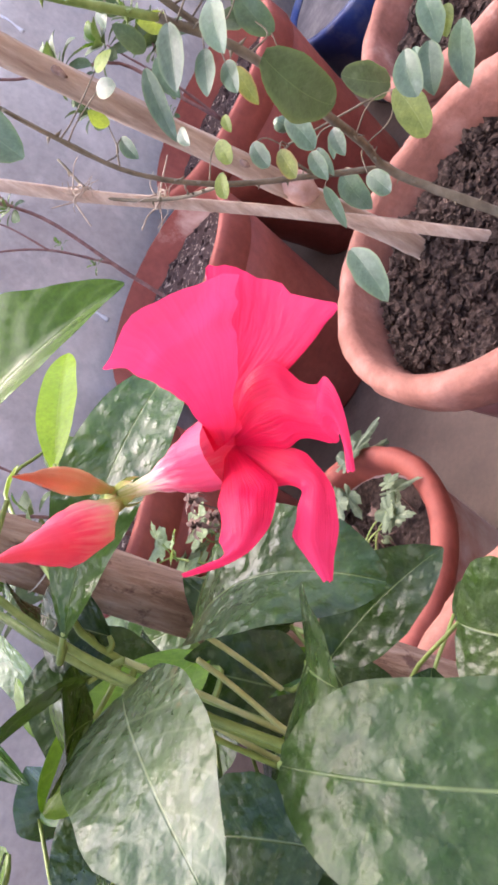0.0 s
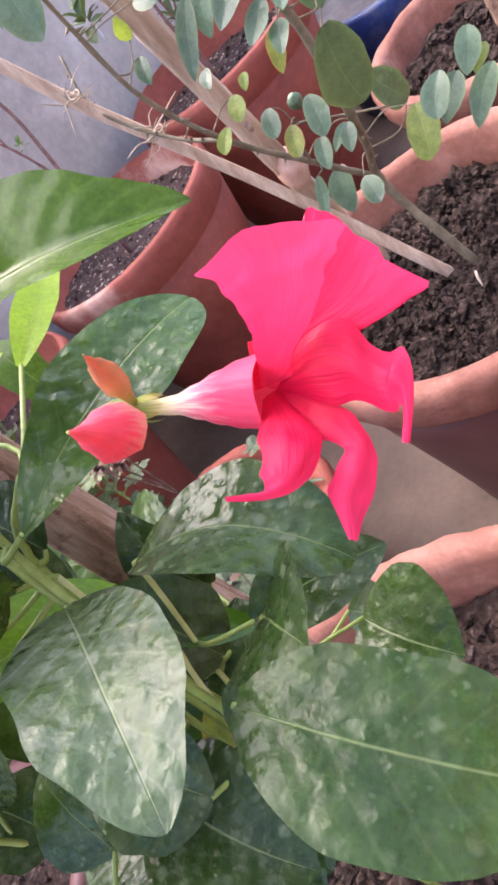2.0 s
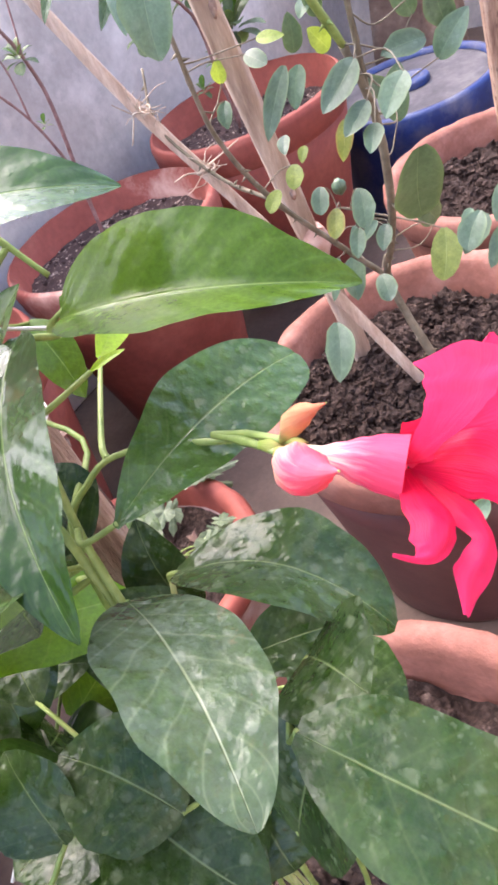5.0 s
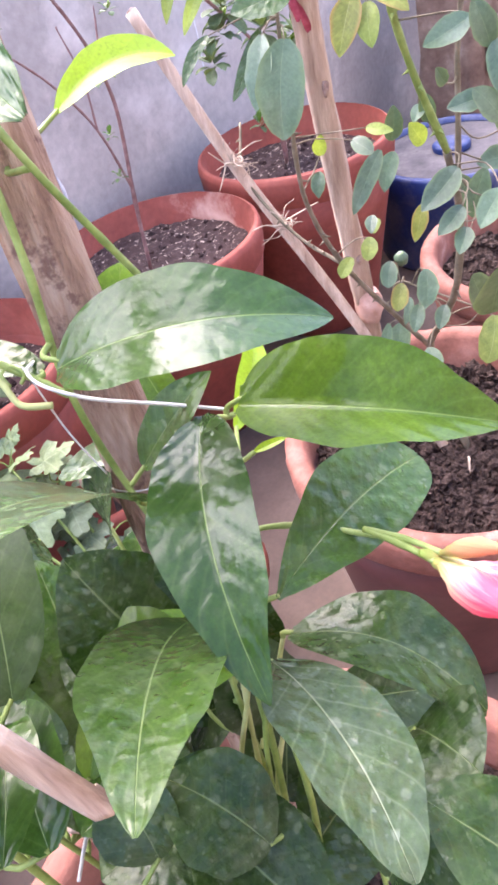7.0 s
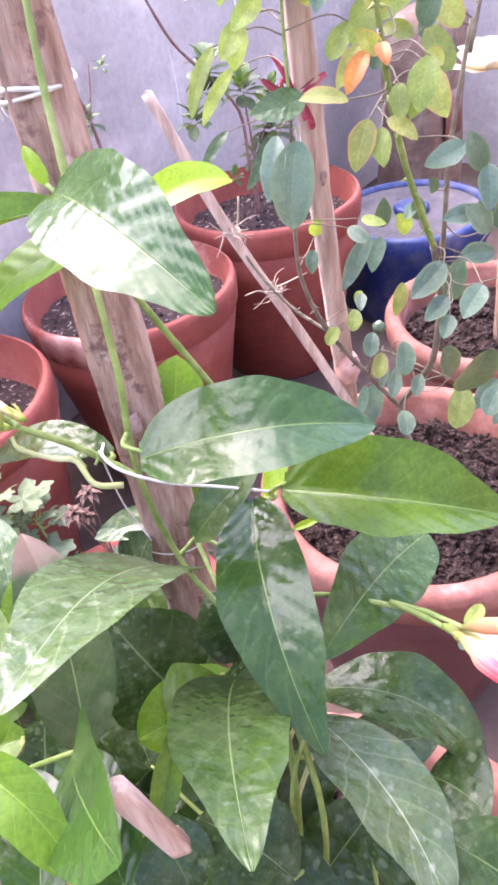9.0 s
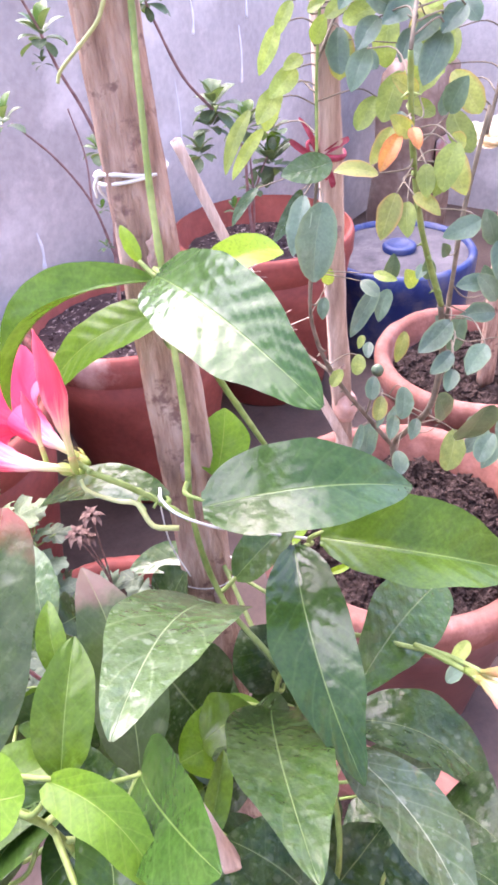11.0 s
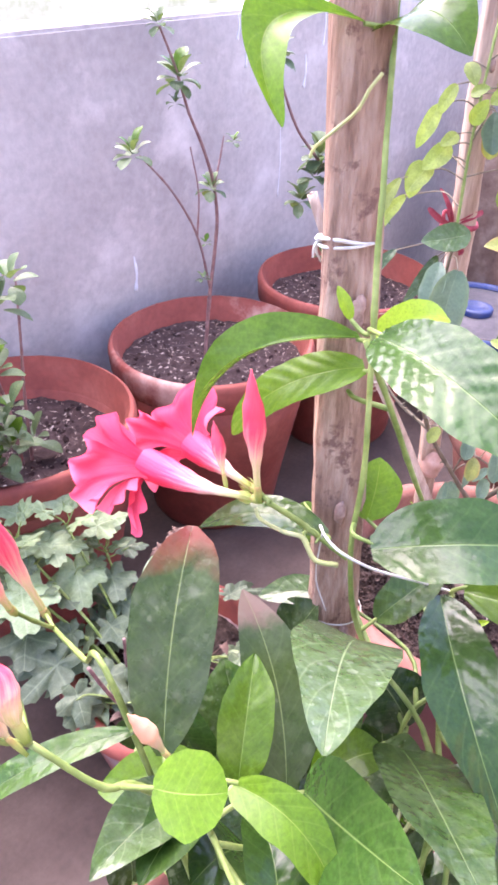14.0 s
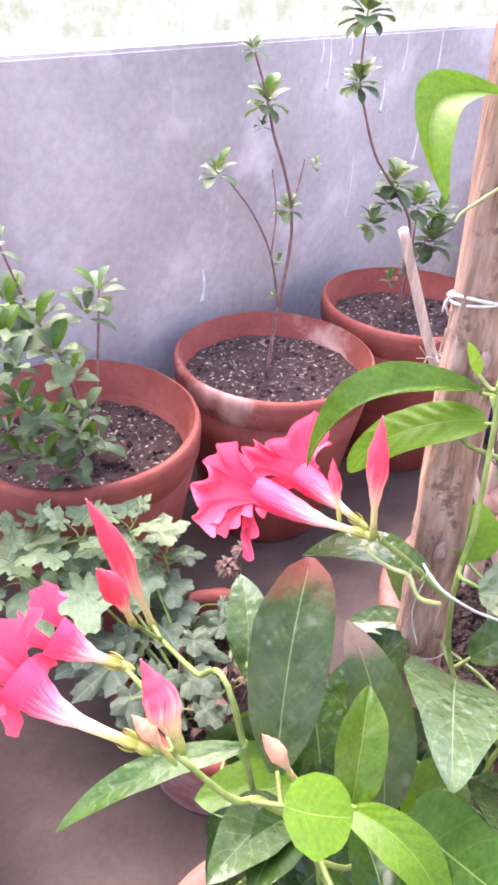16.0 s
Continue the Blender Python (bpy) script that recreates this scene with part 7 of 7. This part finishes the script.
whorl(azalea_a, (1.322, 0.800, 0.440), 0.0327, 7, AZALEA_LEAF)
whorl(azalea_a, (1.199, 0.800, 0.591), 0.0396, 8, AZALEA_LEAF)
whorl(azalea_a, (1.398, 0.800, 0.534), 0.0447, 9, AZALEA_LEAF)
whorl(azalea_l, (0.467, 0.690, 0.632), 0.040, 6, AZALEA_LEAF)
whorl(azalea_l, (0.449, 0.690, 0.608), 0.035, 4, AZALEA_LEAF)
whorl(azalea_l, (0.402, 0.790, 0.595), 0.051, 7, AZALEA_LEAF)
whorl(azalea_l, (0.409, 0.740, 0.584), 0.054, 7, AZALEA_LEAF)
whorl(azalea_l, (0.403, 0.690, 0.571), 0.046, 6, AZALEA_LEAF)
whorl(azalea_l, (0.478, 0.790, 0.470), 0.043, 5, AZALEA_LEAF)
whorl(azalea_l, (0.367, 0.740, 0.575), 0.045, 6, AZALEA_LEAF)
whorl(azalea_l, (0.352, 0.690, 0.571), 0.035, 4, AZALEA_LEAF)
whorl(azalea_l, (0.376, 0.740, 0.489), 0.041, 6, AZALEA_LEAF)
whorl(azalea_l, (0.375, 0.790, 0.422), 0.042, 5, AZALEA_LEAF)
whorl(azalea_l, (0.366, 0.740, 0.416), 0.041, 6, AZALEA_LEAF)
whorl(azalea_l, (0.406, 0.740, 0.434), 0.041, 6, AZALEA_LEAF)
whorl(azalea_l, (0.371, 0.690, 0.437), 0.034, 4, AZALEA_LEAF)
whorl(azalea_l, (0.437, 0.690, 0.476), 0.034, 4, AZALEA_LEAF)
whorl(azalea_l, (0.428, 0.690, 0.423), 0.043, 6, AZALEA_LEAF)
whorl(azalea_l, (0.514, 0.790, 0.341), 0.044, 5, AZALEA_LEAF)
whorl(azalea_l, (0.400, 0.690, 0.402), 0.035, 4, AZALEA_LEAF)
whorl(azalea_l, (0.376, 0.790, 0.483), 0.043, 5, AZALEA_LEAF)
whorl(azalea_l, (0.367, 0.690, 0.497), 0.036, 4, AZALEA_LEAF)
whorl(azalea_l, (0.376, 0.740, 0.688), 0.026, 4, AZALEA_LEAF)
whorl(azalea_l, (0.429, 0.740, 0.447), 0.036, 4, AZALEA_LEAF)
whorl(azalea_l, (0.422, 0.690, 0.452), 0.037, 4, AZALEA_LEAF)
whorl(azalea_l, (0.322, 0.740, 0.564), 0.048, 6, AZALEA_LEAF)
whorl(azalea_l, (0.301, 0.740, 0.488), 0.050, 6, AZALEA_LEAF)
# chrysanthemum leaves
rosette(chrysanthemum, (0.369, 0.625, 0.355), 0.103, 9, MUM_LEAF)
stem(chrysanthemum, ((0.40, 0.435, 0.16), (0.394, 0.527, 0.247), (0.369, 0.625, 0.343)), 0.0024, 0.0016, STEM, n=12)
rosette(chrysanthemum, (0.435, 0.609, 0.345), 0.087, 8, MUM_LEAF)
stem(chrysanthemum, ((0.40, 0.435, 0.16), (0.427, 0.519, 0.242), (0.435, 0.609, 0.333)), 0.0024, 0.0016, STEM, n=12)
rosette(chrysanthemum, (0.334, 0.678, 0.340), 0.094, 8, MUM_LEAF)
stem(chrysanthemum, ((0.40, 0.435, 0.16), (0.377, 0.554, 0.240), (0.334, 0.678, 0.328)), 0.0024, 0.0016, STEM, n=12)
rosette(chrysanthemum, (0.354, 0.592, 0.300), 0.080, 8, MUM_SHADED)
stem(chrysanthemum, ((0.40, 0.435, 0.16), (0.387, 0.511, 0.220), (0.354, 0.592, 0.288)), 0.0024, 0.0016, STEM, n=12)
rosette(chrysanthemum, (0.468, 0.580, 0.300), 0.060, 8, MUM_SHADED)
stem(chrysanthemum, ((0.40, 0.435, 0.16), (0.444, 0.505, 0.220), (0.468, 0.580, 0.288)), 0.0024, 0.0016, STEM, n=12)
rosette(chrysanthemum, (0.291, 0.676, 0.320), 0.086, 6, MUM_LEAF)
stem(chrysanthemum, ((0.40, 0.435, 0.16), (0.355, 0.553, 0.230), (0.291, 0.676, 0.308)), 0.0024, 0.0016, STEM, n=12)
lobed(chrysanthemum, (0.414, 0.575, 0.250), (0.471, 0.550, 0.240), 0.0500, (0.013, -0.341, 0.940), MUM_SHADED, seed=7.16, droop=0.48)
lobed(chrysanthemum, (0.415, 0.564, 0.238), (0.460, 0.590, 0.220), 0.0408, (0.405, -0.083, 0.911), MUM_SHADED, seed=8.11, droop=0.15)
lobed(chrysanthemum, (0.434, 0.604, 0.226), (0.494, 0.571, 0.200), 0.0469, (0.286, -0.220, 0.933), MUM_SHADED, seed=2.52, droop=0.47)
lobed(chrysanthemum, (0.428, 0.534, 0.240), (0.474, 0.512, 0.240), 0.0565, (-0.068, -0.134, 0.989), MUM_SHADED, seed=7.17, droop=0.16)
lobed(chrysanthemum, (0.449, 0.553, 0.228), (0.438, 0.524, 0.220), 0.0429, (-0.390, -0.106, 0.915), MUM_SHADED, seed=8.84, droop=0.45)
lobed(chrysanthemum, (0.424, 0.540, 0.216), (0.490, 0.525, 0.200), 0.0394, (0.133, -0.390, 0.911), MUM_SHADED, seed=6.22, droop=0.49)
lobed(chrysanthemum, (0.417, 0.532, 0.240), (0.408, 0.476, 0.230), 0.0438, (-0.296, -0.121, 0.948), MUM_SHADED, seed=3.25, droop=0.17)
lobed(chrysanthemum, (0.427, 0.563, 0.228), (0.403, 0.491, 0.210), 0.0418, (0.056, -0.259, 0.964), MUM_SHADED, seed=3.04, droop=0.22)
lobed(chrysanthemum, (0.438, 0.542, 0.216), (0.421, 0.511, 0.190), 0.0369, (-0.656, -0.240, 0.716), MUM_SHADED, seed=8.78, droop=0.11)
lobed(chrysanthemum, (0.367, 0.515, 0.240), (0.273, 0.501, 0.240), 0.0605, (0.060, -0.393, 0.918), MUM_SHADED, seed=0.16, droop=0.42)
lobed(chrysanthemum, (0.368, 0.524, 0.228), (0.277, 0.564, 0.220), 0.0581, (-0.200, -0.262, 0.944), MUM_SHADED, seed=1.77, droop=0.4)
lobed(chrysanthemum, (0.377, 0.508, 0.216), (0.286, 0.543, 0.200), 0.0501, (-0.254, -0.231, 0.939), MUM_SHADED, seed=0.97, droop=0.4)
lobed(chrysanthemum, (0.366, 0.480, 0.240), (0.365, 0.415, 0.230), 0.0529, (0.084, -0.154, 0.984), MUM_SHADED, seed=0.33, droop=0.48)
lobed(chrysanthemum, (0.366, 0.501, 0.228), (0.359, 0.399, 0.210), 0.0493, (0.197, -0.181, 0.963), MUM_SHADED, seed=4.91, droop=0.22)
lobed(chrysanthemum, (0.381, 0.509, 0.216), (0.380, 0.476, 0.190), 0.0445, (0.166, -0.610, 0.775), MUM_SHADED, seed=1.45, droop=0.12)
lobed(chrysanthemum, (0.386, 0.451, 0.240), (0.400, 0.404, 0.230), 0.0505, (-0.137, -0.247, 0.959), MUM_SHADED, seed=3.65, droop=0.19)
lobed(chrysanthemum, (0.386, 0.447, 0.228), (0.412, 0.421, 0.210), 0.0498, (0.234, -0.387, 0.892), MUM_SHADED, seed=0.29, droop=0.3)
lobed(chrysanthemum, (0.415, 0.468, 0.216), (0.408, 0.390, 0.190), 0.0415, (0.044, -0.319, 0.947), MUM_SHADED, seed=0.96, droop=0.27)
lobed(chrysanthemum, (0.384, 0.525, 0.250), (0.341, 0.539, 0.240), 0.0458, (-0.295, -0.244, 0.924), MUM_SHADED, seed=2.65, droop=0.28)
lobed(chrysanthemum, (0.393, 0.511, 0.238), (0.375, 0.535, 0.220), 0.0436, (-0.484, 0.270, 0.832), MUM_SHADED, seed=4.31, droop=0.22)
lobed(chrysanthemum, (0.403, 0.555, 0.226), (0.329, 0.540, 0.200), 0.0344, (-0.251, -0.337, 0.907), MUM_SHADED, seed=4.49, droop=0.24)
lobed(chrysanthemum, (0.420, 0.490, 0.240), (0.443, 0.445, 0.240), 0.0408, (-0.185, -0.095, 0.978), MUM_SHADED, seed=7.04, droop=0.45)
lobed(chrysanthemum, (0.416, 0.492, 0.228), (0.457, 0.433, 0.220), 0.0372, (-0.079, -0.191, 0.978), MUM_SHADED, seed=3.27, droop=0.38)
lobed(chrysanthemum, (0.428, 0.511, 0.216), (0.468, 0.444, 0.200), 0.0353, (0.059, -0.196, 0.979), MUM_SHADED, seed=5.85, droop=0.33)
lobed(chrysanthemum, (0.331, 0.480, 0.240), (0.311, 0.434, 0.220), 0.0536, (-0.121, -0.351, 0.928), MUM_SHADED, seed=2.26, droop=0.37)
lobed(chrysanthemum, (0.328, 0.479, 0.228), (0.313, 0.423, 0.200), 0.0488, (-0.044, -0.438, 0.898), MUM_SHADED, seed=6.64, droop=0.43)
lobed(chrysanthemum, (0.330, 0.488, 0.216), (0.335, 0.429, 0.180), 0.0464, (0.131, -0.507, 0.852), MUM_SHADED, seed=4.66, droop=0.31)
lobed(chrysanthemum, (0.379, 0.412, 0.230), (0.383, 0.366, 0.220), 0.0417, (0.138, -0.198, 0.971), MUM_SHADED, seed=8.44, droop=0.29)
lobed(chrysanthemum, (0.384, 0.409, 0.218), (0.420, 0.382, 0.200), 0.0343, (0.151, -0.409, 0.900), MUM_SHADED, seed=5.99, droop=0.27)
lobed(chrysanthemum, (0.387, 0.415, 0.206), (0.398, 0.368, 0.180), 0.0278, (-0.260, -0.513, 0.818), MUM_SHADED, seed=3.97, droop=0.36)
lobed(chrysanthemum, (0.531, 0.455, 0.220), (0.487, 0.436, 0.220), 0.0314, (0.104, -0.236, 0.966), MUM_SHADED, seed=5.68, droop=0.12)
lobed(chrysanthemum, (0.548, 0.471, 0.208), (0.505, 0.496, 0.200), 0.0366, (-0.162, 0.031, 0.986), MUM_SHADED, seed=1.74, droop=0.11)
lobed(chrysanthemum, (0.550, 0.475, 0.196), (0.508, 0.450, 0.180), 0.0255, (-0.010, -0.522, 0.853), MUM_SHADED, seed=0.01, droop=0.26)
lobed(chrysanthemum, (0.480, 0.550, 0.230), (0.417, 0.557, 0.230), 0.0308, (-0.011, -0.101, 0.995), MUM_SHADED, seed=1.04, droop=0.43)
lobed(chrysanthemum, (0.500, 0.579, 0.218), (0.456, 0.595, 0.210), 0.0289, (-0.205, -0.082, 0.975), MUM_SHADED, seed=5.23, droop=0.48)
lobed(chrysanthemum, (0.503, 0.563, 0.206), (0.440, 0.562, 0.190), 0.0269, (-0.248, 0.119, 0.962), MUM_SHADED, seed=5.36, droop=0.33)
lobed(chrysanthemum, (0.503, 0.479, 0.220), (0.448, 0.478, 0.220), 0.0315, (0.008, -0.501, 0.866), MUM_SHADED, seed=5.48, droop=0.24)
lobed(chrysanthemum, (0.534, 0.492, 0.208), (0.439, 0.510, 0.200), 0.0359, (-0.077, 0.036, 0.996), MUM_SHADED, seed=5.67, droop=0.46)
lobed(chrysanthemum, (0.517, 0.502, 0.196), (0.471, 0.535, 0.180), 0.0283, (-0.363, -0.054, 0.930), MUM_SHADED, seed=8.65, droop=0.47)
lobed(chrysanthemum, (0.548, 0.448, 0.220), (0.593, 0.436, 0.220), 0.0306, (-0.016, -0.060, 0.998), MUM_SHADED, seed=8.83, droop=0.3)
lobed(chrysanthemum, (0.560, 0.464, 0.208), (0.628, 0.420, 0.200), 0.0273, (-0.014, -0.201, 0.980), MUM_SHADED, seed=1.1, droop=0.35)
lobed(chrysanthemum, (0.569, 0.472, 0.196), (0.608, 0.424, 0.180), 0.0247, (0.052, -0.280, 0.959), MUM_SHADED, seed=2.46, droop=0.47)
lobed(chrysanthemum, (0.512, 0.367, 0.220), (0.465, 0.355, 0.230), 0.0237, (0.216, -0.049, 0.975), MUM_SHADED, seed=2.41, droop=0.16)
lobed(chrysanthemum, (0.521, 0.363, 0.208), (0.473, 0.369, 0.210), 0.0198, (-0.003, -0.350, 0.937), MUM_SHADED, seed=6.69, droop=0.15)
lobed(chrysanthemum, (0.527, 0.385, 0.196), (0.489, 0.399, 0.190), 0.0194, (-0.214, -0.175, 0.961), MUM_SHADED, seed=4.18, droop=0.24)
lobed(chrysanthemum, (0.519, 0.377, 0.220), (0.527, 0.343, 0.230), 0.0158, (-0.278, 0.214, 0.936), MUM_SHADED, seed=0.33, droop=0.2)
lobed(chrysanthemum, (0.513, 0.390, 0.208), (0.530, 0.335, 0.210), 0.0145, (-0.128, -0.006, 0.992), MUM_SHADED, seed=3.85, droop=0.33)
lobed(chrysanthemum, (0.526, 0.395, 0.196), (0.522, 0.384, 0.190), 0.0118, (-0.210, -0.415, 0.885), MUM_SHADED, seed=7.67, droop=0.18)
lobed(chrysanthemum, (0.486, 0.362, 0.220), (0.486, 0.329, 0.220), 0.0199, (-0.013, 0.008, 1.000), MUM_SHADED, seed=0.59, droop=0.43)
lobed(chrysanthemum, (0.493, 0.368, 0.208), (0.480, 0.364, 0.200), 0.0209, (-0.474, -0.208, 0.856), MUM_SHADED, seed=4.31, droop=0.32)
lobed(chrysanthemum, (0.501, 0.389, 0.196), (0.500, 0.398, 0.180), 0.0171, (-0.378, 0.793, 0.477), MUM_SHADED, seed=2.07, droop=0.43)
lobed(chrysanthemum, (0.522, 0.518, 0.220), (0.497, 0.488, 0.220), 0.0170, (0.186, -0.152, 0.971), MUM_SHADED, seed=0.23, droop=0.39)
lobed(chrysanthemum, (0.508, 0.505, 0.208), (0.535, 0.503, 0.200), 0.0209, (0.261, -0.195, 0.946), MUM_SHADED, seed=5.81, droop=0.48)
lobed(chrysanthemum, (0.545, 0.545, 0.196), (0.487, 0.557, 0.180), 0.0173, (-0.303, -0.242, 0.922), MUM_SHADED, seed=3.73, droop=0.16)
stalks(rose_bush, 0.0006, ROSE_STEM, 0.055)
stalks(chrysanthemum, 0.001, STEM, 0.07)

# rose flower and buds
for k in range(14):
    a, lift = 2.4 * k, 0.25 + 0.09 * k
    c = Vector((0.752, 0.147, 0.7385))
    d = Vector((math.cos(a) * math.cos(lift), math.sin(a) * math.cos(lift), math.sin(lift)))
    part("petal", blade_mesh(c, c + d * (0.034 - 0.0009 * k), 0.034 - 0.001 * k, Vector((0, 0, 1)) - d * 0.3, arch=-0.12, fold=0.15, wave=0.08, ripple=3.0, shape=(0.8, 0.6), curl=0.3, n=10, m=4, seed=k), CREAM, rose_bush, "cream rose petal")
part("rose_bud", sweep(((0.737, 0.236, 0.488), (0.735, 0.235, 0.503)), [0.002, 0.0065, 0.007, 0.003], 12, 8), ROSE_LEAF, rose_bush, "round green rose bud")
gall = bmesh.new()
bmesh.ops.create_icosphere(gall, subdivisions=3, radius=0.016, matrix=Matrix.Translation((0.712, 0.262, 0.455)) @ Matrix.Diagonal((0.9, 0.9, 1.25, 1)))
for v in gall.verts:
    v.co += Vector((1, 1, 1)) * 0.004 * noise.noise(v.co * 90)
tagged(part("shell", gall, rough_surface("pink_shell", (0.42, 0.22, 0.16), (0.55, 0.33, 0.26), (0.65, 0.45, 0.38), 60.0, 0.7, 0.5)), "dull pink dried pod hanging beside the rose stake", "pod")
part("snail_shell", sweep(((0.690, 0.150, 0.302), (0.684, 0.146, 0.309), (0.676, 0.142, 0.309), (0.671, 0.139, 0.302)), [0.0009, 0.0013, 0.0012, 0.0006], 6, 10), RAFFIA).update_tag()
tagged(bpy.data.objects["snail_shell"], "pale dry curl of root on the soil", "root")

# dead flower heads in the low pot
dead = thing("dead_flower", (0.43, 0.42, 0.18), "dead brown flower heads on thin dry stems in the low pot", "plant")
for x, y, z in ((0.430, 0.42, 0.408), (0.453, 0.42, 0.416), (0.446, 0.43, 0.385)):
    part("dry_stem", tube(((0.44, 0.42, 0.175), (0.455, 0.42, 0.30), (x, y, z)), 0.0014, 0.0009, 12, 5), DRY, dead)
    for k in range(14):
        a, lift = 2.4 * k, -0.6 + 0.13 * k
        d = Vector((math.cos(a) * math.cos(lift), math.sin(a) * math.cos(lift), math.sin(lift)))
        part("dry_petal", blade_mesh((x, y, z), Vector((x, y, z)) + d * 0.014, 0.006, (0, 0, 1), arch=0.2, curl=0.5, n=4, m=1, seed=k), DRY, dead)

# dry twigs and small dead leaves on the low pot's soil
twig_rng = random.Random(17)
for k in range(26):
    x, y = 0.43 + twig_rng.uniform(-0.075, 0.075), 0.425 + twig_rng.uniform(-0.075, 0.06)
    d = Vector((twig_rng.uniform(-1, 1), twig_rng.uniform(-1, 1), twig_rng.uniform(0.3, 1.4))) * twig_rng.uniform(0.025, 0.055)
    c = Vector((x, y, 0.168))
    part("dry_twig", tube((c, c + d * 0.6 + Vector((0.004, -0.003, 0.002)), c + d), 0.0011, 0.0005, 8, 5, 0.3), DRY, dead)
    tip = c + d * twig_rng.uniform(0.6, 1.0)
    out = Vector((twig_rng.uniform(-1, 1), twig_rng.uniform(-1, 1), twig_rng.uniform(-0.6, 0.5))).normalized()
    part("withered_leaf", blade_mesh(tip, tip + out * twig_rng.uniform(0.012, 0.022), 0.011, (0.1, 0.2, 1), arch=0.2, fold=0.5, curl=0.6, shape=(0.5, 0.45), n=7, m=2, seed=k * 0.7), MUM_LEAF if k % 3 == 0 else DRY, dead)

# blue drum by the far pots
drum = thing("blue_drum", (1.65, 0.61, FLOOR), "blue plastic drum with a dusty lid", "drum")
part("body", lathe([(0.001, 0.01), (0.165, 0.0), (0.17, 0.012), (0.175, 0.16), (0.183, 0.17), (0.183, 0.215), (0.178, 0.222), (0.168, 0.222), (0.163, 0.212)], (1.65, 0.61, FLOOR), 64), BLUE, drum)
part("lid", lathe([(0.166, 0.21), (0.15, 0.213), (0.06, 0.215), (0.001, 0.215)], (1.65, 0.61, FLOOR), 64), DUSTY_LID, drum, "flat lid under grey dust")
part("cap", lathe([(0.040, 0.2155), (0.041, 0.226), (0.037, 0.230), (0.024, 0.231), (0.021, 0.226), (0.001, 0.226)], (1.65, 0.61, FLOOR), 40), BLUE, drum, "round blue screw cap")

# lime drips on the parapet
for x, z0, z1, w in ((1.285, 0.738, 0.832, 0.005), (1.655, 0.556, 0.676, 0.006), (1.485, 0.682, 0.748, 0.006), (1.405, 0.458, 0.61, 0.003), (0.951, 0.361, 0.433, 0.006), (1.69, 0.685, 0.838, 0.005), (1.26, 0.79, 0.834, 0.004), (1.35, 0.80, 0.834, 0.005), (1.55, 0.76, 0.834, 0.004)):
    bm = sweep(((x, WALL_Y - 0.0005, z1), (x + 0.004, WALL_Y - 0.0005, (z0 + z1) / 2), (x - 0.002, WALL_Y - 0.0005, z0)), [w * 0.3, w * 0.6, w * 0.45, w], 8, 12)
    for v in bm.verts:
        v.co.y = WALL_Y + (v.co.y - WALL_Y) * 0.3
    tagged(part("lime_drip", bm, LIME), "white lime drip running down the parapet", "drip", "lime drips")

# brown sack in the far corner
sack = thing("sack", (2.10, 0.78, FLOOR), "brown sack standing in the far corner", "sack")
bm = lathe([(0.001, 0.0), (0.10, 0.0), (0.125, 0.03), (0.135, 0.15), (0.13, 0.30), (0.135, 0.44), (0.12, 0.52), (0.09, 0.55), (0.001, 0.545)], (2.10, 0.78, FLOOR), 48, 0.10, 3.0)
for v in bm.verts:
    x, y = v.co.x - 2.10, v.co.y - 0.78
    r = math.hypot(x, y)
    if r > 0.002:
        k = min(1.28, r / max(abs(x), abs(y)))
        v.co.x, v.co.y = 2.10 + x * k * 0.92, 0.78 + y * k * 0.62
        v.co += Vector((x, y, 0)).normalized() * 0.014 * noise.noise(v.co * 11)
part("body", bm, SACK, sack)
part("printed_patch", slab(2.04, 0.686, 0.24, 2.14, 0.694, 0.36, 0.003), LIMED_POT, sack, "pale printed patch")
